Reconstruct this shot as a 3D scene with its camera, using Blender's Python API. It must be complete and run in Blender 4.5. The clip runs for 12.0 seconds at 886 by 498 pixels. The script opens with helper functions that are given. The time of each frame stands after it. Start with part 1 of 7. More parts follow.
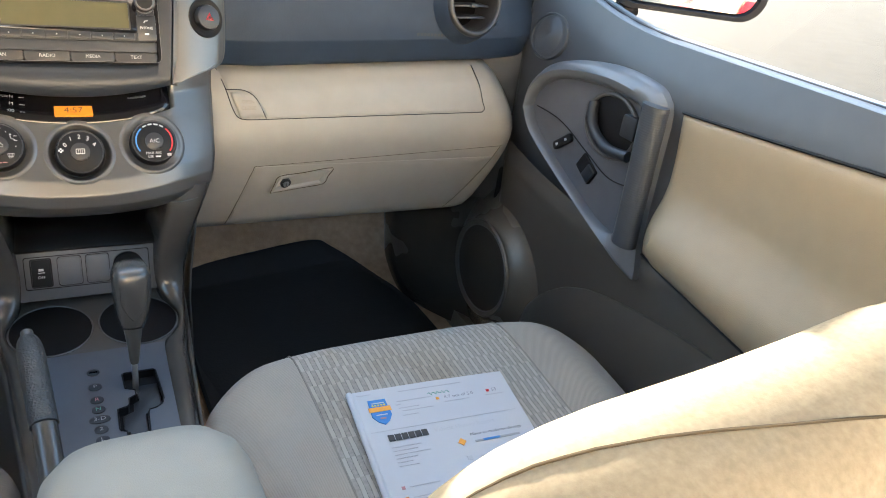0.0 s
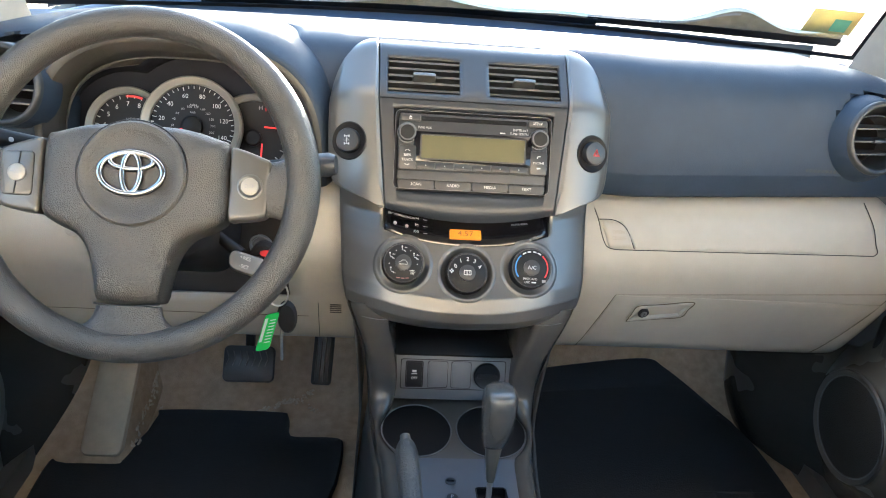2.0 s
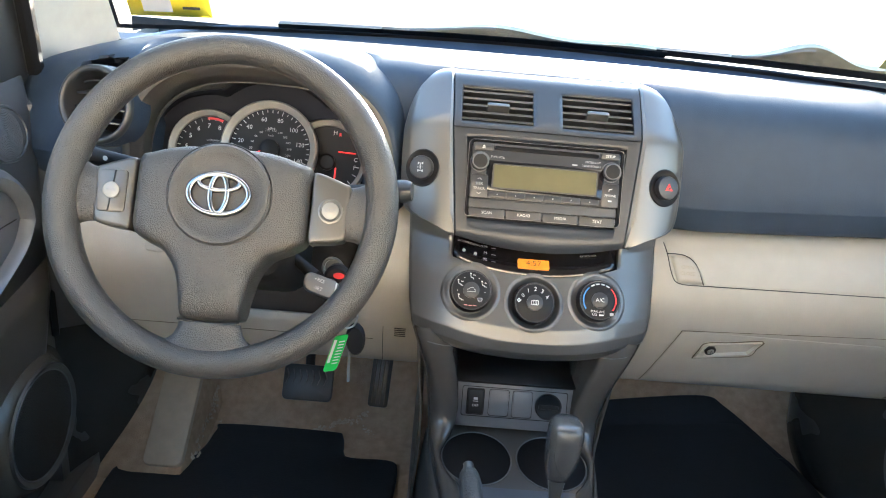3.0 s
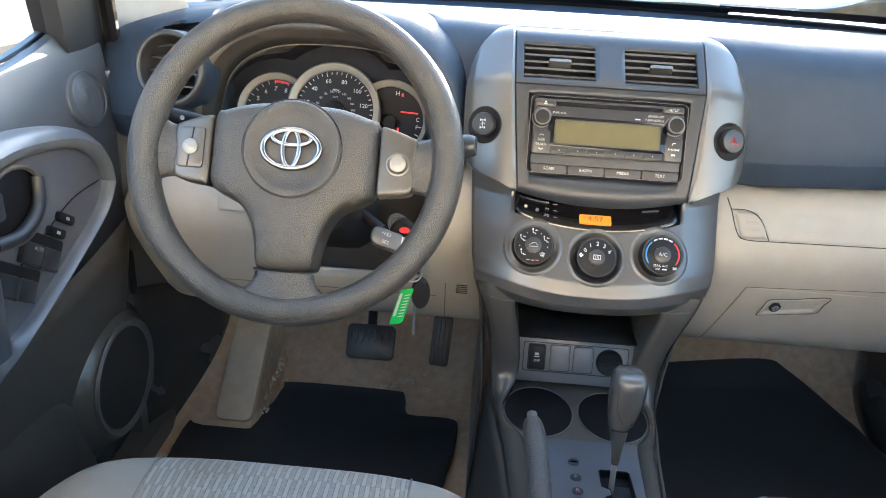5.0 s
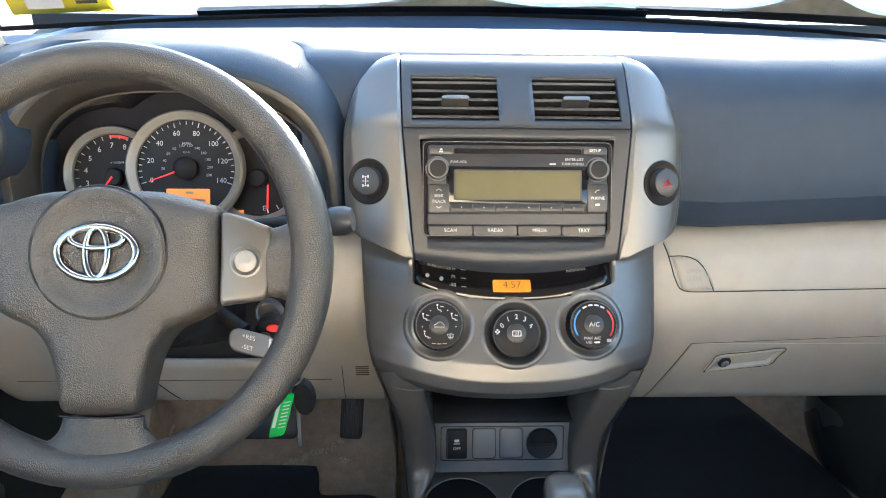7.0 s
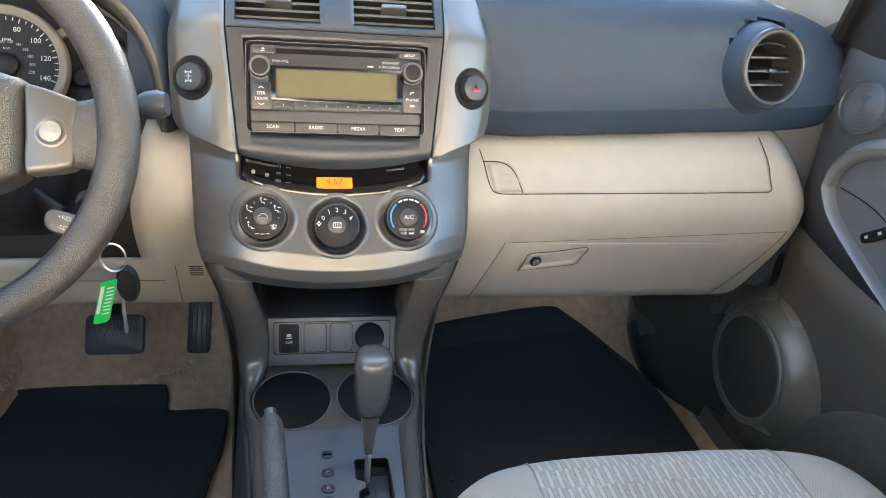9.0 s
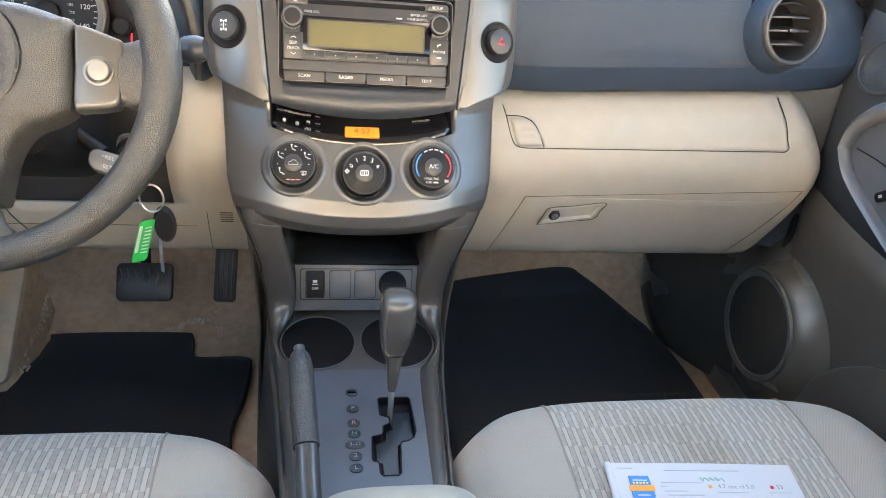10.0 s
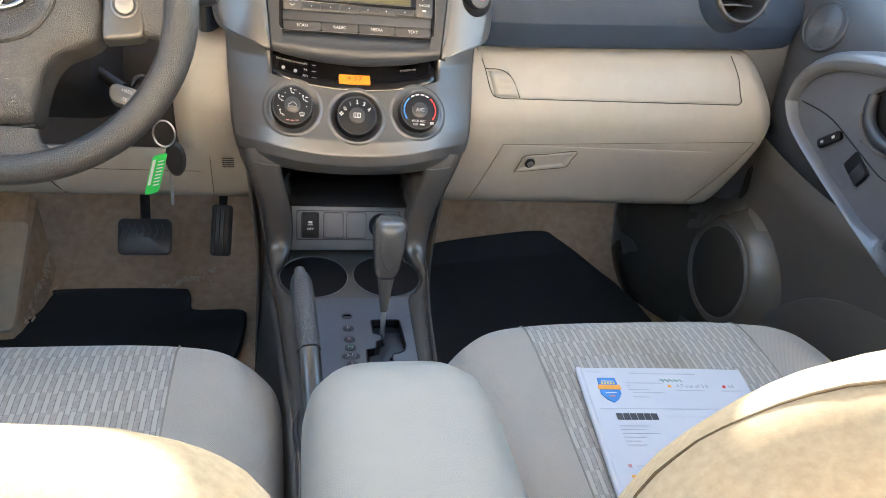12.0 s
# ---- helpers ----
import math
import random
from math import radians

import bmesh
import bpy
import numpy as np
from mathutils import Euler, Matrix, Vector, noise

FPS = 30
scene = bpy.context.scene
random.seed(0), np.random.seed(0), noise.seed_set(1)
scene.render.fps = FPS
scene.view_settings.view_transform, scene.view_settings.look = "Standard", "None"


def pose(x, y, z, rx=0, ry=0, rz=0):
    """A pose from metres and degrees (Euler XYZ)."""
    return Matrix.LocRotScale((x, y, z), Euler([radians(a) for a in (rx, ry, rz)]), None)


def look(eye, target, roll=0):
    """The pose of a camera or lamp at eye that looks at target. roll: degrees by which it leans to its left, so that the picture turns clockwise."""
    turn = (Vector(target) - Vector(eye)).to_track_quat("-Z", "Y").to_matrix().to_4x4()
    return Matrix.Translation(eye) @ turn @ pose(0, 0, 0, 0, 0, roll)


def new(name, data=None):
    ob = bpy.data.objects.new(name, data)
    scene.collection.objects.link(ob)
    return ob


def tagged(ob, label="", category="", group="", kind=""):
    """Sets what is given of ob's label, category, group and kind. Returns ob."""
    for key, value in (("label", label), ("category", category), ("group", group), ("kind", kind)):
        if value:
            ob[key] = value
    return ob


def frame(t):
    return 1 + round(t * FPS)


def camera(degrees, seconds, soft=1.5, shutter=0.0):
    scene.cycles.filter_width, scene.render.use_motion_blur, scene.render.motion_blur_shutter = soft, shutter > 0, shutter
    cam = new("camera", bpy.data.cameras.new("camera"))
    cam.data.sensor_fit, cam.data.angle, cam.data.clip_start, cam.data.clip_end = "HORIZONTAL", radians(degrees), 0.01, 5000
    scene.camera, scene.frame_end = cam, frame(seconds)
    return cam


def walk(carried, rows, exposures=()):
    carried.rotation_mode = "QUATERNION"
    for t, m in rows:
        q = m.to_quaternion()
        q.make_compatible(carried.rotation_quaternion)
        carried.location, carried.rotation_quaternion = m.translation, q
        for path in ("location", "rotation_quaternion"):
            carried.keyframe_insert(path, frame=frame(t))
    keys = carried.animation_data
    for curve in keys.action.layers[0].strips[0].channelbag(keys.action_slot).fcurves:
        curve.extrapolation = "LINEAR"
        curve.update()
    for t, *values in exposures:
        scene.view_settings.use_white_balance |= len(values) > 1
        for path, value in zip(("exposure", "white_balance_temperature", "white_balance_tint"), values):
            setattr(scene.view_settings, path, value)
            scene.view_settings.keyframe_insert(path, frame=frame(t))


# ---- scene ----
cam = camera(62.3, 12.0, soft=1.0)
PATH = [
    (0, (-0.0373, -0.9852, 0.8746), (0.8912, 0.5491, -0.0105), 8.71),
    (0.5, (-0.0482, -0.9796, 0.8978), (0.5536, 0.7450, 0.0833), 4.13),
    (1, (-0.0730, -0.9774, 0.9447), (0.3064, 0.8086, 0.1286), -0.16),
    (1.5, (-0.0714, -0.9675, 0.9376), (0.1984, 0.8447, 0.1357), 0.59),
    (2, (-0.1162, -0.9250, 0.9217), (0.0529, 0.9161, 0.1590), 4.50),
    (2.5, (-0.1310, -0.9286, 0.9319), (-0.0717, 0.9336, 0.2046), 5.27),
    (2.7, (-0.1440, -0.9280, 0.9258), (-0.0922, 0.9406, 0.2147), 5.27),
    (4.5, (-0.1565, -0.9482, 0.9403), (-0.2244, 0.9011, 0.1819), 3.66),
    (5, (-0.1626, -0.9557, 0.9080), (-0.2521, 0.8819, 0.1237), 3.35),
    (5.5, (-0.1540, -0.9539, 0.8980), (-0.2483, 0.8774, 0.0996), 2.98),
    (6, (-0.1306, -0.8576, 0.9091), (-0.1969, 0.9743, 0.1092), 2.47),
    (6.5, (-0.1457, -0.7668, 0.9404), (-0.1536, 1.0675, 0.1434), 1.69),
    (7, (-0.1172, -0.7448, 0.9323), (-0.0298, 1.0861, 0.1323), 1.19),
    (7.5, (-0.0454, -0.7667, 0.9456), (0.1632, 1.0503, 0.1362), 1.51),
    (9.3, (-0.0417, -0.8554, 0.8778), (0.3426, 0.8918, -0.0164), 5.49),
    (9.5, (-0.0466, -0.8621, 0.8751), (0.3324, 0.8765, -0.0380), 5.66),
    (10, (-0.0602, -0.8838, 0.8730), (0.2861, 0.8490, -0.0637), 5.90),
    (10.5, (-0.0749, -0.9097, 0.8658), (0.2429, 0.8217, -0.0835), 5.90),
    (11, (-0.0903, -0.9434, 0.8614), (0.2137, 0.7924, -0.0846), 5.72),
    (11.5, (-0.0926, -0.9778, 0.8463), (0.2429, 0.7580, -0.0889), 6.01),
    (12, (-0.0875, -1.0065, 0.8304), (0.3195, 0.7235, -0.0870), 6.40),
]
walk(cam, [(t, look(eye, target, roll)) for t, eye, target, roll in PATH], [(0, 4.71, 5930, 13), (0.5, 4.74, 5850, 12), (2, 4.90, 5560, 11), (5, 4.97, 5480, 12), (5.6, 5.06, 5720, 12), (6.5, 4.95, 5480, 12), (7.5, 4.80, 5450, 11), (9.5, 5.24, 5800, 14), (11, 5.18, 5980, 15), (12, 5.05, 5880, 15)])

# ---- light: very low evening sun from ahead and a little to the right, clear sky ----
SUN = Vector((0.24, 0.95, 0.150)).normalized()
world = bpy.data.worlds.new("sky")
scene.world = world
world.use_nodes = True
wn = world.node_tree
sky = wn.nodes.new("ShaderNodeTexSky")
sky.sky_type = "NISHITA"
sky.sun_disc = False
sky.sun_elevation = math.asin(SUN.z)
sky.sun_rotation = math.atan2(SUN.x, SUN.y)
wn.links.new(sky.outputs[0], wn.nodes["Background"].inputs[0])
wn.nodes["Background"].inputs[1].default_value = 0.15
sun = new("sun", bpy.data.lights.new("sun", "SUN"))
sun.data.energy, sun.data.angle, sun.data.color = 5.0, radians(0.5), (1.0, 0.86, 0.68)
sun.matrix_basis = look((0, 0, 0), -SUN)


# ---- materials ----
def material(name, colour, rough=0.5, metal=0.0, colour2=None, scale=40, detail=4, bump=0.0, bump_scale=400, spec=0.5, mottle=0.12, coat=0.0):
    """A surface whose colour wanders a little at a large and a small scale, with fine relief."""
    m = bpy.data.materials.new(name)
    m.use_nodes = True
    nt = m.node_tree
    b = nt.nodes["Principled BSDF"]
    tc = nt.nodes.new("ShaderNodeTexCoord")
    n1 = nt.nodes.new("ShaderNodeTexNoise")
    n1.inputs["Scale"].default_value, n1.inputs["Detail"].default_value = scale, detail
    n2 = nt.nodes.new("ShaderNodeTexNoise")
    n2.inputs["Scale"].default_value, n2.inputs["Detail"].default_value = 6.0, 3
    add = nt.nodes.new("ShaderNodeMath")
    add.operation = "ADD"
    half = nt.nodes.new("ShaderNodeMath")
    half.operation = "MULTIPLY"
    half.inputs[1].default_value = 0.5
    ramp = nt.nodes.new("ShaderNodeMix")
    ramp.data_type = "RGBA"
    c1 = Vector(colour)
    c2 = Vector(colour2) if colour2 else c1 * (1 - mottle)
    c1b = c1 if colour2 else c1 * (1 + mottle * 0.6)
    ramp.inputs["A"].default_value, ramp.inputs["B"].default_value = (*c2, 1), (*c1b, 1)
    spread = nt.nodes.new("ShaderNodeMapRange")
    spread.inputs["From Min"].default_value, spread.inputs["From Max"].default_value = 0.3, 0.7
    for n in (n1, n2):
        nt.links.new(tc.outputs["Object"], n.inputs["Vector"])
    nt.links.new(n1.outputs["Fac"], add.inputs[0])
    nt.links.new(n2.outputs["Fac"], add.inputs[1])
    nt.links.new(add.outputs[0], half.inputs[0])
    nt.links.new(half.outputs[0], spread.inputs["Value"])
    nt.links.new(spread.outputs[0], ramp.inputs["Factor"])
    nt.links.new(ramp.outputs["Result"], b.inputs["Base Color"])
    rr = nt.nodes.new("ShaderNodeMapRange")
    rr.inputs["To Min"].default_value, rr.inputs["To Max"].default_value = rough * 0.88, min(1, rough * 1.12)
    nt.links.new(n2.outputs["Fac"], rr.inputs["Value"])
    nt.links.new(rr.outputs[0], b.inputs["Roughness"])
    b.inputs["Metallic"].default_value = metal
    b.inputs["Specular IOR Level"].default_value = spec
    b.inputs["Coat Weight"].default_value = coat
    if bump:
        v = nt.nodes.new("ShaderNodeTexVoronoi")
        v.inputs["Scale"].default_value = bump_scale
        n3 = nt.nodes.new("ShaderNodeTexNoise")
        n3.inputs["Scale"].default_value = bump_scale * 0.6
        mixh = nt.nodes.new("ShaderNodeMath")
        mixh.operation = "ADD"
        bm = nt.nodes.new("ShaderNodeBump")
        bm.inputs["Strength"].default_value, bm.inputs["Distance"].default_value = bump, 0.001
        nt.links.new(tc.outputs["Object"], v.inputs["Vector"])
        nt.links.new(tc.outputs["Object"], n3.inputs["Vector"])
        nt.links.new(v.outputs["Distance"], mixh.inputs[0])
        nt.links.new(n3.outputs["Fac"], mixh.inputs[1])
        nt.links.new(mixh.outputs[0], bm.inputs["Height"])
        nt.links.new(bm.outputs["Normal"], b.inputs["Normal"])
    return m


def glow(name, colour, strength):
    m = material(name, colour, 0.4)
    b = m.node_tree.nodes["Principled BSDF"]
    b.inputs["Emission Color"].default_value = (*colour, 1)
    b.inputs["Emission Strength"].default_value = strength
    return m


def weave(name, colour, dark, stripes=False):
    """Seat cloth: a fine diagonal rib, or short upright bars in offset rows."""
    m = bpy.data.materials.new(name)
    m.use_nodes = True
    nt = m.node_tree
    b = nt.nodes["Principled BSDF"]
    b.inputs["Roughness"].default_value = 0.95
    b.inputs["Specular IOR Level"].default_value = 0.15
    b.inputs["Sheen Weight"].default_value = 0.25
    tc = nt.nodes.new("ShaderNodeTexCoord")
    mp = nt.nodes.new("ShaderNodeMapping")
    nt.links.new(tc.outputs["Object"], mp.inputs["Vector"])
    mix = nt.nodes.new("ShaderNodeMix")
    mix.data_type = "RGBA"
    mix.inputs["A"].default_value, mix.inputs["B"].default_value = (*colour, 1), (*dark, 1)
    bump = nt.nodes.new("ShaderNodeBump")
    bump.inputs["Distance"].default_value = 0.001
    if stripes:
        # bars 6 mm wide and 30 mm long, every second one darker, rows stepping by one bar
        warp = nt.nodes.new("ShaderNodeTexNoise")
        warp.inputs["Scale"].default_value = 14
        nt.links.new(tc.outputs["Object"], warp.inputs["Vector"])
        sub = nt.nodes.new("ShaderNodeVectorMath")
        sub.operation = "MULTIPLY_ADD"
        sub.inputs[1].default_value = (0.005, 0.006, 0)
        nt.links.new(warp.outputs["Color"], sub.inputs[0])
        nt.links.new(tc.outputs["Object"], sub.inputs[2])
        mp.inputs["Scale"].default_value = (1 / 0.0060, 1 / 0.030, 0)
        mp.inputs["Location"].default_value = (0.3, 0.3, 0.5)
        nt.links.new(sub.outputs[0], mp.inputs["Vector"])
        br = nt.nodes.new("ShaderNodeTexChecker")
        br.inputs["Scale"].default_value = 1.0
        br.inputs["Color1"].default_value, br.inputs["Color2"].default_value = (0.0, 0, 0, 1), (1, 1, 1, 1)
        # each pair of bars starts at its own height
        sep, com = nt.nodes.new("ShaderNodeSeparateXYZ"), nt.nodes.new("ShaderNodeCombineXYZ")
        nt.links.new(mp.outputs[0], sep.inputs[0])
        col = nt.nodes.new("ShaderNodeMath")
        col.operation = "FLOOR"
        nt.links.new(sep.outputs["X"], col.inputs[0])
        own = nt.nodes.new("ShaderNodeTexWhiteNoise")
        own.noise_dimensions = "1D"
        nt.links.new(col.outputs[0], own.inputs["W"])
        step = nt.nodes.new("ShaderNodeMath")
        step.operation = "MULTIPLY_ADD"
        step.inputs[1].default_value = 0.16
        nt.links.new(own.outputs["Value"], step.inputs[0])
        nt.links.new(sep.outputs["Y"], step.inputs[2])
        nt.links.new(sep.outputs["X"], com.inputs["X"])
        nt.links.new(step.outputs[0], com.inputs["Y"])
        com.inputs["Z"].default_value = 0.5
        nt.links.new(com.outputs[0], br.inputs["Vector"])
        fuzz = nt.nodes.new("ShaderNodeTexNoise")
        fuzz.inputs["Scale"].default_value = 260
        nt.links.new(tc.outputs["Object"], fuzz.inputs["Vector"])
        ramp = nt.nodes.new("ShaderNodeMath")
        ramp.operation = "MULTIPLY"
        # thin dark line between neighbouring bars
        fr = nt.nodes.new("ShaderNodeMath")
        fr.operation = "FRACT"
        nt.links.new(sep.outputs["X"], fr.inputs[0])
        gap = nt.nodes.new("ShaderNodeMapRange")
        gap.inputs["From Min"].default_value, gap.inputs["From Max"].default_value = 0.26, 0.08
        nt.links.new(fr.outputs[0], gap.inputs["Value"])
        soft_bar = nt.nodes.new("ShaderNodeMath")
        soft_bar.operation = "MULTIPLY"
        soft_bar.inputs[1].default_value = 0.44
        nt.links.new(br.outputs["Fac"], soft_bar.inputs[0])
        both = nt.nodes.new("ShaderNodeMath")
        both.operation = "MAXIMUM"
        nt.links.new(soft_bar.outputs[0], both.inputs[0])
        nt.links.new(gap.outputs[0], both.inputs[1])
        nt.links.new(both.outputs[0], ramp.inputs[0])
        fz = nt.nodes.new("ShaderNodeMapRange")
        fz.inputs["From Min"].default_value, fz.inputs["From Max"].default_value, fz.inputs["To Min"].default_value = 0.3, 0.7, 0.45
        nt.links.new(fuzz.outputs["Fac"], fz.inputs["Value"])
        nt.links.new(fz.outputs[0], ramp.inputs[1])
        stain = nt.nodes.new("ShaderNodeTexNoise")
        stain.inputs["Scale"].default_value = 9
        nt.links.new(tc.outputs["Object"], stain.inputs["Vector"])
        nt.links.new(ramp.outputs[0], mix.inputs["Factor"])
        st = nt.nodes.new("ShaderNodeMix")
        st.data_type = "RGBA"
        st.blend_type = "MULTIPLY"
        sr = nt.nodes.new("ShaderNodeMapRange")
        sr.inputs["From Min"].default_value, sr.inputs["From Max"].default_value, sr.inputs["To Max"].default_value = 0.5, 0.75, 0.5
        nt.links.new(stain.outputs["Fac"], sr.inputs["Value"])
        nt.links.new(sr.outputs[0], st.inputs["Factor"])
        nt.links.new(mix.outputs["Result"], st.inputs["A"])
        st.inputs["B"].default_value = (0.72, 0.63, 0.5, 1)
        nt.links.new(st.outputs["Result"], b.inputs["Base Color"])
        nt.links.new(br.outputs["Fac"], bump.inputs["Height"])
        bump.inputs["Strength"].default_value = 0.3
    else:
        mp.inputs["Rotation"].default_value = (0, 0, radians(32))
        wv = nt.nodes.new("ShaderNodeTexWave")
        wv.inputs["Scale"].default_value = 190
        wv.inputs["Distortion"].default_value = 0.6
        nt.links.new(mp.outputs[0], wv.inputs["Vector"])
        nz = nt.nodes.new("ShaderNodeTexNoise")
        nz.inputs["Scale"].default_value = 10
        nt.links.new(tc.outputs["Object"], nz.inputs["Vector"])
        mul = nt.nodes.new("ShaderNodeMath")
        mul.operation = "MULTIPLY"
        nt.links.new(wv.outputs["Fac"], mul.inputs[0])
        nt.links.new(nz.outputs["Fac"], mul.inputs[1])
        nt.links.new(mul.outputs[0], mix.inputs["Factor"])
        nt.links.new(mix.outputs["Result"], b.inputs["Base Color"])
        nt.links.new(wv.outputs["Fac"], bump.inputs["Height"])
        bump.inputs["Strength"].default_value = 0.35
    nt.links.new(bump.outputs["Normal"], b.inputs["Normal"])
    return m


def clear_glass(name, tint=(1, 1, 1), gloss=0.04):
    m = bpy.data.materials.new(name)
    m.use_nodes = True
    nt = m.node_tree
    nt.nodes.remove(nt.nodes["Principled BSDF"])
    out = nt.nodes["Material Output"]
    a, g, mx = nt.nodes.new("ShaderNodeBsdfTransparent"), nt.nodes.new("ShaderNodeBsdfGlossy"), nt.nodes.new("ShaderNodeMixShader")
    a.inputs[0].default_value = (*tint, 1)
    g.inputs["Roughness"].default_value = 0.02
    mx.inputs[0].default_value = gloss
    nt.links.new(a.outputs[0], mx.inputs[1])
    nt.links.new(g.outputs[0], mx.inputs[2])
    nt.links.new(mx.outputs[0], out.inputs[0])
    return m


DASH = material("soft_dash_plastic", (0.025, 0.040, 0.067), 0.52, bump=0.25, bump_scale=1100, spec=0.24)
TRIM = material("door_trim_plastic", (0.058, 0.065, 0.075), 0.38, bump=0.12, bump_scale=1400, spec=0.55)
PLATE = material("satin_grey_plate", (0.118, 0.121, 0.126), 0.34, bump=0.15, bump_scale=900)
DARK = material("dark_grey_plastic", (0.088, 0.081, 0.072), 0.32, bump=0.2, bump_scale=900, spec=0.5)
STACK = material("charcoal_panel_plastic", (0.023, 0.027, 0.033), 0.38, bump=0.12, bump_scale=1000)
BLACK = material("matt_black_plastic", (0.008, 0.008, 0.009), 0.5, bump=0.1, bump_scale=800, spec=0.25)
PITCH = material("dull_pitch_black", (0.004, 0.004, 0.0045), 0.7, spec=0.02)
GLOSS = material("glossy_black_panel", (0.008, 0.008, 0.01), 0.12)
SILVER = material("silver_painted_plastic", (0.140, 0.139, 0.135), 0.36, 0.65, scale=900, mottle=0.06)
SPOKE = material("satin_grey_spoke_paint", (0.090, 0.086, 0.079), 0.34, 0.4, scale=900, mottle=0.06)
BUTTON = material("satin_grey_keys", (0.24, 0.23, 0.21), 0.4, 0.2, scale=900, mottle=0.06)
RADIO = material("black_radio_plastic", (0.022, 0.023, 0.025), 0.36, bump=0.1, bump_scale=1000)
# silver frame paint, its bluish windscreen reflection mixed into the base colour
FRAME = material("silver_door_frame_with_blue_reflection", (0.155, 0.166, 0.182), 0.34, 0.15, scale=900, mottle=0.06)
DOORPLATE = material("blue_charcoal_satin_plate", (0.098, 0.106, 0.122), 0.36, bump=0.12, bump_scale=1000)
BRIGHT = material("bright_silver_ring", (0.30, 0.29, 0.27), 0.38, 0.3)
BADGE = material("satin_chrome_badge", (0.33, 0.33, 0.33), 0.16, 1.0, mottle=0.02)
TAN = material("pale_taupe_plastic", (0.290, 0.270, 0.235), 0.5, bump=0.15, bump_scale=1000, mottle=0.08)
FOOT = material("worn_footrest_rubber", (0.54, 0.43, 0.30), 0.7, bump=0.3, bump_scale=700, mottle=0.2)
BEIGE = material("beige_door_vinyl", (0.35, 0.28, 0.185), 0.5, bump=0.2, bump_scale=900, mottle=0.06)
PILLAR = material("light_grey_trim", (0.34, 0.33, 0.30), 0.6, bump=0.06, bump_scale=1500)
LEATHER = material("grained_dark_leather", (0.040, 0.038, 0.035), 0.33, bump=0.5, bump_scale=850, mottle=0.16)
GRIP = material("dimpled_grip_plastic", (0.060, 0.058, 0.056), 0.42, bump=0.9, bump_scale=430)
DOORLOW = material("lower_door_plastic", (0.074, 0.067, 0.057), 0.31, bump=0.15, bump_scale=1300, spec=0.65)
SWELL = material("satin_speaker_surround", (0.095, 0.085, 0.069), 0.27, bump=0.12, bump_scale=1300, spec=0.8)
VENT = material("charcoal_vent_plastic", (0.030, 0.031, 0.033), 0.38, bump=0.1, bump_scale=1200)
SHADE = material("blue_black_recess_shade", (0.016, 0.018, 0.026), 0.7, spec=0.15)
HOUSING = material("brown_grey_housing", (0.062, 0.057, 0.050), 0.36, bump=0.2, bump_scale=900)
LEG = material("satin_black_console_plastic", (0.068, 0.063, 0.056), 0.20, bump=0.12, bump_scale=900, spec=0.8)
PERMIT = material("faded_permit_yellow", (0.72, 0.62, 0.22), 0.5)
KNOB = material("polished_dark_leather", (0.075, 0.071, 0.065), 0.19, bump=0.2, bump_scale=900, spec=0.9)
CORD = material("seam_thread", (0.27, 0.25, 0.215), 0.9, spec=0.1)
KICK = material("glossy_dark_trim", (0.036, 0.034, 0.030), 0.27, bump=0.15, bump_scale=900)
GRILLE = material("fine_speaker_mesh", (0.030, 0.027, 0.023), 0.6, bump=0.6, bump_scale=500, spec=0.3)
RUBBER = material("black_rubber", (0.021, 0.022, 0.023), 0.6, bump=0.3, bump_scale=300, spec=0.25)
CARPET = material("brown_grey_carpet", (0.60, 0.445, 0.30), 1.0, colour2=(0.36, 0.255, 0.165), scale=60, detail=8, bump=0.9, bump_scale=700, spec=0.1)
DIRT = material("dried_mud", (0.60, 0.50, 0.37), 1.0, scale=200, mottle=0.4, spec=0.1)
CLOTH = weave("pale_grey_ribbed_cloth", (0.39, 0.352, 0.30), (0.27, 0.242, 0.205))
CREST = material("beige_backrest_cloth", (0.30, 0.25, 0.175), 0.95, bump=0.07, bump_scale=1400, spec=0.02, scale=240, mottle=0.26)
INSERT = weave("striped_seat_cloth", (0.42, 0.388, 0.342), (0.115, 0.108, 0.098), True)
ARM = material("pale_vinyl_armrest", (0.285, 0.27, 0.23), 0.55, bump=0.25, bump_scale=1100, mottle=0.05)
HEAD = material("beige_headlining", (0.52, 0.48, 0.42), 0.95, bump=0.3, bump_scale=600)
WHITE = material("white_print", (0.55, 0.55, 0.55), 0.5)
DIMW = material("grey_print", (0.35, 0.35, 0.35), 0.5)
RED = material("red_print", (0.65, 0.03, 0.03), 0.5)
REDP = material("faded_red_print", (0.5, 0.22, 0.22), 0.5)
GREENP = material("green_print", (0.12, 0.38, 0.26), 0.5)
BLUE = material("blue_print", (0.05, 0.22, 0.55), 0.5)
AMBER = glow("amber_backlight", (0.60, 0.17, 0.012), 0.045)
NEEDLE = glow("lit_red_needle", (0.7, 0.02, 0.015), 0.06)
LCD = material("olive_display", (0.105, 0.097, 0.050), 0.22)
PAPER = material("white_paper", (0.53, 0.53, 0.55), 0.7, mottle=0.03)
INK = material("grey_ink", (0.48, 0.48, 0.50), 0.7)
INKG = material("mid_grey_ink", (0.20, 0.20, 0.215), 0.7)
INKB = material("brown_emboss_print", (0.24, 0.21, 0.17), 0.6)
STITCH = material("brown_stitched_groove", (0.075, 0.056, 0.034), 0.9, spec=0.1)
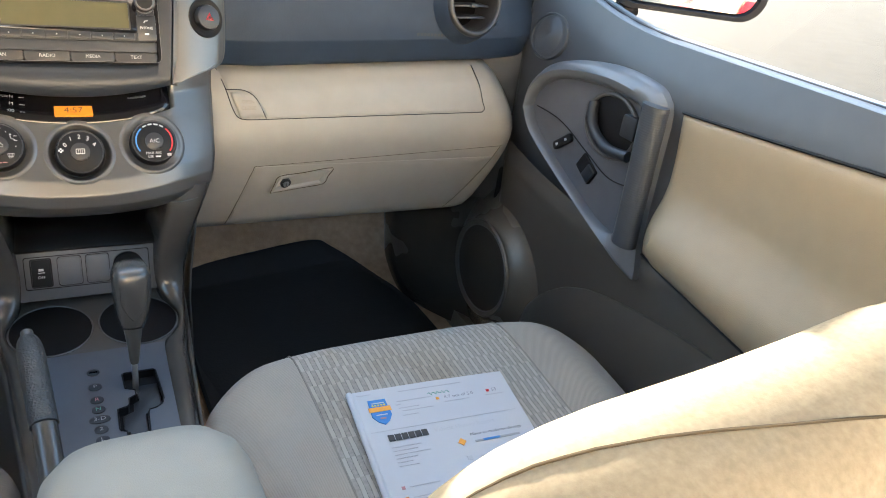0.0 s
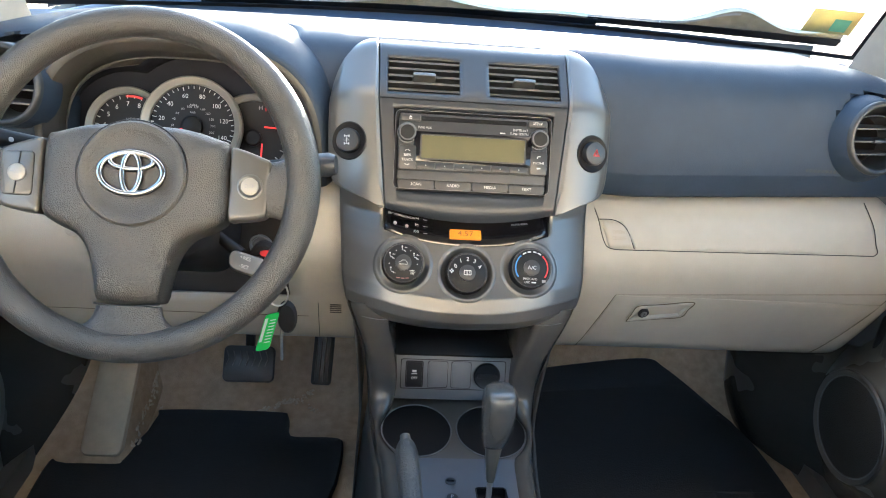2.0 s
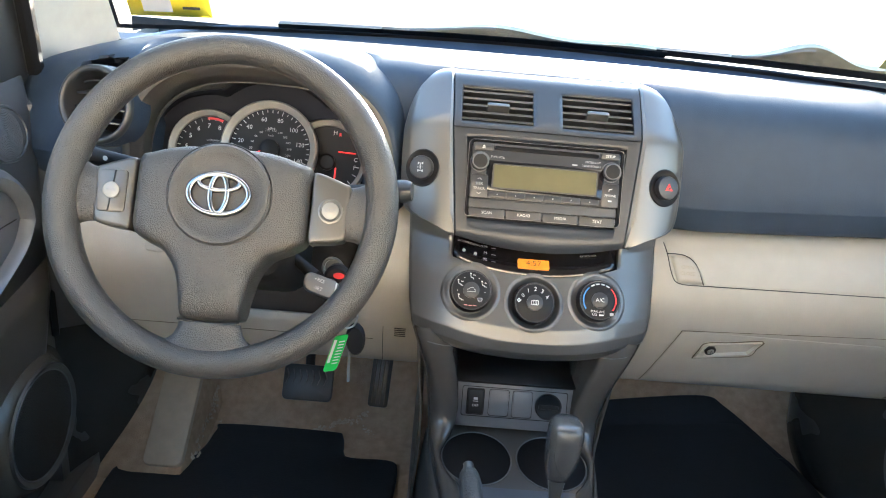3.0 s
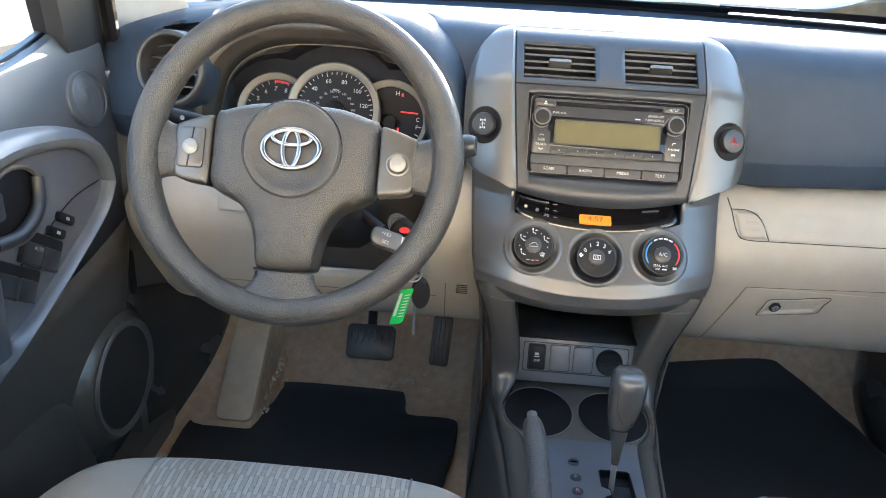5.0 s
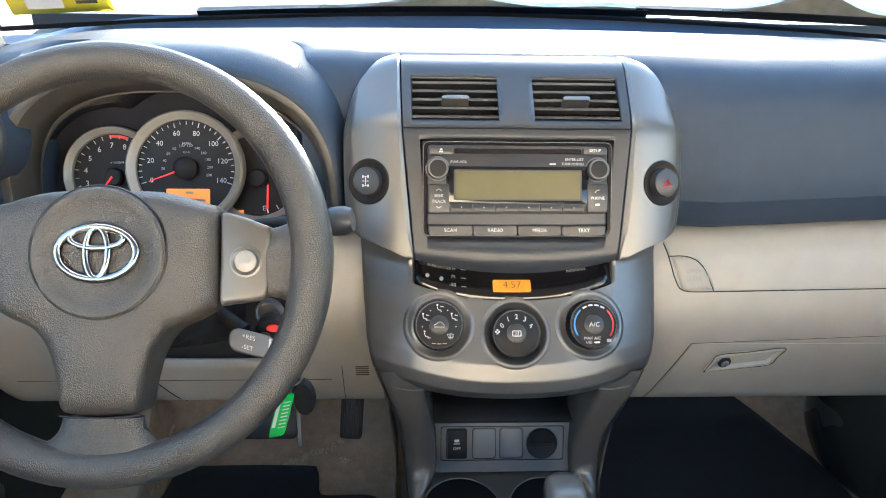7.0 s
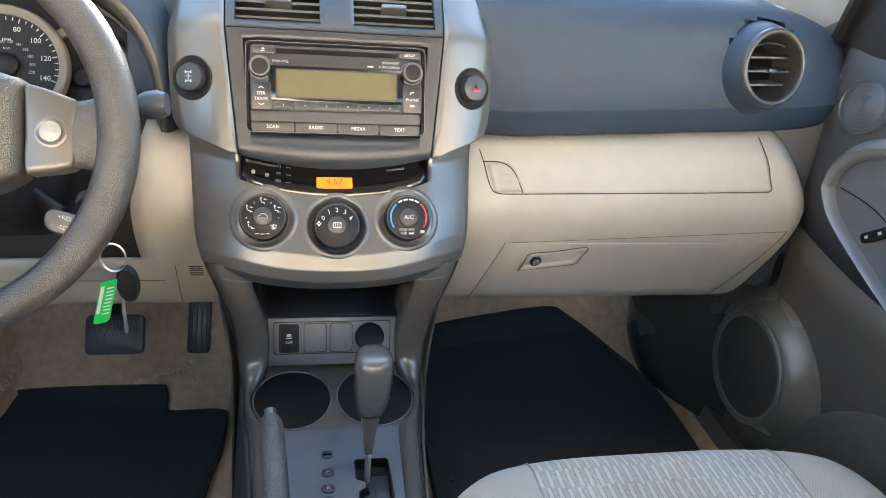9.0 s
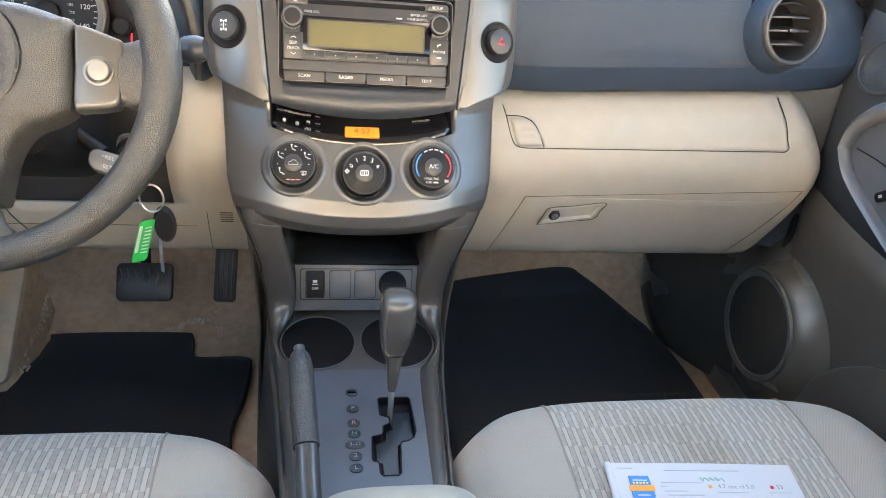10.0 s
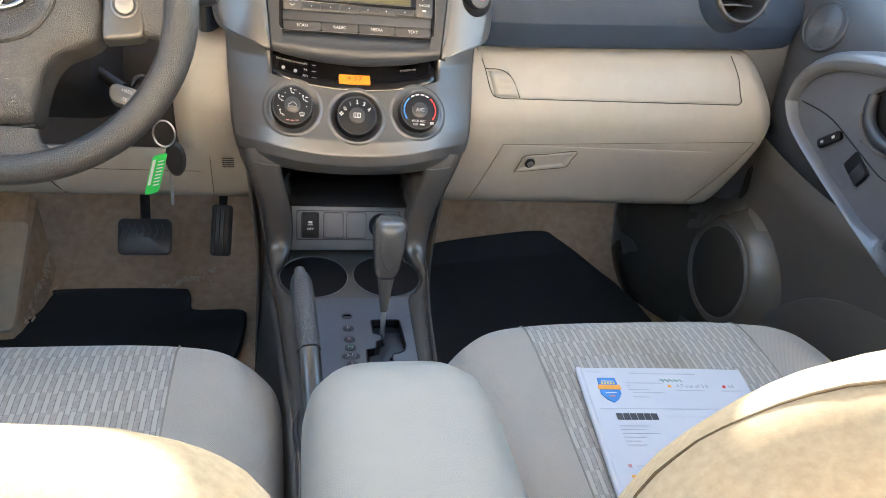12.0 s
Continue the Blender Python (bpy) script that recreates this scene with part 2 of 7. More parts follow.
INKD = material("black_ink", (0.05, 0.05, 0.05), 0.7)
ORANGE = material("orange_print", (0.85, 0.36, 0.04), 0.6)
YELLOW = material("yellow_sticker", (0.85, 0.68, 0.02), 0.5)
GREEN = material("green_plastic_tag", (0.02, 0.42, 0.06), 0.35)
STEEL = material("brushed_steel", (0.5, 0.5, 0.5), 0.3, 1.0)
PAINT = material("pale_blue_silver_paint", (0.42, 0.46, 0.49), 0.25, 0.5, coat=0.6)
CONCRETE = material("pale_dusty_concrete", (0.060, 0.052, 0.041), 0.95, spec=0.1, scale=3, mottle=0.2, bump=0.2, bump_scale=60)
GLASS = clear_glass("tinted_window_glass", (0.50, 0.51, 0.49), 0.03)
CLEAR = clear_glass("clear_rear_glass", (0.95, 0.96, 0.95), 0.03)
MIRROR = material("mirror_glass", (0.42, 0.44, 0.45), 0.01, 1.0, mottle=0.01)
REDCAR = material("red_car_paint", (0.6, 0.02, 0.03), 0.25, coat=0.5)
STUCCO = material("tan_wall_render", (0.42, 0.35, 0.26), 0.9, scale=8, mottle=0.2)
WOODY = material("dark_brown_boards", (0.045, 0.036, 0.024), 0.8, scale=8, mottle=0.2)
WALL = material("ochre_brick_facade", (0.50, 0.43, 0.32), 0.9, scale=8, mottle=0.25)


# ---- mesh helpers ----
def V(*a):
    return Vector(a)


class Plane:
    """A flat working frame: origin, right, up and outward normal."""
    def __init__(self, o, u, v):
        self.o, self.u, self.v = Vector(o), Vector(u).normalized(), Vector(v).normalized()
        self.n = self.u.cross(self.v)

    def at(self, a, b, d=0.0):
        return self.o + self.u * a + self.v * b + self.n * d


CABIN = Vector((-0.1, -0.9, 0.9))


def part(name, bm, mat, parent=None, label="", angle=38, mods=()):
    """Links a bmesh as one mesh object, under a thing or a part when one is given."""
    bmesh.ops.remove_doubles(bm, verts=bm.verts, dist=1e-6)
    if any(e.is_boundary for e in bm.edges):
        # open sheets turn their front to the cabin
        bm.normal_update()
        bmesh.ops.recalc_face_normals(bm, faces=bm.faces)
        if sum((CABIN - f.calc_center_median()).normalized().dot(f.normal) * f.calc_area() for f in bm.faces) < 0:
            bmesh.ops.reverse_faces(bm, faces=bm.faces)
    else:
        bmesh.ops.recalc_face_normals(bm, faces=bm.faces)
    lim = radians(angle)
    for f in bm.faces:
        f.smooth = True
    for e in bm.edges:
        e.smooth = e.is_boundary or e.calc_face_angle(0) < lim
    me = bpy.data.meshes.new(name)
    bm.to_mesh(me)
    bm.free()
    me.materials.append(mat)
    ob = new(name, me)
    for kind, values in mods:
        md = ob.modifiers.new(kind.lower(), kind)
        for k, v in values.items():
            if k == "thickness":
                md.thickness = v
            elif k == "offset":
                md.offset = -1
            elif k == "levels":
                md.levels = md.render_levels = v
            elif k == "width":
                md.width = v
            elif k == "segments":
                md.segments = v
    if parent:
        ob.parent = parent
        ob.matrix_parent_inverse = parent.matrix_basis.inverted() if parent.type == "EMPTY" else Matrix()
    if label:
        ob["label"] = label
    return ob


def thing(name, at, label, category, group="", kind=""):
    ob = new(name)
    ob.matrix_basis = Matrix.Translation(at)
    ob.empty_display_size = 0.02
    return tagged(ob, label, category, group, kind)


def loft(rings, closed=True, caps=True):
    bm = bmesh.new()
    rows = [[bm.verts.new(p) for p in r] for r in rings]
    n = len(rows[0])
    for a, b in zip(rows, rows[1:]):
        for i in range(n if closed else n - 1):
            j = (i + 1) % n
            bm.faces.new((a[i], a[j], b[j], b[i]))
    if caps and closed:
        bm.faces.new(rows[0])
        bm.faces.new(rows[-1])
    return bm


def grid(f, us, vs, skip=None):
    bm = bmesh.new()
    rows = [[bm.verts.new(f(u, v)) for u in us] for v in vs]
    for j in range(len(vs) - 1):
        for i in range(len(us) - 1):
            if skip and skip((us[i] + us[i + 1]) / 2, (vs[j] + vs[j + 1]) / 2):
                continue
            bm.faces.new((rows[j][i], rows[j][i + 1], rows[j + 1][i + 1], rows[j + 1][i]))
    bmesh.ops.delete(bm, geom=[v for v in bm.verts if not v.link_faces], context="VERTS")
    return bm


def lin(a, b, n):
    return [a + (b - a) * i / (n - 1) for i in range(n)]


def ellipse(a, b, n=32, x=0, y=0):
    return [(x + a * math.cos(2 * math.pi * i / n), y + b * math.sin(2 * math.pi * i / n)) for i in range(n)]


def rrect(w, h, r, n=4, x=0, y=0):
    out = []
    for cx, cy, a0 in ((w / 2 - r, h / 2 - r, 0), (-w / 2 + r, h / 2 - r, 90), (-w / 2 + r, -h / 2 + r, 180), (w / 2 - r, -h / 2 + r, 270)):
        for i in range(n + 1):
            a = radians(a0 + 90 * i / n)
            out.append((x + cx + r * math.cos(a), y + cy + r * math.sin(a)))
    return out


def prism(outline, pl, back, front, bevel=0.0, segs=2):
    """A flat outline with depth, its front edge rounded."""
    bm = bmesh.new()
    cx = sum(p[0] for p in outline) / len(outline)
    cy = sum(p[1] for p in outline) / len(outline)
    rings = [[pl.at(a, b, back) for a, b in outline]]
    if bevel:
        for i in range(segs + 1):
            t = math.pi / 2 * i / segs
            k = bevel * (1 - math.cos(t))
            ring = []
            for a, b in outline:
                d = math.hypot(a - cx, b - cy) or 1
                ring.append(pl.at(a - (a - cx) / d * k, b - (b - cy) / d * k, front - bevel + bevel * math.sin(t)))
            rings.append(ring)
    else:
        rings.append([pl.at(a, b, front) for a, b in outline])
    bm.free()
    return loft(rings)


def ringplate(outer, inner, pl, back, front):
    """A flat ring between two outlines of as many points."""
    r = [[pl.at(a, b, back) for a, b in outer], [pl.at(a, b, front) for a, b in outer], [pl.at(a, b, front) for a, b in inner], [pl.at(a, b, back) for a, b in inner]]
    return loft(r + [r[0]], caps=False)


def lathe(profile, pl, n=32, x=0, y=0, caps=True):
    """Turned about the frame's normal: rows of radius, height."""
    rings = [[pl.at(x + r * math.cos(2 * math.pi * i / n), y + r * math.sin(2 * math.pi * i / n), h) for i in range(n)] for r, h in profile]
    return loft(rings, caps=caps)


def tube(points, radius, n=8, closed=False):
    pts = [Vector(p) for p in points]
    rad = radius if callable(radius) else (lambda t: radius)
    rings = []
    up = V(0, 0, 1)
    for i, p in enumerate(pts):
        a = pts[i - 1] if (i or closed) else p
        b = pts[(i + 1) % len(pts)] if (i < len(pts) - 1 or closed) else p
        d = (b - a).normalized()
        s = d.cross(up)
        if s.length < 0.05:
            s = d.cross(V(0, 1, 0))
        s.normalize()
        w = s.cross(d).normalized()
        r = rad(i / max(1, len(pts) - 1))
        rings.append([p + s * (r * math.cos(2 * math.pi * k / n)) + w * (r * math.sin(2 * math.pi * k / n)) for k in range(n)])
    if closed:
        return loft(rings + [rings[0]], caps=False)
    return loft(rings)


def spline(points, n=8):
    """A smooth line through points."""
    p = [Vector(q) for q in points]
    out = []
    for i in range(len(p) - 1):
        a, b, c, d = p[max(i - 1, 0)], p[i], p[i + 1], p[min(i + 2, len(p) - 1)]
        for k in range(n):
            t = k / n
            out.append(0.5 * ((2 * b) + (c - a) * t + (2 * a - 5 * b + 4 * c - d) * t * t + (3 * b - a - 3 * c + d) * t ** 3))
    return out + [p[-1]]


def lettering(body, size, pl, a, b, mat, parent, d=0.0004, name="lettering", turn=0.0, bold=0.0):
    """Raised print in the built-in typeface, centred at a, b of the frame."""
    cu = bpy.data.curves.new("t", "FONT")
    cu.body, cu.size, cu.align_x, cu.align_y = body, size, "CENTER", "CENTER"
    cu.resolution_u, cu.extrude, cu.offset = 2, 0.0, bold
    ob = bpy.data.objects.new("t", cu)
    me = bpy.data.meshes.new_from_object(ob)
    bpy.data.objects.remove(ob)
    bpy.data.curves.remove(cu)
    c, s = math.cos(radians(turn)), math.sin(radians(turn))
    for v in me.vertices:
        x, y = v.co.x * c - v.co.y * s, v.co.x * s + v.co.y * c
        v.co = pl.at(a + x, b + y, d)
    me.materials.clear()
    me.materials.append(mat)
    me.name = name
    out = new(name, me)
    out.parent = parent
    out.matrix_parent_inverse = parent.matrix_basis.inverted() if parent.type == "EMPTY" else Matrix()
    return out


def bar(w, h, pl, a, b, mat, parent, d=0.0004, name="print_bar"):
    return part(name, prism([(a - w / 2, b - h / 2), (a + w / 2, b - h / 2), (a + w / 2, b + h / 2), (a - w / 2, b + h / 2)], pl, d - 0.0003, d), mat, parent)


def interp(table, x):
    xs = [r[0] for r in table]
    return float(np.interp(x, xs, [r[1] for r in table]))


# ---- outside: ground, bonnet, wipers ----
def ground():
    bm = grid(lambda x, y: V(x, y, -0.47), [-400, -60, -15, -4, 4, 15, 60, 400], [-400, -60, -15, -4, 4, 15, 60, 400])
    tagged(part("ground", bm, CONCRETE), "pale dusty concrete yard around the car", "ground", kind="structure")


ground()


def facade():
    f = thing("building", (0, -22, -0.47), "long sunlit ochre building behind the car", "building")
    part("wall", loft([[V(-45, y, -0.47), V(45, y, -0.47), V(45, y, 8.5), V(-45, y, 8.5)] for y in (-34, -22)]), WALL, f)
    part("roof_edge", loft([[V(-45.3, y, 8.5), V(45.3, y, 8.5), V(45.3, y, 8.9), V(-45.3, y, 8.9)] for y in (-34.3, -21.7)]), PILLAR, f)
    for i in range(12):
        x = -38 + 7 * i
        w = part("window", loft([[V(x - 1, y, 1.6), V(x + 1, y, 1.6), V(x + 1, y, 3.4), V(x - 1, y, 3.4)] for y in (-22.1, -21.98)]), GLOSS, f)
        part("frame", loft([[V(x + k, y, 1.6), V(x + k + 0.08, y, 1.6), V(x + k + 0.08, y, 3.4), V(x + k, y, 3.4)] for y in (-22.0, -21.95) for k in (-0.04,)]), WHITE, w)


facade()


def neighbour():
    f = thing("side_building", (-7, 2, -0.47), "low tan rendered building with a dark plinth beside the car", "building")
    part("wall", loft([[V(x, -16, -0.47), V(x, 14, -0.47), V(x, 14, 2.6), V(x, -16, 2.6)] for x in (-12, -5.6)]), STUCCO, f)
    part("plinth", loft([[V(x, -16.1, -0.47), V(x, 14.1, -0.47), V(x, 14.1, 1.3), V(x, -16.1, 1.3)] for x in (-12, -5.54)]), WOODY, f, "dark brown boarded plinth")
    part("roof_edge", loft([[V(x, -16.3, 2.6), V(x, 14.3, 2.6), V(x, 14.3, 2.85), V(x, -16.3, 2.85)] for x in (-12.2, -5.35)]), PILLAR, f)


neighbour()


# ---- car shell ----
def base_y(x):
    """How far ahead the foot of the windscreen lies."""
    return 0.60 - 0.50 * x * x


def base_z(x):
    return 0.797 - 0.008 * abs(x)


def shell():
    floor_line = [(-2.4, 0.0), (-0.2, 0.0), (0.33, 0.0), (0.40, 0.025), (0.49, 0.072), (0.56, 0.17), (0.62, 0.30), (0.64, 0.52)]
    bm = grid(lambda x, k: V(x, floor_line[k][0], floor_line[k][1] + 0.004 * noise.noise(V(x * 9, k * 1.7, 0))), lin(-0.80, 0.80, 41), range(8))
    tagged(part("floor", bm, CARPET, mods=[("SUBSURF", {"levels": 2}), ("SOLIDIFY", {"thickness": 0.02, "offset": -1})]), "worn brown-grey carpet with dried mud marks", "carpet", kind="structure")
    # roof, headlining and the plain sides behind the front doors
    roof = grid(lambda x, y: V(x, y, 1.27 - 0.10 * (x / 0.62) ** 4 - 0.03 * max(0, y + 0.4)), lin(-0.62, 0.62, 15), lin(-2.5, -0.12, 12))
    tagged(part("ceiling", roof, HEAD, mods=[("SOLIDIFY", {"thickness": 0.03, "offset": 1})]), "beige fabric headlining under the roof", "ceiling", kind="structure")
    for s in (-1, 1):
        side = grid(lambda y, z: V(s * (0.74 + 0.02 * math.sin((z + 0.1) * 3)), y, z), lin(-2.5, -1.02, 8), lin(-0.12, 0.74, 6))
        tagged(part("wall_left" if s < 0 else "wall_right", side, TAN, mods=[("SOLIDIFY", {"thickness": 0.06, "offset": s})]), "taupe rear side trim of the cabin", "car trim", kind="structure")
        flank = loft([[V(s * a, y, z) for a, z in ((0.80, -0.15), (0.835, -0.15), (0.84, 0.40), (0.81, 0.70), (0.79, 0.70))] for y in (-2.6, -1.0)])
        tagged(part("body_side", flank, PAINT), "pale silver-blue body side behind the door", "car body", kind="structure")
        rear_glass = grid(lambda y, t: V(s * (0.77 - 0.15 * t), y, 0.74 + 0.48 * t), lin(-2.3, -1.06, 4), [0, 0.5, 1])
        tagged(part("window_rear", rear_glass, CLEAR), "clear rear side window", "window", kind="structure")
        pil = loft([[V(s * (0.72 - 0.10 * t) + s * a * 0.03, -0.98 - 0.03 * t + b * 0.06, 0.70 + 0.55 * t) for a, b in ((-1, -1), (1, -1), (1, 1), (-1, 1))] for t in lin(0, 1, 6)])
        tagged(part("door_pillar", pil, PILLAR), "light grey pillar trim between the doors", "pillar trim", kind="structure")
    # unseen pale wall added at the rear; it bounces warm light onto the dashboard
    back = grid(lambda x, z: V(x, -2.0 - 0.12 * max(0, z), z), lin(-0.74, 0.74, 6), lin(-0.12, 0.78, 5))
    tagged(part("wall_rear", back, HEAD, mods=[("SOLIDIFY", {"thickness": 0.05, "offset": 1})]), "plain beige trim closing the cabin", "car trim", kind="structure")
    for s in (-1, 1):
        jamb = loft([[V(s * a, y, z) for a, z in ((0.745, -0.12), (0.80, -0.12), (0.80, 0.70), (0.745, 0.765))] for y in (0.112, 0.66)])
        tagged(part("wall_front_left" if s < 0 else "wall_front_right", jamb, DARK), "dark door jamb beside the dashboard", "car trim", kind="structure")
        rocker = loft([[V(s * a, y, z) for a, z in ((0.72, -0.14), (0.86, -0.14), (0.86, 0.03), (0.72, 0.045))] for y in (-2.5, 0.3)])
        tagged(part("sill_left" if s < 0 else "sill_right", rocker, DARK), "dark door sill along the floor", "car trim", kind="structure")
    bulk = grid(lambda x, z: V(x, 0.66, z), lin(-0.80, 0.80, 6), lin(0.0, 0.78, 5))
    tagged(part("wall_front", bulk, BLACK, mods=[("SOLIDIFY", {"thickness": 0.02, "offset": 1})]), "dark bulkhead behind the dashboard", "bulkhead", kind="structure")


shell()


def windscreen():
    top_y, top_z = -0.10, 1.235
    w = thing("windscreen", (0, 0.6, 0.8), "clear raked windscreen with a black printed edge", "windscreen", kind="structure")

    def at(x, t):
        k = x / 0.70
        return V(x * (1 - 0.13 * t), base_y(x) + (top_y - 0.06 * k * k - base_y(x)) * t, base_z(x) + (top_z - base_z(x)) * t + 0.03 * math.sin(math.pi * t))

    part("pane", grid(at, lin(-0.72, 0.72, 25), lin(0, 1, 12)), GLASS, w)
    part("black_edge", grid(lambda x, t: at(x, t) + V(0, -0.004, 0.0), lin(-0.72, 0.72, 25), [-0.008, 0.0, 0.006]), BLACK, w, "black printed band along the foot of the glass")
    for s in (-1, 1):
        part("side_edge", grid(lambda k, t: at(s * (0.695 + 0.03 * k), t) + V(0, -0.004, 0), [0, 0.5, 1], lin(0, 1, 12)), BLACK, w)
    # pillars beside the glass
    for s in (-1, 1):
        p = thing("pillar_left" if s < 0 else "pillar_right", (s * 0.74, 0.30, 0.78), "pale grey windscreen pillar trim, sunlit near its foot", "pillar trim", kind="structure")
        rings = []
        for t in lin(-0.16, 1, 16):
            c = at(s * 0.71, t)
            wide = 0.14 + 0.085 * (1 - min(1, max(0, t) * 3)) ** 2
            rings.append([c + V(s * a, b, d) for a, b, d in ((-0.012, 0.0, -0.002), (0.012, -wide * 0.5, -0.006), (0.040, -wide, -0.012), (0.062, -wide * 1.05, -0.006), (0.075, -wide * 0.6, 0.02), (0.06, 0.03, 0.03), (0.02, 0.04, 0.02))])
        part("trim", loft(rings), PILLAR, p)
        # dark rubber and frame of the door window behind it
        frame_rings = []
        for t in lin(0, 1, 10):
            c = V(s * (0.745 - 0.13 * t), 0.075 - 0.30 * t, 0.735 + 0.50 * t)
            frame_rings.append([c + V(s * a, b, 0) for a, b in ((-0.012, -0.05), (0.03, -0.05), (0.03, 0.048), (-0.012, 0.048))])
        part("window_frame", loft(frame_rings), VENT, p, "dark grey frame of the door window")
        seal = [V(s * (0.722 - 0.13 * t), 0.125 - 0.30 * t, 0.745 + 0.50 * t) for t in lin(0, 1, 10)]
        part("rubber_seal", tube(seal, 0.012), BLACK, p, "black rubber door seal")


windscreen()


def bonnet():
    def at(u, t):
        x = u * 0.72
        return V(x, 0.72 + t * 0.95 - 0.25 * u * u * (0.4 + 0.6 * t), 0.765 - 0.05 * t - 0.10 * t * t - 0.03 * u ** 4)
    b = thing("bonnet", (0, 0.8, 0.6), "pale silver-blue bonnet in full sun", "car bonnet")
    part("panel", grid(at, lin(-1, 1, 21), lin(0, 1, 14)), PAINT, b, mods=[("SOLIDIFY", {"thickness": 0.02, "offset": -1})])
    part("cowl", grid(lambda u, t: V(u * 0.74, base_y(u * 0.74) + 0.012 + 0.12 * t, 0.768 - 0.006 * math.sin(t * 9)), lin(-1, 1, 19), lin(0, 1, 7)), BLACK, b, "black plastic cowl at the foot of the glass", mods=[("SOLIDIFY", {"thickness": 0.01, "offset": -1})])


bonnet()
# dust on black rubber, with the low sun's brightness put into the colour
DUSTY = material("dusty_sunlit_rubber", (0.62, 0.56, 0.42), 0.7, colour2=(0.34, 0.30, 0.22), scale=60, mottle=0.3)


def wiper(x0, x1, hump, z0, z1):
    w = thing("wiper", ((x0 + x1) / 2, 0.6, 0.79), "dusty black windscreen wiper lying on the glass", "wiper", "windscreen wipers")

    def line(t, up):
        x = x0 + (x1 - x0) * t
        return V(x, base_y(x) + 0.012 - up * 0.55, z0 + (z1 - z0) * t + up)

    part("blade", loft([[line(t, 0.0), line(t, 0.012) + V(0, -0.006, 0), line(t, 0.012) + V(0, 0.010, 0.004), line(t, 0.0) + V(0, 0.014, 0)] for t in lin(0, 1, 12)]), BLACK, w, "black rubber wiper blade")

    def arm(t):
        return 0.010 + hump[1] * math.exp(-((t - hump[0]) / 0.15) ** 2) + 0.35 * hump[1] * math.exp(-((t - hump[0] - 0.36) / 0.12) ** 2)

    part("arm", loft([[line(t, 0.009) + V(0, 0.0, 0.0), line(t, arm(t)) + V(0, -0.003, 0), line(t, arm(t) + 0.004) + V(0, 0.012, 0.002), line(t, 0.011) + V(0, 0.016, 0)] for t in lin(0, 1, 40)]), DUSTY, w, "dusty sun-bleached wiper arm")
    part("spoiler_edge", loft([[line(t, arm(t) * 0.75 + 0.004) + V(0, -0.006, 0.0), line(t, arm(t) * 0.75 + 0.008) + V(0, -0.006, 0), line(t, arm(t) * 0.75 + 0.006) + V(0, 0.0, 0)] for t in lin(max(0.02, hump[0] - 0.30), hump[0], 14)]), PAPER, w, "pale worn edge of the arm")


wiper(-0.46, 0.29, (0.55, 0.020), 0.793, 0.798)
wiper(0.27, 0.68, (0.62, 0.036), 0.802, 0.806)


# ---- dashboard ----
def dash_profile(x):
    """The soft upper pad from the windscreen to its lower lip, y and z."""
    w = base_y(x) - 0.19
    dip = 0.023 * min(1, max(0, (0.66 - abs(x)) / 0.16))
    return [(w + 0.20, 0.799), (0.19 + 0.96 * w, 0.796 - dip * 0.6), (0.19 + 0.85 * w, 0.796 - dip), (0.19 + 0.62 * w, 0.797 - dip * 0.96), (0.19 + 0.52 * w, 0.798 - dip * 0.72), (0.19 + 0.44 * w, 0.798), (0.19 + 0.36 * w, 0.799), (0.19 + 0.2 * w, 0.800), (0.19, 0.799), (0.14, 0.794), (0.108, 0.782), (0.085, 0.756), (0.072, 0.714), (0.064, 0.672), (0.0625, 0.648), (0.0635, 0.639), (0.074, 0.616), (0.086, 0.602), (0.12, 0.599)]


def smooth_profile(pts, n=4):
    return [(p.y, p.z) for p in spline([(0, a, b) for a, b in pts], n)]


dashboard = thing("dashboard", (0, 0.3, 0.6), "blue-grey and pale taupe moulded dashboard with silver centre panels", "dashboard")


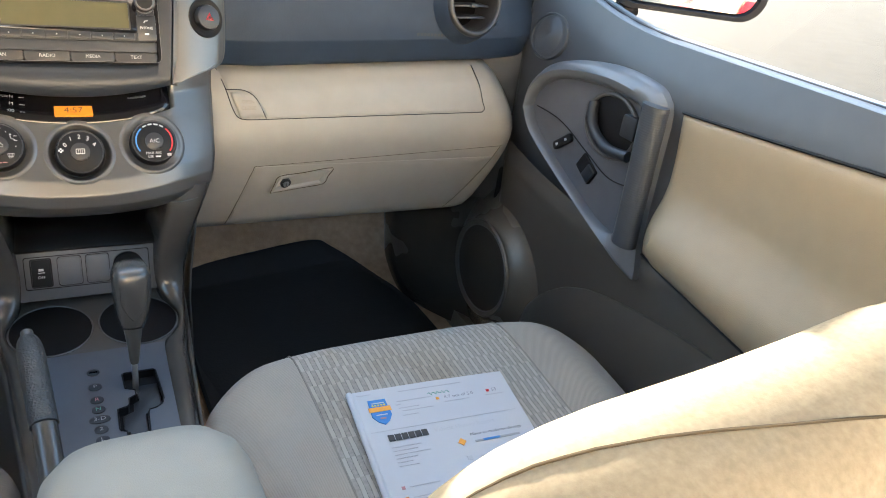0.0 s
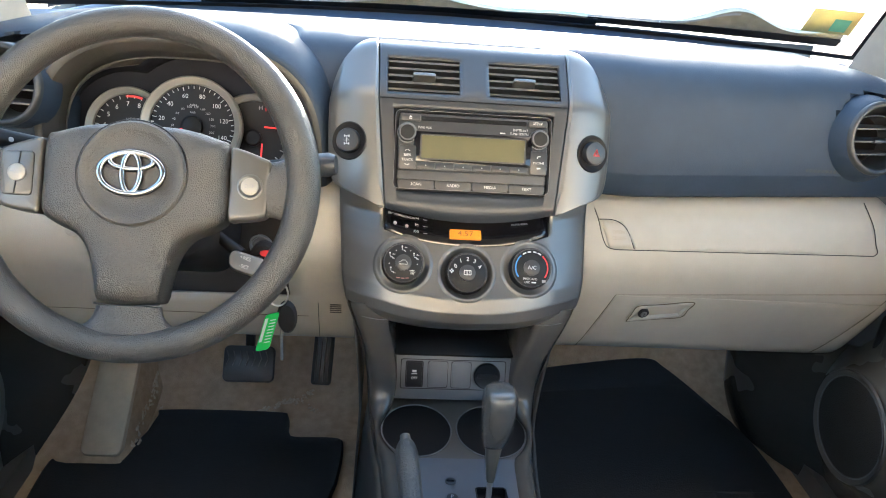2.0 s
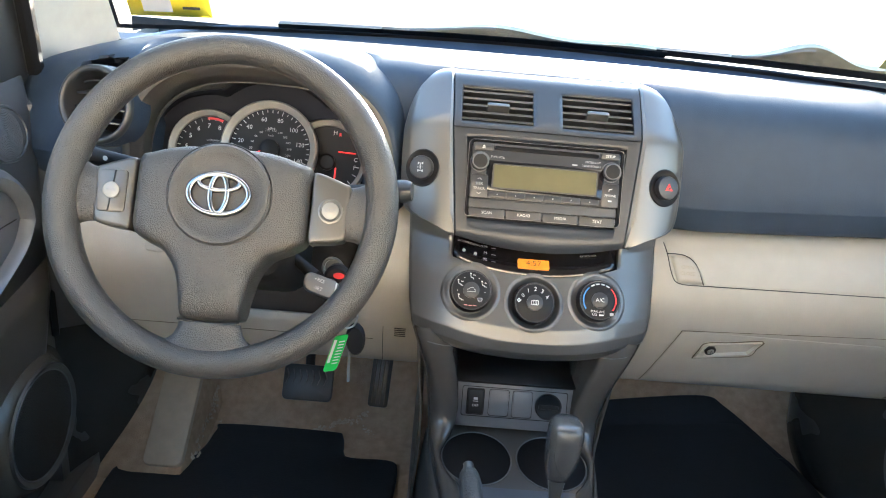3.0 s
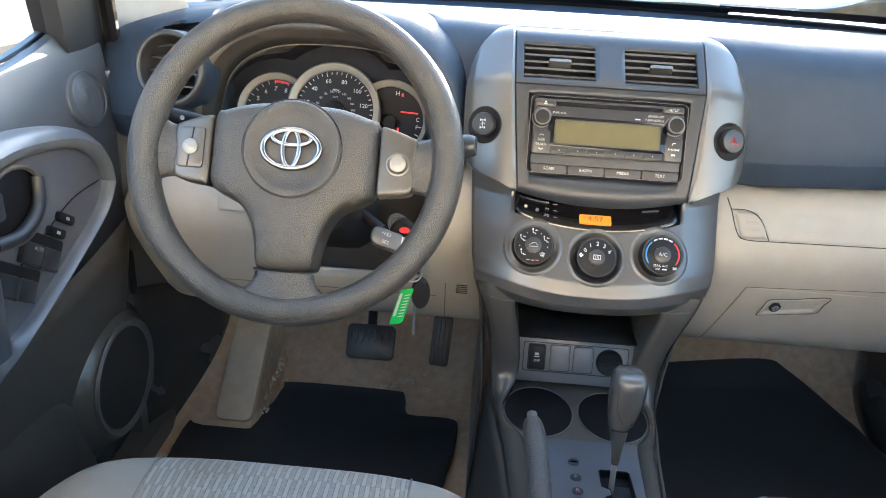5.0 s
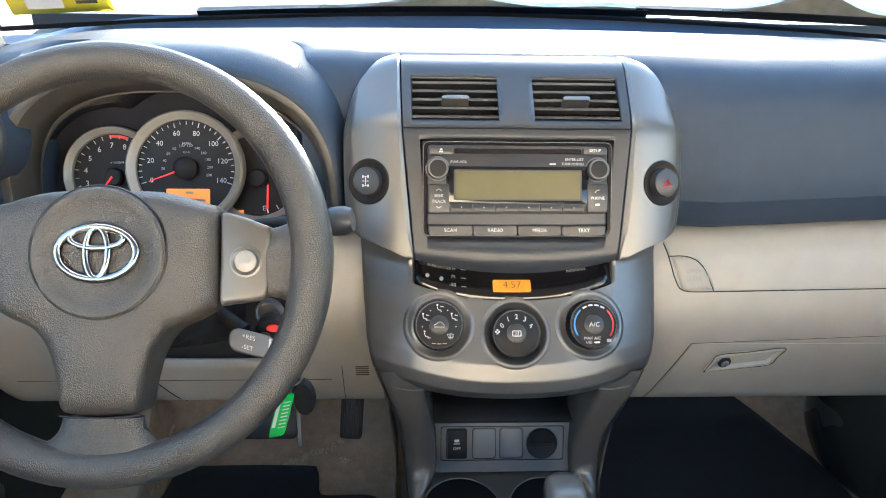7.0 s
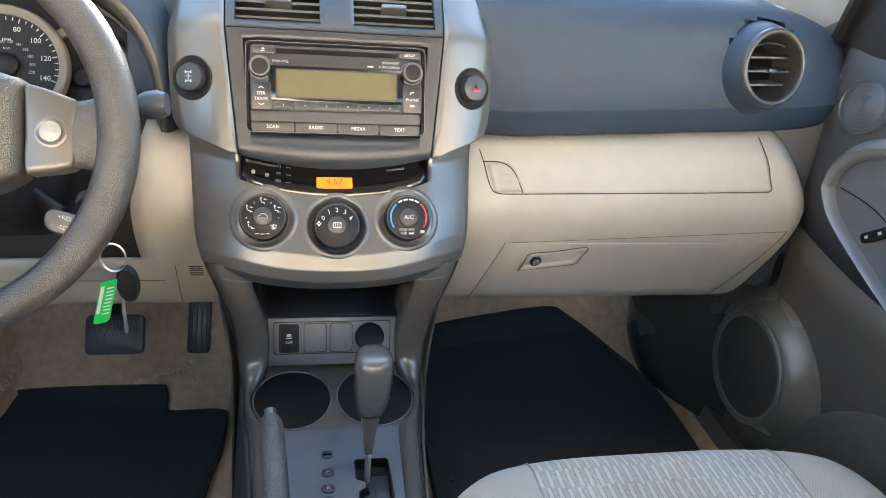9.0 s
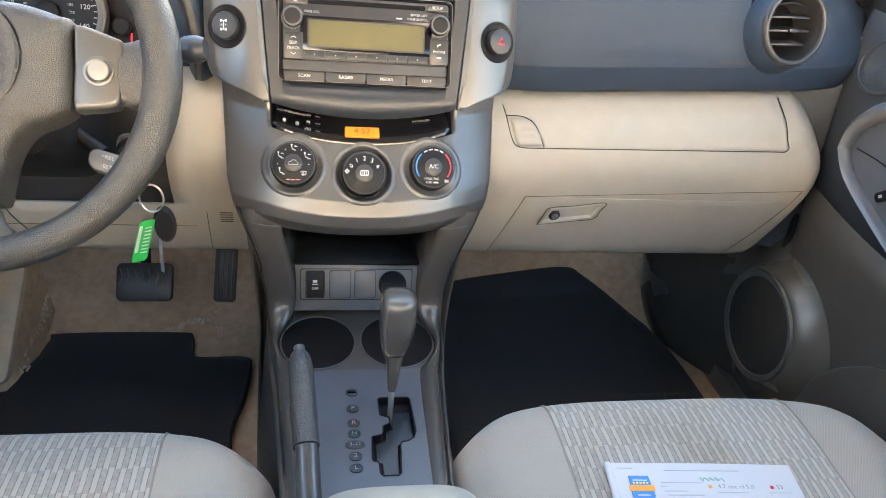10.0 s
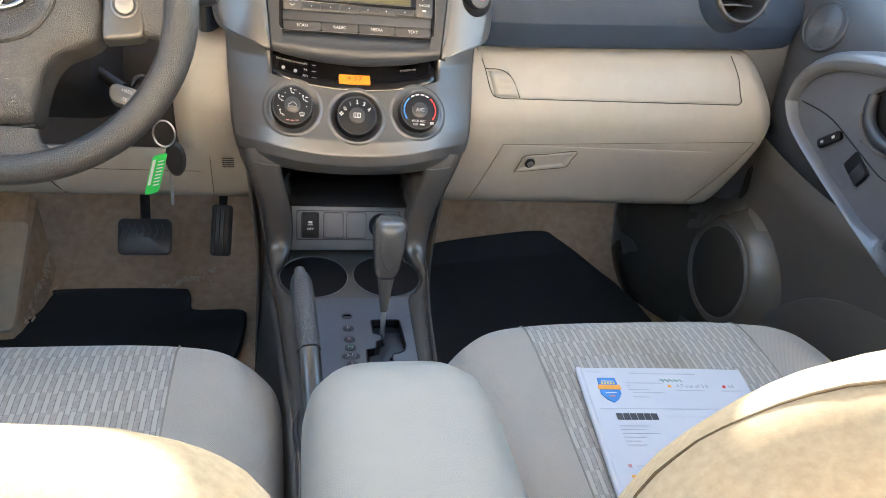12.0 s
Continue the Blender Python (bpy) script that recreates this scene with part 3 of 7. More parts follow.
def pad():
    xs = lin(-0.735, -0.26, 44)[:-1] + lin(-0.26, -0.15, 23)[:-1] + lin(-0.15, 0.15, 12)[:-1] + lin(0.15, 0.21, 13)[:-1] + lin(0.21, 0.735, 48)
    n = len(smooth_profile(dash_profile(0)))

    def at(i, j):
        x = xs[i]
        y, z = smooth_profile(dash_profile(x))[j]
        k = min(1, max(0, (abs(x) - 0.62) / 0.115))
        front = min(1, max(0, (0.2 - y) / 0.12))
        y += 0.03 * k * k * front
        drop = max(0, (abs(x) - 0.50) / 0.235)
        z -= 0.045 * drop * drop * min(1, max(0, (z - 0.64) / 0.10))
        if x > 0:
            z += 0.05 * (x - 0.30) * min(1, max(0, (0.72 - z) / 0.08))
        # set back behind the instrument hood and the centre stack
        y += front * interp([(-0.57, 0), (-0.53, 0.16), (-0.28, 0.16), (-0.245, 0.03), (-0.175, 0.03), (-0.145, 0.05), (0.145, 0.05), (0.175, 0.014), (0.21, 0.012), (0.25, 0.0)], x)
        z -= 0.05 * front * interp([(-0.57, 0), (-0.53, 1), (-0.28, 1), (-0.24, 0)], x)
        z -= 0.004 * interp([(-0.19, 0), (-0.14, 1), (0.14, 1), (0.19, 0)], x) * interp([(0.12, 1), (0.20, 1), (0.30, 0)], y)
        # deep wells for the round vents
        well = min(math.hypot(x - 0.581, z - 0.714), math.hypot(x + 0.604, z - 0.719))
        y += 0.07 * min(1, max(0, (0.0545 - well) / 0.006)) * (y < 0.2)
        return V(x, y, z)

    part("upper_pad", grid(at, range(len(xs)), range(n)), DASH, dashboard, "blue-grey grained upper pad", mods=[("SOLIDIFY", {"thickness": 0.006, "offset": -1})])


pad()
# unseen wall added behind the pad so no light leaks through from the front
part("pad_light_block", grid(lambda x, z: V(x, 0.225, z - (0.048 * max(0, (abs(x) - 0.50) / 0.235) ** 2 if z > 0.75 else 0)), lin(-0.73, 0.73, 30), [0.605, 0.70, 0.784]), BLACK, dashboard, "black inner wall under the pad", mods=[("SOLIDIFY", {"thickness": 0.01, "offset": 0})])


pp = Plane((0.520, 0.0630, 0.660), (1, 0, 0), (0, 0.02, 1))
for k in range(10):
    bar(0.0038, 0.0045, pp, -0.027 + 0.006 * k, 0, STACK, dashboard, 0.0006, "embossed_mark")
GLOVE = [(0.325, 0.15), (0.335, 0.105), (0.345, 0.090), (0.36, 0.081), (0.395, 0.066), (0.43, 0.052), (0.455, 0.043), (0.48, 0.036), (0.505, 0.033), (0.53, 0.038), (0.555, 0.049), (0.575, 0.062), (0.592, 0.082), (0.602, 0.105), (0.604, 0.13)]


def glove_y(z):
    return interp(GLOVE, z)


def glove_end(z):
    """The outer end of the lower dashboard, which rounds in at top and bottom."""
    return interp([(0.325, 0.652), (0.34, 0.668), (0.36, 0.677), (0.42, 0.695), (0.47, 0.706), (0.50, 0.709), (0.52, 0.705), (0.545, 0.692), (0.58, 0.668), (0.604, 0.645)], z)


def lower_at(s, k, z, lift=0.0):
    """A point of the lower dashboard: k runs from the console to the door."""
    x = 0.10 + (glove_end(z) - 0.10) * k
    y = glove_y(z) - lift
    e = max(0, (x - (glove_end(z) - 0.045)) / 0.045)
    if s > 0:
        z += 0.05 * (x - 0.30) * min(1, max(0, (z - 0.50) / 0.09))
    return V(s * x, y + 0.042 * e ** 2.2, z)


def on_lower(x, z, lift=0.0):
    s = 1 if x > 0 else -1
    return lower_at(s, (abs(x) - 0.10) / (glove_end(z) - 0.10), z, lift)


def lower_dash(s):
    zs = [p[0] for p in GLOVE]
    zz = sorted(set(zs + [(a + b) / 2 for a, b in zip(zs, zs[1:])]))
    ks = lin(0, 0.85, 22) + lin(0.87, 1.0, 9)
    if s > 0:
        bm = grid(lambda k, z: lower_at(1, k, z), ks, zz)
    else:
        # the column opening is left free below the wheel
        bm = grid(lambda k, z: lower_at(-1, k, z), ks, zz, lambda k, z: z > 0.428 and -0.46 < -(0.1 + 0.6 * k) < -0.235)
    part("lower_panel", bm, TAN, dashboard, "pale taupe lower dashboard", mods=[("SOLIDIFY", {"thickness": 0.005, "offset": 1})])


def end_cap(s):
    rings = [[V(s * x, y, z) for y, z in ((0.16 - 0.03 * k, 0.33), (0.125 - 0.03 * k, 0.42), (0.108 - 0.02 * k, 0.52), (0.112 - 0.02 * k, 0.60), (0.118 - 0.03 * k, 0.70), (0.16, 0.738), (0.50, 0.725), (0.50, 0.33))] for x, k in ((0.60, 0.0), (0.70, 0.2), (0.735, 1.0), (0.744, 0.8))]
    part("end_cap", loft(rings), TRIM, dashboard, "dark grey end of the dashboard beside the door")


end_cap(1)
end_cap(-1)
lower_dash(1)
lower_dash(-1)


def seam(points, name="gap", r=0.0007, parent=dashboard, mat=BLACK):
    part(name, tube(points, r, 5), mat, parent)


def panel_on_lower(name, left, right, bottom, top, lift, label, mat=TAN, lean=0.0, lean_r=0.0):
    zs = lin(bottom, top, 12)
    us = lin(0, 1, 22)
    bm = grid(lambda u, z: on_lower(left + lean * (z - bottom) + (right + lean_r * (z - bottom) - left - lean * (z - bottom)) * u, z, lift), us, zs)
    return part(name, bm, mat, dashboard, label, mods=[("SOLIDIFY", {"thickness": 0.0012, "offset": 1}), ("BEVEL", {"width": 0.0005, "segments": 2})])


def glove_details():
    panel_on_lower("upper_glove_lid", 0.214, 0.619, 0.536, 0.598, 0.0008, "closed upper glove box lid", lean=-0.34, lean_r=-0.24)
    seam([on_lower(0.249 + (0.617 - 0.249) * t, 0.5345, 0.0008) for t in lin(0, 1, 24)])
    seam(spline([on_lower(0.617, 0.5345, 0.0012), on_lower(0.6225, 0.539, 0.0014), on_lower(0.6195, 0.548, 0.0014), on_lower(0.6145, 0.57, 0.0030), on_lower(0.6075, 0.594, 0.0050)], 5))
    seam(spline([on_lower(0.190, 0.60, 0.0008), on_lower(0.197, 0.578, 0.0008), on_lower(0.205, 0.548, 0.0008), on_lower(0.216, 0.536, 0.0008), on_lower(0.249, 0.5345, 0.0008)], 5))
    button = grid(lambda u, v: on_lower(0.203 + 0.010 * (1 - v) + (0.040 - 0.010 * v * v) * u, 0.5375 + 0.035 * v, 0.0014), lin(0, 1, 6), lin(0, 1, 6))
    lid_button = part("lid_button", button, TAN, dashboard, "press button of the upper glove box", mods=[("SOLIDIFY", {"thickness": 0.0006, "offset": 1})])
    seam(spline([on_lower(0.198, 0.5755, 0.0016), on_lower(0.222, 0.574, 0.0016), on_lower(0.239, 0.563, 0.0016), on_lower(0.251, 0.536, 0.0016)], 5))
    o = on_lower(0.226, 0.554)
    pl = Plane(o + V(0, -0.0018, 0.0005), (1, 0, 0), (0, on_lower(0.226, 0.575).y - on_lower(0.226, 0.54).y, 0.035))
    lettering("OPEN", 0.0072, pl, 0, 0.0045, INKB, lid_button, 0.0022)
    lettering("CLOSE", 0.0072, pl, 0, -0.0045, INKB, lid_button, 0.0022)
    # lower glove box door, with its latch
    door = panel_on_lower("glove_door", 0.205, 0.596, 0.342, 0.4585, 0.0010, "closed lower glove box door", lean=0.28, lean_r=0.52)
    seam([on_lower(0.236 + (0.683 - 0.236) * t, 0.4595 + 0.022 * t, 0.0008) for t in lin(0, 1, 24)], r=0.0004, mat=STITCH)
    seam([on_lower(0.203 + 0.033 * t, 0.345 + 0.114 * t, 0.0008) for t in lin(0, 1, 10)], r=0.0005, mat=STITCH)
    seam([on_lower(0.598 + 0.066 * t + 0.016 * t * (1 - t), 0.345 + 0.134 * t, 0.0006) for t in lin(0, 1, 14)], r=0.00045, mat=STITCH)
    c = on_lower(0.312, 0.432, 0.004)
    lp = Plane(c, (1, 0, 0.10), (0.0, -0.30, 1))
    latch = part("latch", loft([[lp.at(a, b, d) for a, b in [(-0.048 + k, -0.017 + k), (0.036 - k, -0.014 + k), (0.047 - k, 0.015 - k), (-0.036 + k, 0.013 - k)]] for k, d in ((0, -0.003), (0.001, 0.0025), (0.004, 0.0025), (0.006, -0.002))]), TAN, door, "recessed pull latch")
    part("latch_gap", tube(spline([lp.at(a, b, 0.0008) for a, b in ((-0.0485, -0.0175), (-0.043, 0.0), (-0.0365, 0.0138), (0.0, 0.0145), (0.0475, 0.0158), (0.043, 0.0), (0.0365, -0.0145), (0.0, -0.0162), (-0.0485, -0.0175))], 4), 0.0007, 5), STITCH, latch)
    part("lock", lathe([(0.0082, -0.003), (0.0082, 0.0028), (0.0072, 0.0036), (0.0, 0.0036)], lp, 32, -0.026, -0.001), BLACK, latch, "round key lock")
    part("key_slot", lathe([(0.0048, 0.003), (0.0048, 0.0045), (0.0040, 0.0052), (0.0, 0.0050)], lp, 24, -0.026, -0.001), PLATE, latch)
    part("key_slit", prism(rrect(0.0012, 0.006, 0.0004, 2, -0.026, -0.001), lp, 0.0045, 0.0056), INKD, latch)


glove_details()


def knee_details():
    # seams, vent slots and the small tray of the driver's side
    seam([on_lower(-0.62 + 0.40 * t, 0.392, 0.0006) for t in lin(0, 1, 20)], r=0.0004, mat=STITCH)
    seam([on_lower(-0.205, 0.345 + 0.075 * t, 0.0006) for t in lin(0, 1, 8)], r=0.0005)
    for i in range(5):
        seam([on_lower(-0.188 + 0.017 * t, 0.402 + 0.004 * i, 0.0006) for t in (0, 0.5, 1)], "vent_slot", 0.0007)
    seam(spline([on_lower(-0.46, 0.45, 0.001), on_lower(-0.455, 0.41, 0.001), on_lower(-0.43, 0.36, 0.001), on_lower(-0.42, 0.34, 0.001)], 5), r=0.0007)
    part("coin_tray", prism(rrect(0.09, 0.03, 0.006), Plane(on_lower(-0.50, 0.535, 0.002), (1, 0, 0), (0, 0.35, 1)), -0.004, 0.003, 0.002), TAN, dashboard, "small lidded tray")
    # dark block drawn as the shadow in the gap above the tray
    part("tray_shade_block", prism(rrect(0.075, 0.012, 0.003), Plane(on_lower(-0.50, 0.552, 0.004), (1, 0, 0), (0, 0.6, 1)), -0.002, 0.003), DARK, dashboard)


knee_details()


# ---- centre stack ----
LEAN_BACK = radians(21)


def stack_curve():
    """The leaning face of the stack seen from the side: v to y, z and slope."""
    out, y, z, v = [], -0.05 * math.sin(LEAN_BACK), 0.62 - 0.05 * math.cos(LEAN_BACK), -0.05
    while v < 0.30:
        a = 21 if v < 0.112 else (21 + (v - 0.112) / 0.028 * 31 if v < 0.14 else (52 if v < 0.198 else min(94, 52 + (v - 0.198) / 0.02 * 24)))
        out.append((v, y, z, a))
        y, z, v = y + 0.002 * math.sin(radians(a)), z + 0.002 * math.cos(radians(a)), v + 0.002
    return out


CURVE = stack_curve()


def stack_at(u, v, d=0.0):
    i = min(len(CURVE) - 1, max(0, int(round((v + 0.05) / 0.002))))
    v0, y, z, a = CURVE[i]
    a = radians(a)
    y, z = y + (v - v0) * math.sin(a), z + (v - v0) * math.cos(a)
    k = max(0, abs(u) - 0.125) / 0.06
    d = d - 0.021 * k * k
    return V(u, y - d * math.cos(a), z + d * math.sin(a))


FACE = Plane((0, 0, 0.62), (1, 0, 0), (0, math.sin(LEAN_BACK), math.cos(LEAN_BACK)))


def u_in(v):
    return interp([(-0.03, 0.112), (-0.008, 0.1145), (0.12, 0.1265), (0.23, 0.130)], v)


WING = [(p.x, p.y) for p in spline([(-0.025, 0.116, 0), (-0.013, 0.142, 0), (-0.001, 0.172, 0), (0.012, 0.186, 0), (0.040, 0.1915, 0), (0.08, 0.1935, 0), (0.12, 0.1935, 0), (0.15, 0.191, 0), (0.175, 0.186, 0), (0.195, 0.1785, 0), (0.215, 0.167, 0), (0.235, 0.151, 0), (0.25, 0.1325, 0)], 5)]


def stack_panels():
    us = [-1, -0.92, -0.86, -0.155, 0.155, 0.86, 0.92, 1]
    holes_v = (0.130, 0.190)
    vs = lin(-0.010, 0.0, 3) + lin(0.0001, 0.1085, 8) + [0.114, 0.12, 0.125, 0.130] + lin(0.140, 0.180, 5) + [0.190, 0.196, 0.202, 0.208, 0.214, 0.222, 0.230, 0.240, 0.252, 0.268]

    def at(u, v):
        vv = v - (0.014 + 0.015 * (1 - u * u)) * max(0, -v / 0.010)
        return stack_at(u * u_in(vv), vv)

    uu = []
    for a, b in zip(us, us[1:]):
        uu += lin(a, b, 7)[:-1]
    uu.append(1)

    def skip(u, v):
        return (0.155 < abs(u) < 0.92 and holes_v[0] < v < holes_v[1]) or (abs(u) < 0.86 and 0.0 < v < 0.1085)

    part("centre_panel", grid(at, uu, vs, skip), STACK, dashboard, "charcoal centre panel around radio and vents", mods=[("SOLIDIFY", {"thickness": 0.006, "offset": -1})])
    seam([stack_at(u * u_in(0.121), 0.121, 0.0004) for u in lin(-1, 1, 12)], r=0.0009)
    for s in (-1, 1):
        def silver(k, v):
            out = interp(WING, v)
            a = u_in(v) + 0.0015
            u = a + (out - a) * k
            return stack_at(s * u, v, 0.003 - 0.004 * (k > 0.93) - 0.002 * (k < 0.03))
        vs2 = [-0.0235, -0.019, -0.014, -0.009, -0.004, 0.001, 0.006, 0.012, 0.019, 0.027] + lin(0.035, 0.25, 36)
        bx, by = s * 0.1625, 0.0620
        wing = part("silver_wing", grid(silver, [0, 0.02, 0.06] + lin(0.1, 0.9, 9) + [0.94, 0.98, 1], vs2), SILVER, dashboard, "satin silver side panel of the centre stack", mods=[("SOLIDIFY", {"thickness": 0.012, "offset": -1})])
        # round switch in a dark well
        pl = Plane(stack_at(bx, by), (1, s * 0.30, -s * 0.11), FACE.v)
        part("switch_well", loft([[pl.at(r * math.cos(a), 1.08 * r * math.sin(a), h) for a in [2 * math.pi * i / 36 for i in range(36)]] for r, h in ((0.0235, -0.006), (0.0235, 0.0045), (0.0225, 0.0054), (0.0200, 0.0045), (0.0188, 0.0036), (0.012, 0.0036), (0.002, 0.0036))]), BLACK, wing, "dark oval well")
        sw = part("round_switch", lathe([(0.0160, 0.002), (0.0160, 0.010), (0.0150, 0.0125), (0.012, 0.0132), (0.0, 0.0135)], pl, 32), RADIO, wing, "round push switch")
        if s > 0:
            for k, wd in ((0.0058, 0.0007), (0.0033, 0.0006)):
                tri = [(k * math.sin(radians(120 * i)), k * math.cos(radians(120 * i)) - 0.001) for i in range(3)]
                part("warning_triangle", tube([pl.at(a, b, 0.0139) for a, b in tri], wd, 4, True), RED, sw, "red hazard triangle")
        else:
            for dx in (-0.003, 0.003):
                for dy in (-0.005, 0.005):
                    bar(0.0016, 0.003, pl, dx, dy, WHITE, sw, 0.0139, "wheel_mark")
            bar(0.0008, 0.009, pl, 0, 0, WHITE, sw, 0.0139, "axle_mark")
            bar(0.006, 0.0008, pl, 0, 0.005, WHITE, sw, 0.0139, "axle_mark")
            bar(0.006, 0.0008, pl, 0, -0.005, WHITE, sw, 0.0139, "axle_mark")
            lettering("LOCK", 0.003, pl, 0, 0, WHITE, sw, 0.0141)


stack_panels()


def stack_vents():
    for s in (-1, 1):
        c = s * 0.068
        v = part("air_vent", grid(lambda u, w: stack_at(c + u * 0.0485, 0.160 + w * 0.030, -0.04), [-1, 1], [-1, 1]), BLACK, dashboard, "black air vent with angled slats")
        for a, b in ((-1, 0), (1, 0)):
            part("vent_side", loft([[stack_at(c + a * 0.0485, 0.130, 0), stack_at(c + a * 0.0485, 0.190, 0), stack_at(c + a * 0.0485, 0.190, -0.04), stack_at(c + a * 0.0485, 0.130, -0.04)], [stack_at(c + a * 0.0495, 0.130, 0), stack_at(c + a * 0.0495, 0.190, 0), stack_at(c + a * 0.0495, 0.190, -0.04), stack_at(c + a * 0.0495, 0.130, -0.04)]]), BLACK, v)
        for w in (0.1295, 0.1905):
            part("vent_rim", loft([[stack_at(c - 0.0495, w, 0), stack_at(c + 0.0495, w, 0), stack_at(c + 0.0495, w, -0.04), stack_at(c - 0.0495, w, -0.04)], [stack_at(c - 0.0495, w + 0.001, 0), stack_at(c + 0.0495, w + 0.001, 0), stack_at(c + 0.0495, w + 0.001, -0.04), stack_at(c - 0.0495, w + 0.001, -0.04)]]), BLACK, v)
        for i in range(5):
            w = 0.1365 + 0.0122 * i
            part("slat", loft([[stack_at(c + x, w - 0.0018, -0.0035), stack_at(c + x, w + 0.0012, -0.0025), stack_at(c + x, w + 0.0016, -0.004), stack_at(c + x, w + 0.0048, -0.018), stack_at(c + x, w + 0.0034, -0.018)] for x in (-0.048, 0.048)]), VENT, v)
        for i in range(8):
            x = -0.042 + 0.012 * i
            part("rear_vane", loft([[stack_at(c + x + k, 0.131, -0.022), stack_at(c + x + k, 0.189, -0.022), stack_at(c + x + k, 0.189, -0.036), stack_at(c + x + k, 0.131, -0.036)] for k in (0, 0.0016)]), BLACK, v)
        tp = Plane(stack_at(c, 0.158, 0.001), (1, 0, 0), stack_at(c, 0.17) - stack_at(c, 0.15))
        part("vent_tab", prism(rrect(0.031, 0.0055, 0.0025), tp, -0.012, 0.004, 0.002), SILVER, v, "grey adjusting tab")


stack_vents()


def radio():
    r = thing("car_radio", FACE.at(0, 0.05, -0.02), "black two-slot car radio with an olive display", "car radio")
    f = FACE
    part("body", prism(rrect(0.212, 0.1075, 0.006, 4, 0, 0.0542), f, -0.06, -0.002, 0.002), BLACK, r)
    part("bezel", ringplate(rrect(0.209, 0.104, 0.007, 4, 0, 0.054), rrect(0.200, 0.0965, 0.005, 4, 0, 0.054), f, -0.004, 0.0035), GLOSS, r, "glossy black bezel")
    part("bezel_edge", ringplate(rrect(0.2085, 0.1035, 0.007, 4, 0, 0.054), rrect(0.2072, 0.1022, 0.0064, 4, 0, 0.054), f, 0.0030, 0.0041), PLATE, r, "thin grey edge line")
    part("faceplate", prism(rrect(0.1985, 0.0745, 0.004, 4, 0, 0.0645), f, -0.004, 0.003, 0.0015), RADIO, r)
    part("disc_slot", prism(rrect(0.140, 0.0055, 0.002, 3, 0, 0.0955), f, 0.0025, 0.0034), GLOSS, r, "narrow disc slot")
    part("display_surround", prism(rrect(0.158, 0.0405, 0.003, 4, 0, 0.0585), f, 0.002, 0.0045, 0.001), GLOSS, r)
    part("display", prism(rrect(0.139, 0.0315, 0.0015, 3, 0, 0.0585), f, 0.004, 0.0050), LCD, r, "unlit olive liquid crystal display")
    part("display_edge", ringplate(rrect(0.141, 0.0335, 0.0015, 3, 0, 0.0585), rrect(0.137, 0.030, 0.0015, 3, 0, 0.0585), f, 0.0045, 0.0056), RADIO, r)
    for s, w in ((-1, ""), (1, "")):
        k = part("knob", lathe([(0.0118, 0.002), (0.0118, 0.010), (0.0108, 0.0122), (0.009, 0.0126), (0.0, 0.0122)], f, 36, s * 0.0880, 0.0760), BLACK, r, "round black knob")
        part("knob_ring", lathe([(0.0135, 0.002), (0.0135, 0.0042), (0.0125, 0.0042), (0.012, 0.002)], f, 36, s * 0.0880, 0.0760), PLATE, r)
        part("knob_rim", lathe([(0.0116, 0.0098), (0.0113, 0.0118), (0.0104, 0.0127), (0.0094, 0.0128), (0.0090, 0.0122)], f, 36, s * 0.0880, 0.0760, caps=False), PLATE, k, "satin grey edge of the knob")
    eject = part("eject_button", prism(rrect(0.026, 0.0088, 0.002, 3, -0.0845, 0.0955), f, 0.002, 0.0055, 0.001), RADIO, r)
    part("eject_mark", prism([(-0.0865, 0.0958), (-0.0825, 0.0958), (-0.0845, 0.0985)], f, 0.0055, 0.0058), WHITE, eject)
    bar(0.004, 0.0008, f, -0.0845, 0.0943, WHITE, eject, 0.0058)
    setup = part("setup_button", prism(rrect(0.026, 0.0088, 0.002, 3, 0.0850, 0.0965), f, 0.002, 0.0055, 0.001), RADIO, r)
    lettering("SETUP", 0.0048, f, 0.085, 0.0965, WHITE, setup, 0.0058)
    seek = part("seek_button", prism(rrect(0.0225, 0.0315, 0.002, 3, -0.0868, 0.0435), f, 0.002, 0.0052, 0.001), RADIO, r)
    lettering("SEEK", 0.0048, f, -0.0868, 0.0465, WHITE, seek, 0.0055)
    lettering("TRACK", 0.0048, f, -0.0868, 0.0402, WHITE, seek, 0.0055)
    for b, k in ((0.0530, 1), (0.0340, -1)):
        part("arrow", tube([f.at(-0.0898, b - k * 0.001, 0.0056), f.at(-0.0868, b + k * 0.001, 0.0056), f.at(-0.0838, b - k * 0.001, 0.0056)], 0.0004, 4), WHITE, seek)
    phone = part("phone_button", prism(rrect(0.0225, 0.0315, 0.002, 3, 0.0885, 0.0445), f, 0.002, 0.0052, 0.001), RADIO, r)
    lettering("PHONE", 0.0046, f, 0.0885, 0.0445, WHITE, phone, 0.0055)
    part("handset_mark", tube([f.at(0.0860, 0.0505, 0.0056), f.at(0.0868, 0.053, 0.0056), f.at(0.0905, 0.0535, 0.0056)], 0.0006, 5), WHITE, phone)
    bar(0.005, 0.002, f, 0.0885, 0.0375, WHITE, phone, 0.0055)
    for i in range(6):
        x = -0.0620 + 0.0248 * i
        b = part("preset_button", prism(rrect(0.0240, 0.0085, 0.001, 2, x, 0.0338), f, 0.002, 0.0048, 0.0008), RADIO, r)
        part("preset_mark", lathe([(0.0008, 0.0046), (0.0008, 0.0051), (0, 0.0051)], f, 8, x, 0.034), WHITE, b)
    part("lower_ledge", prism(rrect(0.1985, 0.0125, 0.002, 3, 0, 0.0215), f, -0.004, 0.0015, 0.001), STACK, r)
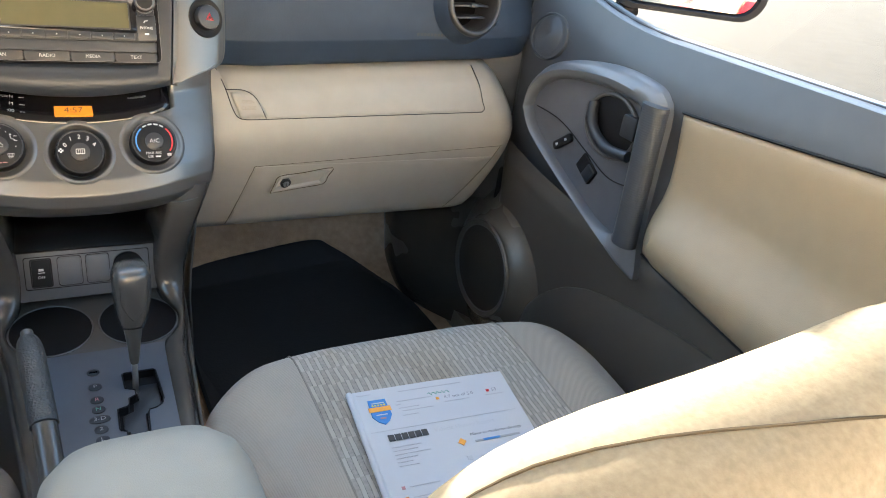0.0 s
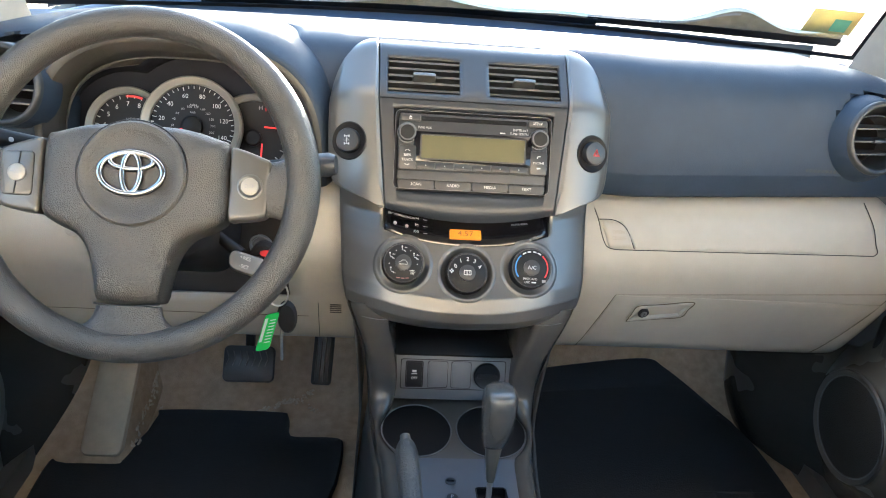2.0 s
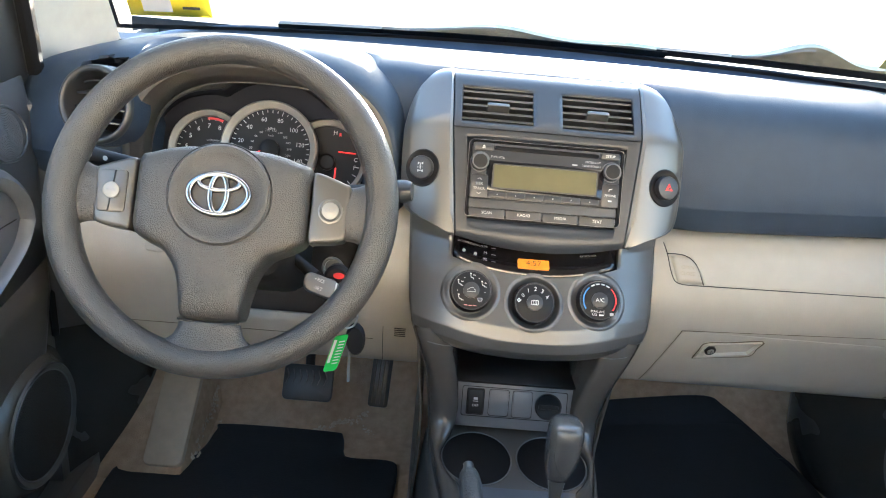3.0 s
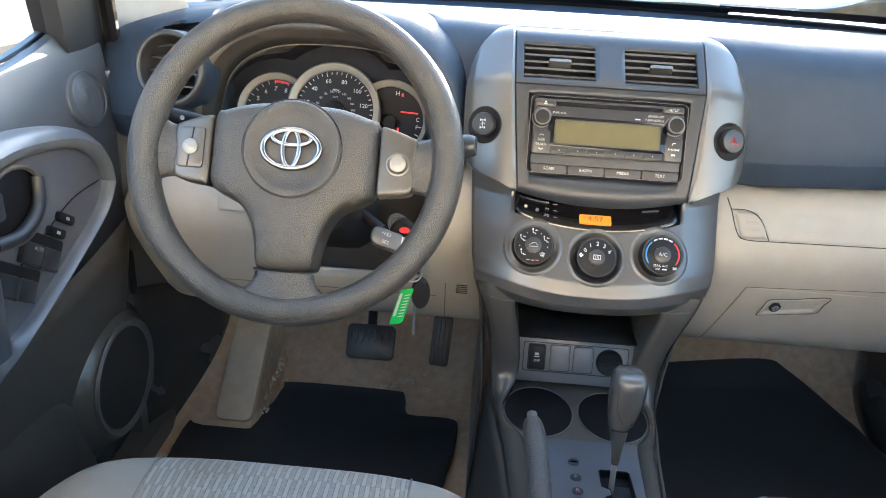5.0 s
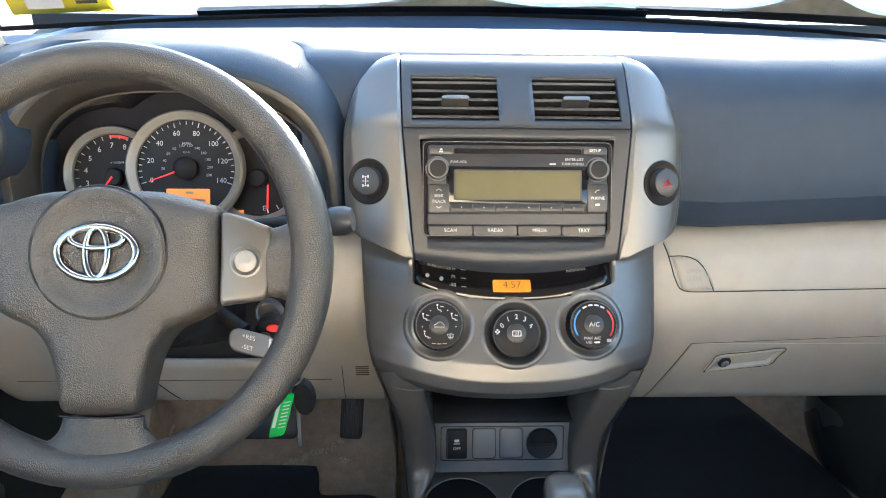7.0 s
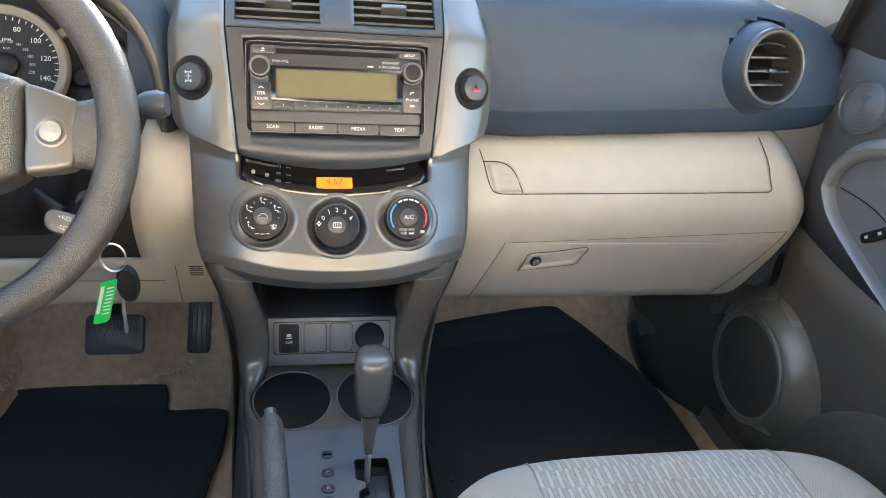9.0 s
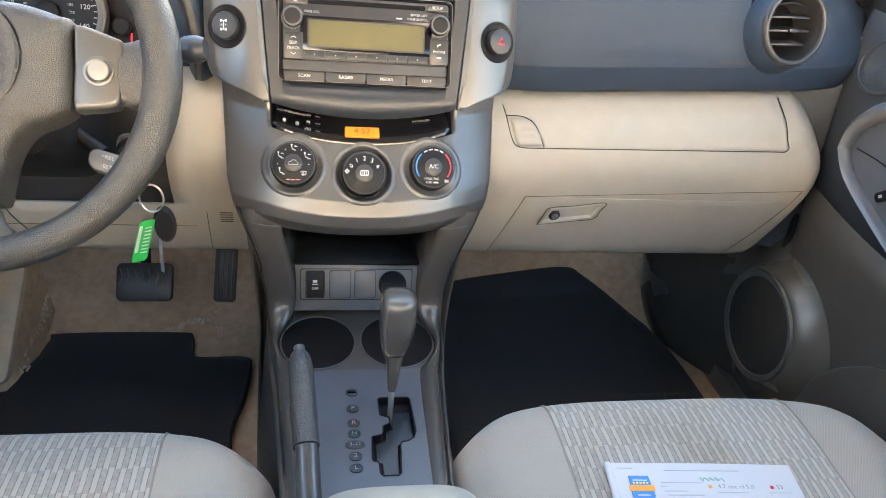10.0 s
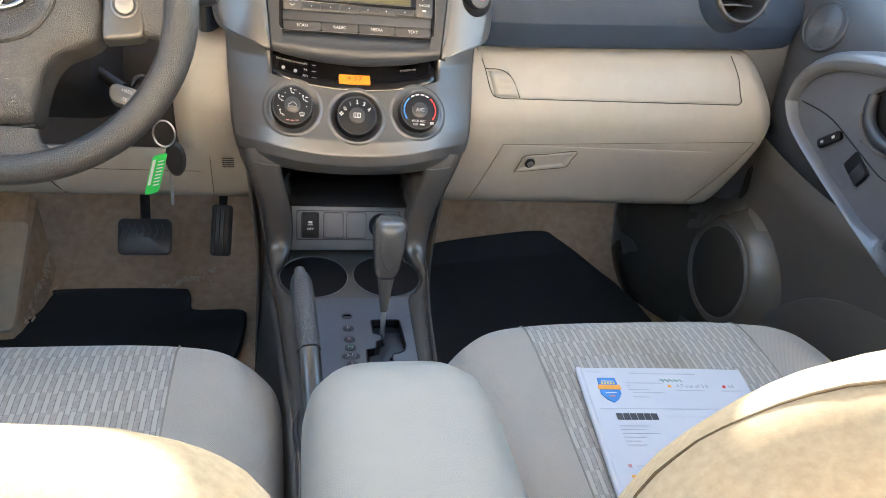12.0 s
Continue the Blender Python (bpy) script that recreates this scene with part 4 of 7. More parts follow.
    for i, w in enumerate(("SCAN", "RADIO", "MEDIA", "TEXT")):
        x = -0.0738 + 0.0492 * i
        b = part("source_button", prism(rrect(0.0484, 0.0112, 0.002, 3, x, 0.0085), f, -0.003, 0.0045, 0.0012), RADIO, r)
        lettering(w, 0.0056, f, x, 0.0087, WHITE, b, 0.0049)
    lettering("PWR-VOL", 0.0042, f, -0.0650, 0.0835, WHITE, r, 0.0035)
    lettering("ENTER-LIST", 0.0040, f, 0.0625, 0.0868, WHITE, r, 0.0035)
    lettering("TUNE-SCROLL", 0.0040, f, 0.0610, 0.0818, WHITE, r, 0.0035)
    bar(0.007, 0.0016, f, 0.0385, 0.0818, WHITE, r, 0.0035)


radio()


# ---- heater panel ----
def heat_y(x, z):
    y0 = interp([(0.430, -0.022), (0.438, -0.040), (0.447, -0.052), (0.462, -0.062), (0.48, -0.063), (0.50, -0.055), (0.52, -0.042), (0.54, -0.028), (0.556, -0.016), (0.58, 0.0), (0.61, 0.008), (0.64, 0.02)], z)
    return y0 + 0.050 * (abs(x) / 0.17) ** 3


def heater():
    width = [(0.430, 0.150), (0.445, 0.157), (0.50, 0.168), (0.56, 0.174), (0.64, 0.180)]
    dials = []
    for i, x in enumerate((-0.086, 0.0, 0.0855)):
        dials.append(Plane(V(x, -0.033, 0.529 if i != 1 else 0.518), (1, 0, 0), (0, math.sin(radians(30)), math.cos(radians(30)))))

    def at(u, z):
        x = u * interp(width, z)
        bow = 0.014 * max(0, 1 - (x / 0.115) ** 2) * min(1, max(0, (z - 0.42) / 0.11))
        low = 0.010 * (abs(x) / 0.16) ** 2 * max(0, (0.50 - z) / 0.07)
        q = V(x, heat_y(x, z), z - bow + low)
        return q

    def over_dial(u, z):
        q = at(u, z)
        return any(math.hypot((q - dp.o).dot(dp.u), (q - dp.o).dot(dp.v)) < 0.0360 for dp in dials)

    def panel_depth(dp, a, b):
        """How far the bare panel stands over a dial's plane."""
        x, z = dp.o.x + a, 0.53
        for _ in range(8):
            u = x / interp(width, z)
            q = at(u, z)
            z += (b - (q - dp.o).dot(dp.v)) * 0.85
        return (at(x / interp(width, z), z) - dp.o).dot(dp.n)

    def dial_seat(dp):
        rings = []
        for r in (0.0412, 0.0402, 0.0392, 0.0382, 0.0372, 0.0362, 0.0350, 0.0336, 0.0322, 0.0308, 0.0295, 0.0284):
            k = min(1, max(0, (r - 0.0288) / 0.0070))
            k = k * k * (3 - 2 * k)
            lip = 0.0009 * math.exp(-((r - 0.0366) / 0.0020) ** 2)
            ring = []
            for i in range(56):
                a, b = r * math.cos(2 * math.pi * i / 56), r * math.sin(2 * math.pi * i / 56)
                d = panel_depth(dp, a, b)
                ring.append(dp.at(a, b, -0.008 + (d + 0.008) * k + lip + (0.0007 if r < 0.0385 else 0.0007 - 0.0011 * (r - 0.0385) / 0.0027)))
            rings.append(ring)
        return loft(rings, caps=False)

    us = lin(-1, -0.66, 14)[:-1] + lin(-0.66, 0.66, 101) + lin(0.66, 1, 14)[1:]
    zs = [0.430, 0.434, 0.438, 0.443, 0.450] + lin(0.4530, 0.564, 56) + lin(0.5665, 0.585, 9) + lin(0.595, 0.64, 5)
    panel = part("heater_panel", grid(at, us, zs, lambda u, z: (abs(u) < 0.66 and z > 0.564) or over_dial(u, z)), SILVER, dashboard, "bowed satin silver heater control panel", mods=[("SOLIDIFY", {"thickness": 0.006, "offset": 1})])
    # glossy strip with the clock
    def strip(x, t):
        s = 1 - (x / 0.113) ** 2
        top, low = V(x, 0.036, 0.590 - 0.012 * s), V(x, heat_y(x, 0.564) - 0.0015, 0.563 - 0.014 * s)
        return low + (top - low) * t
    st = part("clock_strip", grid(strip, lin(-0.113, 0.113, 25), lin(0, 1, 4)), GLOSS, dashboard, "glossy black strip with clock and warning lamps", mods=[("SOLIDIFY", {"thickness": 0.003, "offset": 0})])
    mid = strip(0, 0.355)
    up = strip(0, 1) - strip(0, 0)
    pl = Plane(mid, (1, 0, 0), up)
    lit = part("clock_display", prism(rrect(0.043, 0.0148, 0.001, 2, -0.002, -0.002), pl, -0.001, 0.0035), AMBER, st, "amber clock display")
    lettering("4:57", 0.0125, Plane(pl.at(0, 0, 0), pl.u, pl.v), -0.002, -0.002, INKD, lit, 0.0042)

    def at_strip(x, t):
        a, b = strip(x, 0), strip(x, 1)
        return Plane(strip(x, t), (1, 0, (strip(x + 0.01, t).z - strip(x - 0.01, t).z) / 0.02), b - a)
    for body, x, t, sz in (("SECURITY", -0.0985, 0.62, 0.0046), ("PASSENGER", -0.0825, 0.62, 0.0044), ("H", -0.0685, 0.64, 0.0062), ("M", -0.0690, 0.43, 0.0062), (":00", -0.0700, 0.22, 0.0066), ("PASSENGER", 0.0740, 0.58, 0.0044)):
        lettering(body, sz, at_strip(x, t), 0, 0, WHITE, st, 0.0025)
    for t in (0.64, 0.43, 0.22):
        bar(0.006, 0.0008, at_strip(-0.0575, t), 0, 0, DIMW, st, 0.0024)
    for x, t in ((-0.0985, 0.34), (-0.0825, 0.34)):
        part("lamp_dot", lathe([(0.0022, 0), (0.0022, 0.0024), (0, 0.0024)], at_strip(x, t), 12), DIMW, st)
    # the three turning knobs
    for i, x in enumerate((-0.086, 0.0, 0.0855)):
        dp = dials[i]
        part("dial_ring", dial_seat(dp), SILVER, panel, "silver dished seat of a dial", angle=60)
        d = part("dial", lathe([(0.0278, -0.014), (0.0278, 0.004), (0.0270, 0.0080), (0.0250, 0.0095), (0.0, 0.0095)], dp, 48), BLACK, panel, "round black heater dial")
        part("dial_edge", lathe([(0.0265, 0.008), (0.0263, 0.0096), (0.0258, 0.0099), (0.0250, 0.0097), (0.0248, 0.0090)], dp, 48, caps=False), RADIO, d)
        part("dial_button", lathe([(0.0108, 0.009), (0.0108, 0.0115), (0.0098, 0.0122), (0.0, 0.0122)], dp, 32), RADIO, d, "push button in the dial")
        if i == 0:
            for a in (-128, -62, 0, 62):
                cx, cy = 0.0178 * math.sin(radians(a)), 0.0178 * math.cos(radians(a))
                part("flow_mark", tube([dp.at(cx + k, cy + w, 0.0101) for k, w in ((-0.0022, 0.0024), (-0.0012, -0.0012), (0.0014, -0.0014), (0.0022, -0.0034))], 0.0005, 4), WHITE, d, "seated figure of an air flow symbol")
                part("flow_head", lathe([(0.0011, 0), (0.0011, 0.0102), (0, 0.0102)], dp, 10, cx - 0.0020, cy + 0.0040), WHITE, d)
                for w in ((0.0022,) if a == 0 else (-0.0030,) if a == -128 else (0.0022, -0.0030)):
                    part("flow_arrow", tube([dp.at(cx + k, cy + w + h, 0.0101) for k, h in ((0.0048, 0), (0.0012, 0), (0.0026, 0.0011))], 0.00035, 4), WHITE, d)
            for a in (-95, -31, 31, 95):
                part("flow_dot", lathe([(0.0006, 0), (0.0006, 0.0102), (0, 0.0102)], dp, 8, 0.0185 * math.sin(radians(a)), 0.0185 * math.cos(radians(a))), WHITE, d)
            part("screen_mark", tube([dp.at(0.0125 + k, -0.0118 + w, 0.0101) for k, w in ((-0.0036, 0.0014), (0, 0.0022), (0.0036, 0.0014), (0.0026, -0.0018), (-0.0026, -0.0018))], 0.0004, 4, True), WHITE, d)
            for k in (-0.0016, 0, 0.0016):
                bar(0.0005, 0.0050, dp, 0.0125 + k, -0.0130, WHITE, d, 0.0102)
            part("recirculation_mark", tube([dp.at(k, w, 0.0124) for k, w in ((-0.0055, -0.0022), (-0.0055, 0.0004), (-0.0030, 0.0012), (-0.0012, 0.0032), (0.0026, 0.0032), (0.0040, 0.0010), (0.0055, 0.0002), (0.0055, -0.0022))], 0.00045, 4, True), DIMW, d)
            for k in (-0.006, 0.0, 0.006):
                bar(0.0045, 0.0010, dp, k, -0.0205 + 0.06 * abs(k), REDP, d, 0.0101)
        elif i == 1:
            for k, w in enumerate("01234"):
                a = radians(-62 + 31 * k)
                lettering(w, 0.0078, dp, 0.0182 * math.sin(a), 0.0182 * math.cos(a), WHITE, d, 0.0101, turn=-math.degrees(a) * 0.5)
            for k in range(4):
                a = radians(90 * k)
                bar(0.0020, 0.0020, dp, -0.0212 + 0.0018 * math.cos(a), 0.002 + 0.0018 * math.sin(a), WHITE, d, 0.0101, "fan_mark")
            part("heated_screen_mark", ringplate(rrect(0.010, 0.0065, 0.001, 2), rrect(0.0085, 0.005, 0.0008, 2), dp, 0.0122, 0.0126), WHITE, d)
            for k in (-0.002, 0, 0.002):
                bar(0.0005, 0.006, dp, k, -0.0006, WHITE, d, 0.0127)
        else:
            for a0, a1, mt in ((-125, -42, BLUE), (-34, -21, WHITE), (-16, -3, WHITE), (3, 16, WHITE), (21, 34, WHITE), (42, 125, RED)):
                bm = grid(lambda a, k: dp.at((0.0208 + 0.0018 * k) * math.sin(radians(a)), (0.0208 + 0.0018 * k) * math.cos(radians(a)), 0.0101), lin(a0, a1, 10), [0, 1])
                part("temperature_arc", bm, mt, d, mods=[("SOLIDIFY", {"thickness": 0.0004, "offset": 0})])
            lettering("A/C", 0.0072, dp, 0, 0, WHITE, d, 0.0126)
            lettering("MAX A/C", 0.0046, dp, -0.002, -0.0150, WHITE, d, 0.0102)
            lettering("USE", 0.0042, dp, -0.006, -0.0195, WHITE, d, 0.0102)
            bar(0.006, 0.0018, dp, 0.003, -0.0195, WHITE, d, 0.0102)
            bar(0.005, 0.0035, dp, 0.0165, -0.0175, DIMW, d, 0.0104)


heater()


# ---- centre console ----
console = thing("centre_console", (0, -0.1, 0.0), "dark grey centre console with cup holders and gear gate", "console")


def console_width(y):
    return interp([(-0.62, 0.077), (-0.40, 0.083), (-0.30, 0.0905), (-0.22, 0.098), (-0.125, 0.1065), (-0.08, 0.113), (-0.05, 0.117), (0.0, 0.122), (0.06, 0.126)], y)


# one flowing shoulder from the heater panel round the cup holder and along the gate:
# y, z, inner and outer half width, turn of its face from upright to level, depth of its inner wall
SHOULDER = ((-0.036, 0.470, 0.103, 0.163, 12, 0.12), (-0.036, 0.450, 0.101, 0.1575, 8, 0.12), (-0.032, 0.425, 0.0985, 0.1505, 2, 0.12), (-0.022, 0.39, 0.0915, 0.1425, -12, 0.12), (-0.011, 0.355, 0.0865, 0.134, -10, 0.10),
            (-0.007, 0.325, 0.0845, 0.128, 14, 0.06), (-0.013, 0.304, 0.0875, 0.1245, 45, 0.03), (-0.030, 0.2905, 0.098, 0.121, 72, 0.02), (-0.052, 0.285, 0.1050, 0.1175, 84, 0.02),
            (-0.080, 0.283, 0.1010, 0.1135, 88, 0.015), (-0.103, 0.2825, 0.0890, 0.1098, 90, 0.008), (-0.120, 0.282, 0.0775, 0.1070, 90, 0.005), (-0.16, 0.2815, 0.0735, 0.1035, 90, 0.004),
            (-0.22, 0.281, 0.0705, 0.098, 90, 0.004), (-0.30, 0.2805, 0.0672, 0.0905, 90, 0.004), (-0.40, 0.280, 0.064, 0.083, 90, 0.004), (-0.60, 0.279, 0.060, 0.078, 90, 0.004))


def console_parts():
    # side walls from the floor to the shoulder
    for s in (-1, 1):
        def side(y, k):
            w, (off, z) = console_width(y), ((0.024, 0.0), (0.016, 0.10), (0.007, 0.20), (0.001, 0.262))[k]
            return V(s * (w + off), y, z)
        part("side_wall", grid(side, lin(-0.62, 0.05, 30), range(4)), DARK, console, mods=[("SUBSURF", {"levels": 1}), ("SOLIDIFY", {"thickness": 0.004, "offset": 0})])
    for s in (-1, 1):
        ways = []
        for f, depth in ((0, None), (0, 0.004), (0.07, 0.0012), (0.2, -0.0008), (0.42, -0.002), (0.62, -0.0012), (0.78, 0.0016), (0.9, 0.0062), (0.97, 0.0125), (1.0, 0.021), (1.03, 0.05)):
            pts = []
            for y, z, xi, xo, a, wall in SHOULDER:
                d = wall if depth is None else depth * (1.9 if depth > 0.003 and z > 0.37 else 1)
                pts.append((s * (xi + (xo - xi) * f), y + d * math.cos(radians(a)), z - d * math.sin(radians(a))))
            ways.append(spline(pts, 6))
        part("shoulder", loft(ways, closed=False), LEG, console, "flowing satin dark leg and rail of the console", angle=60)
        part("leg_joint", tube(spline([V(s * x, y, z) for x, y, z in ((0.1015, -0.0365, 0.4460), (0.113, -0.0385, 0.4465), (0.125, -0.0385, 0.4480), (0.137, -0.0365, 0.4500), (0.147, -0.0305, 0.4530), (0.154, -0.0205, 0.4560))], 4), 0.0007, 5), PLATE, console, "thin pale joint line")
        # lower outer wall towards the footwell
        wall = grid(lambda y, z: V(s * (0.128 + 0.016 * (1 - z / 0.45) + 0.024 * max(0, (z - 0.27) / 0.18)), y, z), lin(0.03, 0.45, 6), lin(0, 0.45, 10))
        part("footwell_wall", wall, DARK, console, mods=[("SOLIDIFY", {"thickness": 0.004, "offset": 0})])
    # open pocket below the heater panel
    part("pocket_floor", grid(lambda x, y: V(x, y, 0.366), [-0.1, 0.1], [0.012, 0.14]), BLACK, console, mods=[("SOLIDIFY", {"thickness": 0.004, "offset": -1})])
    part("pocket_back", grid(lambda x, z: V(x, 0.14, z), [-0.12, 0.12], [0.30, 0.46]), BLACK, console, mods=[("SOLIDIFY", {"thickness": 0.004, "offset": 1})])
    part("pocket_roof", grid(lambda x, y: V(x, y, 0.452), [-0.12, 0.12], [-0.01, 0.14]), BLACK, console, mods=[("SOLIDIFY", {"thickness": 0.004, "offset": 1})])
    # switch panel
    sp = Plane((0, 0.014, 0.330), (1, 0, 0), (0, 0.30, 1))
    face = part("switch_panel", prism(rrect(0.182, 0.076, 0.004, 3, 0, -0.001), sp, -0.02, 0.002, 0.003), PLATE, console, "grey switch panel")
    part("panel_line", ringplate(rrect(0.158, 0.0455, 0.003, 3, 0, 0.0), rrect(0.156, 0.0435, 0.003, 3, 0, 0.0), sp, 0.001, 0.0028), BLACK, face)
    b = part("traction_switch", prism(rrect(0.0235, 0.037, 0.002, 3, -0.0585, 0), sp, 0.001, 0.006, 0.0015), BLACK, face, "black traction control switch")
    part("switch_frame", ringplate(rrect(0.0265, 0.040, 0.003, 3, -0.0585, 0), rrect(0.0235, 0.037, 0.002, 3, -0.0585, 0), sp, 0.001, 0.0035), BLACK, face)
    bar(0.006, 0.0035, sp, -0.0585, 0.005, WHITE, b, 0.0064, "car_mark")
    bar(0.008, 0.001, sp, -0.0585, 0.001, WHITE, b, 0.0064, "skid_mark")
    lettering("OFF", 0.0055, sp, -0.0585, -0.0055, WHITE, b, 0.0064)
    for x in (-0.0235, 0.0115):
        part("blank_cover", prism(rrect(0.0285, 0.039, 0.004, 3, x, 0), sp, 0.001, 0.0036, 0.001), PLATE, face, "blank switch cover")
        part("cover_gap", ringplate(rrect(0.0305, 0.041, 0.004, 3, x, 0), rrect(0.0290, 0.0395, 0.004, 3, x, 0), sp, 0.001, 0.0028), BLACK, face)
    soc = part("power_socket", lathe([(0.0200, 0.001), (0.0200, 0.006), (0.0180, 0.008), (0.0150, 0.0065), (0.0, 0.0065)], sp, 32, 0.0505, 0), BLACK, face, "round power socket with a black cap")
    part("socket_ridge", prism(rrect(0.030, 0.006, 0.002, 3, 0.0505, 0), sp, 0.006, 0.0095, 0.002), BLACK, soc)
    # deck with two cup holders
    bm = bmesh.new()
    outline = [(-0.100, 0.034), (0.100, 0.034), (0.108, -0.03), (0.1075, -0.07), (0.096, -0.1175), (-0.096, -0.1175), (-0.1075, -0.07), (-0.108, -0.03)]
    loops = [outline, ellipse(0.0495, 0.060, 40, -0.0540, -0.053), ellipse(0.0495, 0.060, 40, 0.0540, -0.053)]
    edges = []
    for lp in loops:
        vs = [bm.verts.new((x, y, 0.2775)) for x, y in lp]
        edges += [bm.edges.new((vs[i], vs[(i + 1) % len(vs)])) for i in range(len(vs))]
    bmesh.ops.triangle_fill(bm, edges=edges, use_beauty=True)
    part("cup_deck", bm, DARK, console, "deck round the cup holders")
    flat = Plane((0, 0, 0.2775), (1, 0, 0), (0, 1, 0))
    for x in (-0.0540, 0.0540):
        part("cup_holder", loft([[flat.at(x + 0.0495 * k * math.cos(a), -0.053 + 0.060 * k * math.sin(a), h) for a in [2 * math.pi * i / 40 for i in range(40)]] for k, h in ((1.03, 0.0006), (1.0, 0.0012), (0.985, -0.001), (0.93, -0.070), (0.2, -0.071))]), BLACK, console, "deep round cup holder")
    for s in (-1, 1):
        part("cup_rim", tube([V(s * 0.0540 + 0.0500 * math.cos(a), -0.053 + 0.0605 * math.sin(a), 0.2786) for a in lin(0, 6.2832, 49)[:-1]], 0.0010, 6, True), PLATE, console, "thin rim of a cup holder")
    part("cup_liner", prism(rrect(0.034, 0.018, 0.006, 3, 0.068, -0.090), Plane((0, 0, 0.222), (1, 0, 0), (0, 1, 0)), -0.004, 0.002, 0.002), PLATE, console, "pale rubber tab in the cup holder")
    # gear gate plate, cut through by the stepped slot
    gp = Plane((0, 0, 0.2775), (1, 0, 0), (0, 1, 0))
    slot = [(0.019, -0.177), (0.022, -0.175), (0.055, -0.175), (0.058, -0.178), (0.0595, -0.236), (0.056, -0.246), (0.049, -0.251), (0.041, -0.253), (0.039, -0.258), (0.036, -0.301), (0.033, -0.304), (0.016, -0.304), (0.0135, -0.300), (0.0130, -0.284), (0.007, -0.281), (0.006, -0.278), (0.0075, -0.243), (0.0185, -0.240), (0.0205, -0.237), (0.0215, -0.226), (0.0300, -0.221), (0.0300, -0.211), (0.0195, -0.206)]
    bm = bmesh.new()
    edges = []
    for lp in ([(-0.080, -0.1175), (-0.070, -0.34), (0.070, -0.34), (0.080, -0.1175)], slot):
        vs = [bm.verts.new((x, y, 0.2795)) for x, y in lp]
        edges += [bm.edges.new((vs[i], vs[(i + 1) % len(vs)])) for i in range(len(vs))]
    bmesh.ops.triangle_fill(bm, edges=edges, use_beauty=True)
    plate = part("gate_plate", bm, DOORPLATE, console, "satin grey gear gate plate")
    part("slot_wall", loft([[gp.at(x, y, h) for x, y in slot] for h in (0.0022, -0.012)], caps=False), BLACK, plate, "dark wall of the gear slot")
    part("gate_rim", tube([gp.at(x, y, 0.0022) for x, y in slot], 0.0010, 6, True), BLACK, plate, "thin black edge of the slot")
    part("slot_floor", prism([(0.0, -0.170), (0.066, -0.170), (0.066, -0.310), (0.0, -0.310)], gp, -0.014, -0.009), BLACK, plate)
    part("slot_slider", prism([(0.031, -0.196), (0.0565, -0.196), (0.057, -0.236), (0.053, -0.246), (0.037, -0.252), (0.034, -0.298), (0.018, -0.298), (0.017, -0.279), (0.0115, -0.277), (0.012, -0.249), (0.025, -0.243), (0.026, -0.229), (0.034, -0.224)], gp, -0.009, -0.0045, 0.001), STACK, plate, "dark sliding cover in the slot")
    for body, y, mt in (("", -0.164, DIMW), ("P", -0.194, DIMW), ("R", -0.2195, REDP), ("N", -0.2375, GREENP), ("3-D", -0.2555, DIMW), ("2", -0.2735, DIMW), ("L", -0.2915, DIMW)):
        w = 0.0075 if body != "3-D" else 0.0115
        k = part("gear_lamp", prism(ellipse(w, 0.0068, 24, -0.0125, y), gp, 0.001, 0.0036, 0.001), STACK, plate, "oval gear position lamp")
        if body:
            lettering(body, 0.0086, gp, -0.0125, y, mt, k, 0.0040)
        else:
            part("release_slot", prism(rrect(0.010, 0.0022, 0.001, 2, -0.0125, y - 0.001), gp, 0.0036, 0.0040), GLOSS, k)


console_parts()


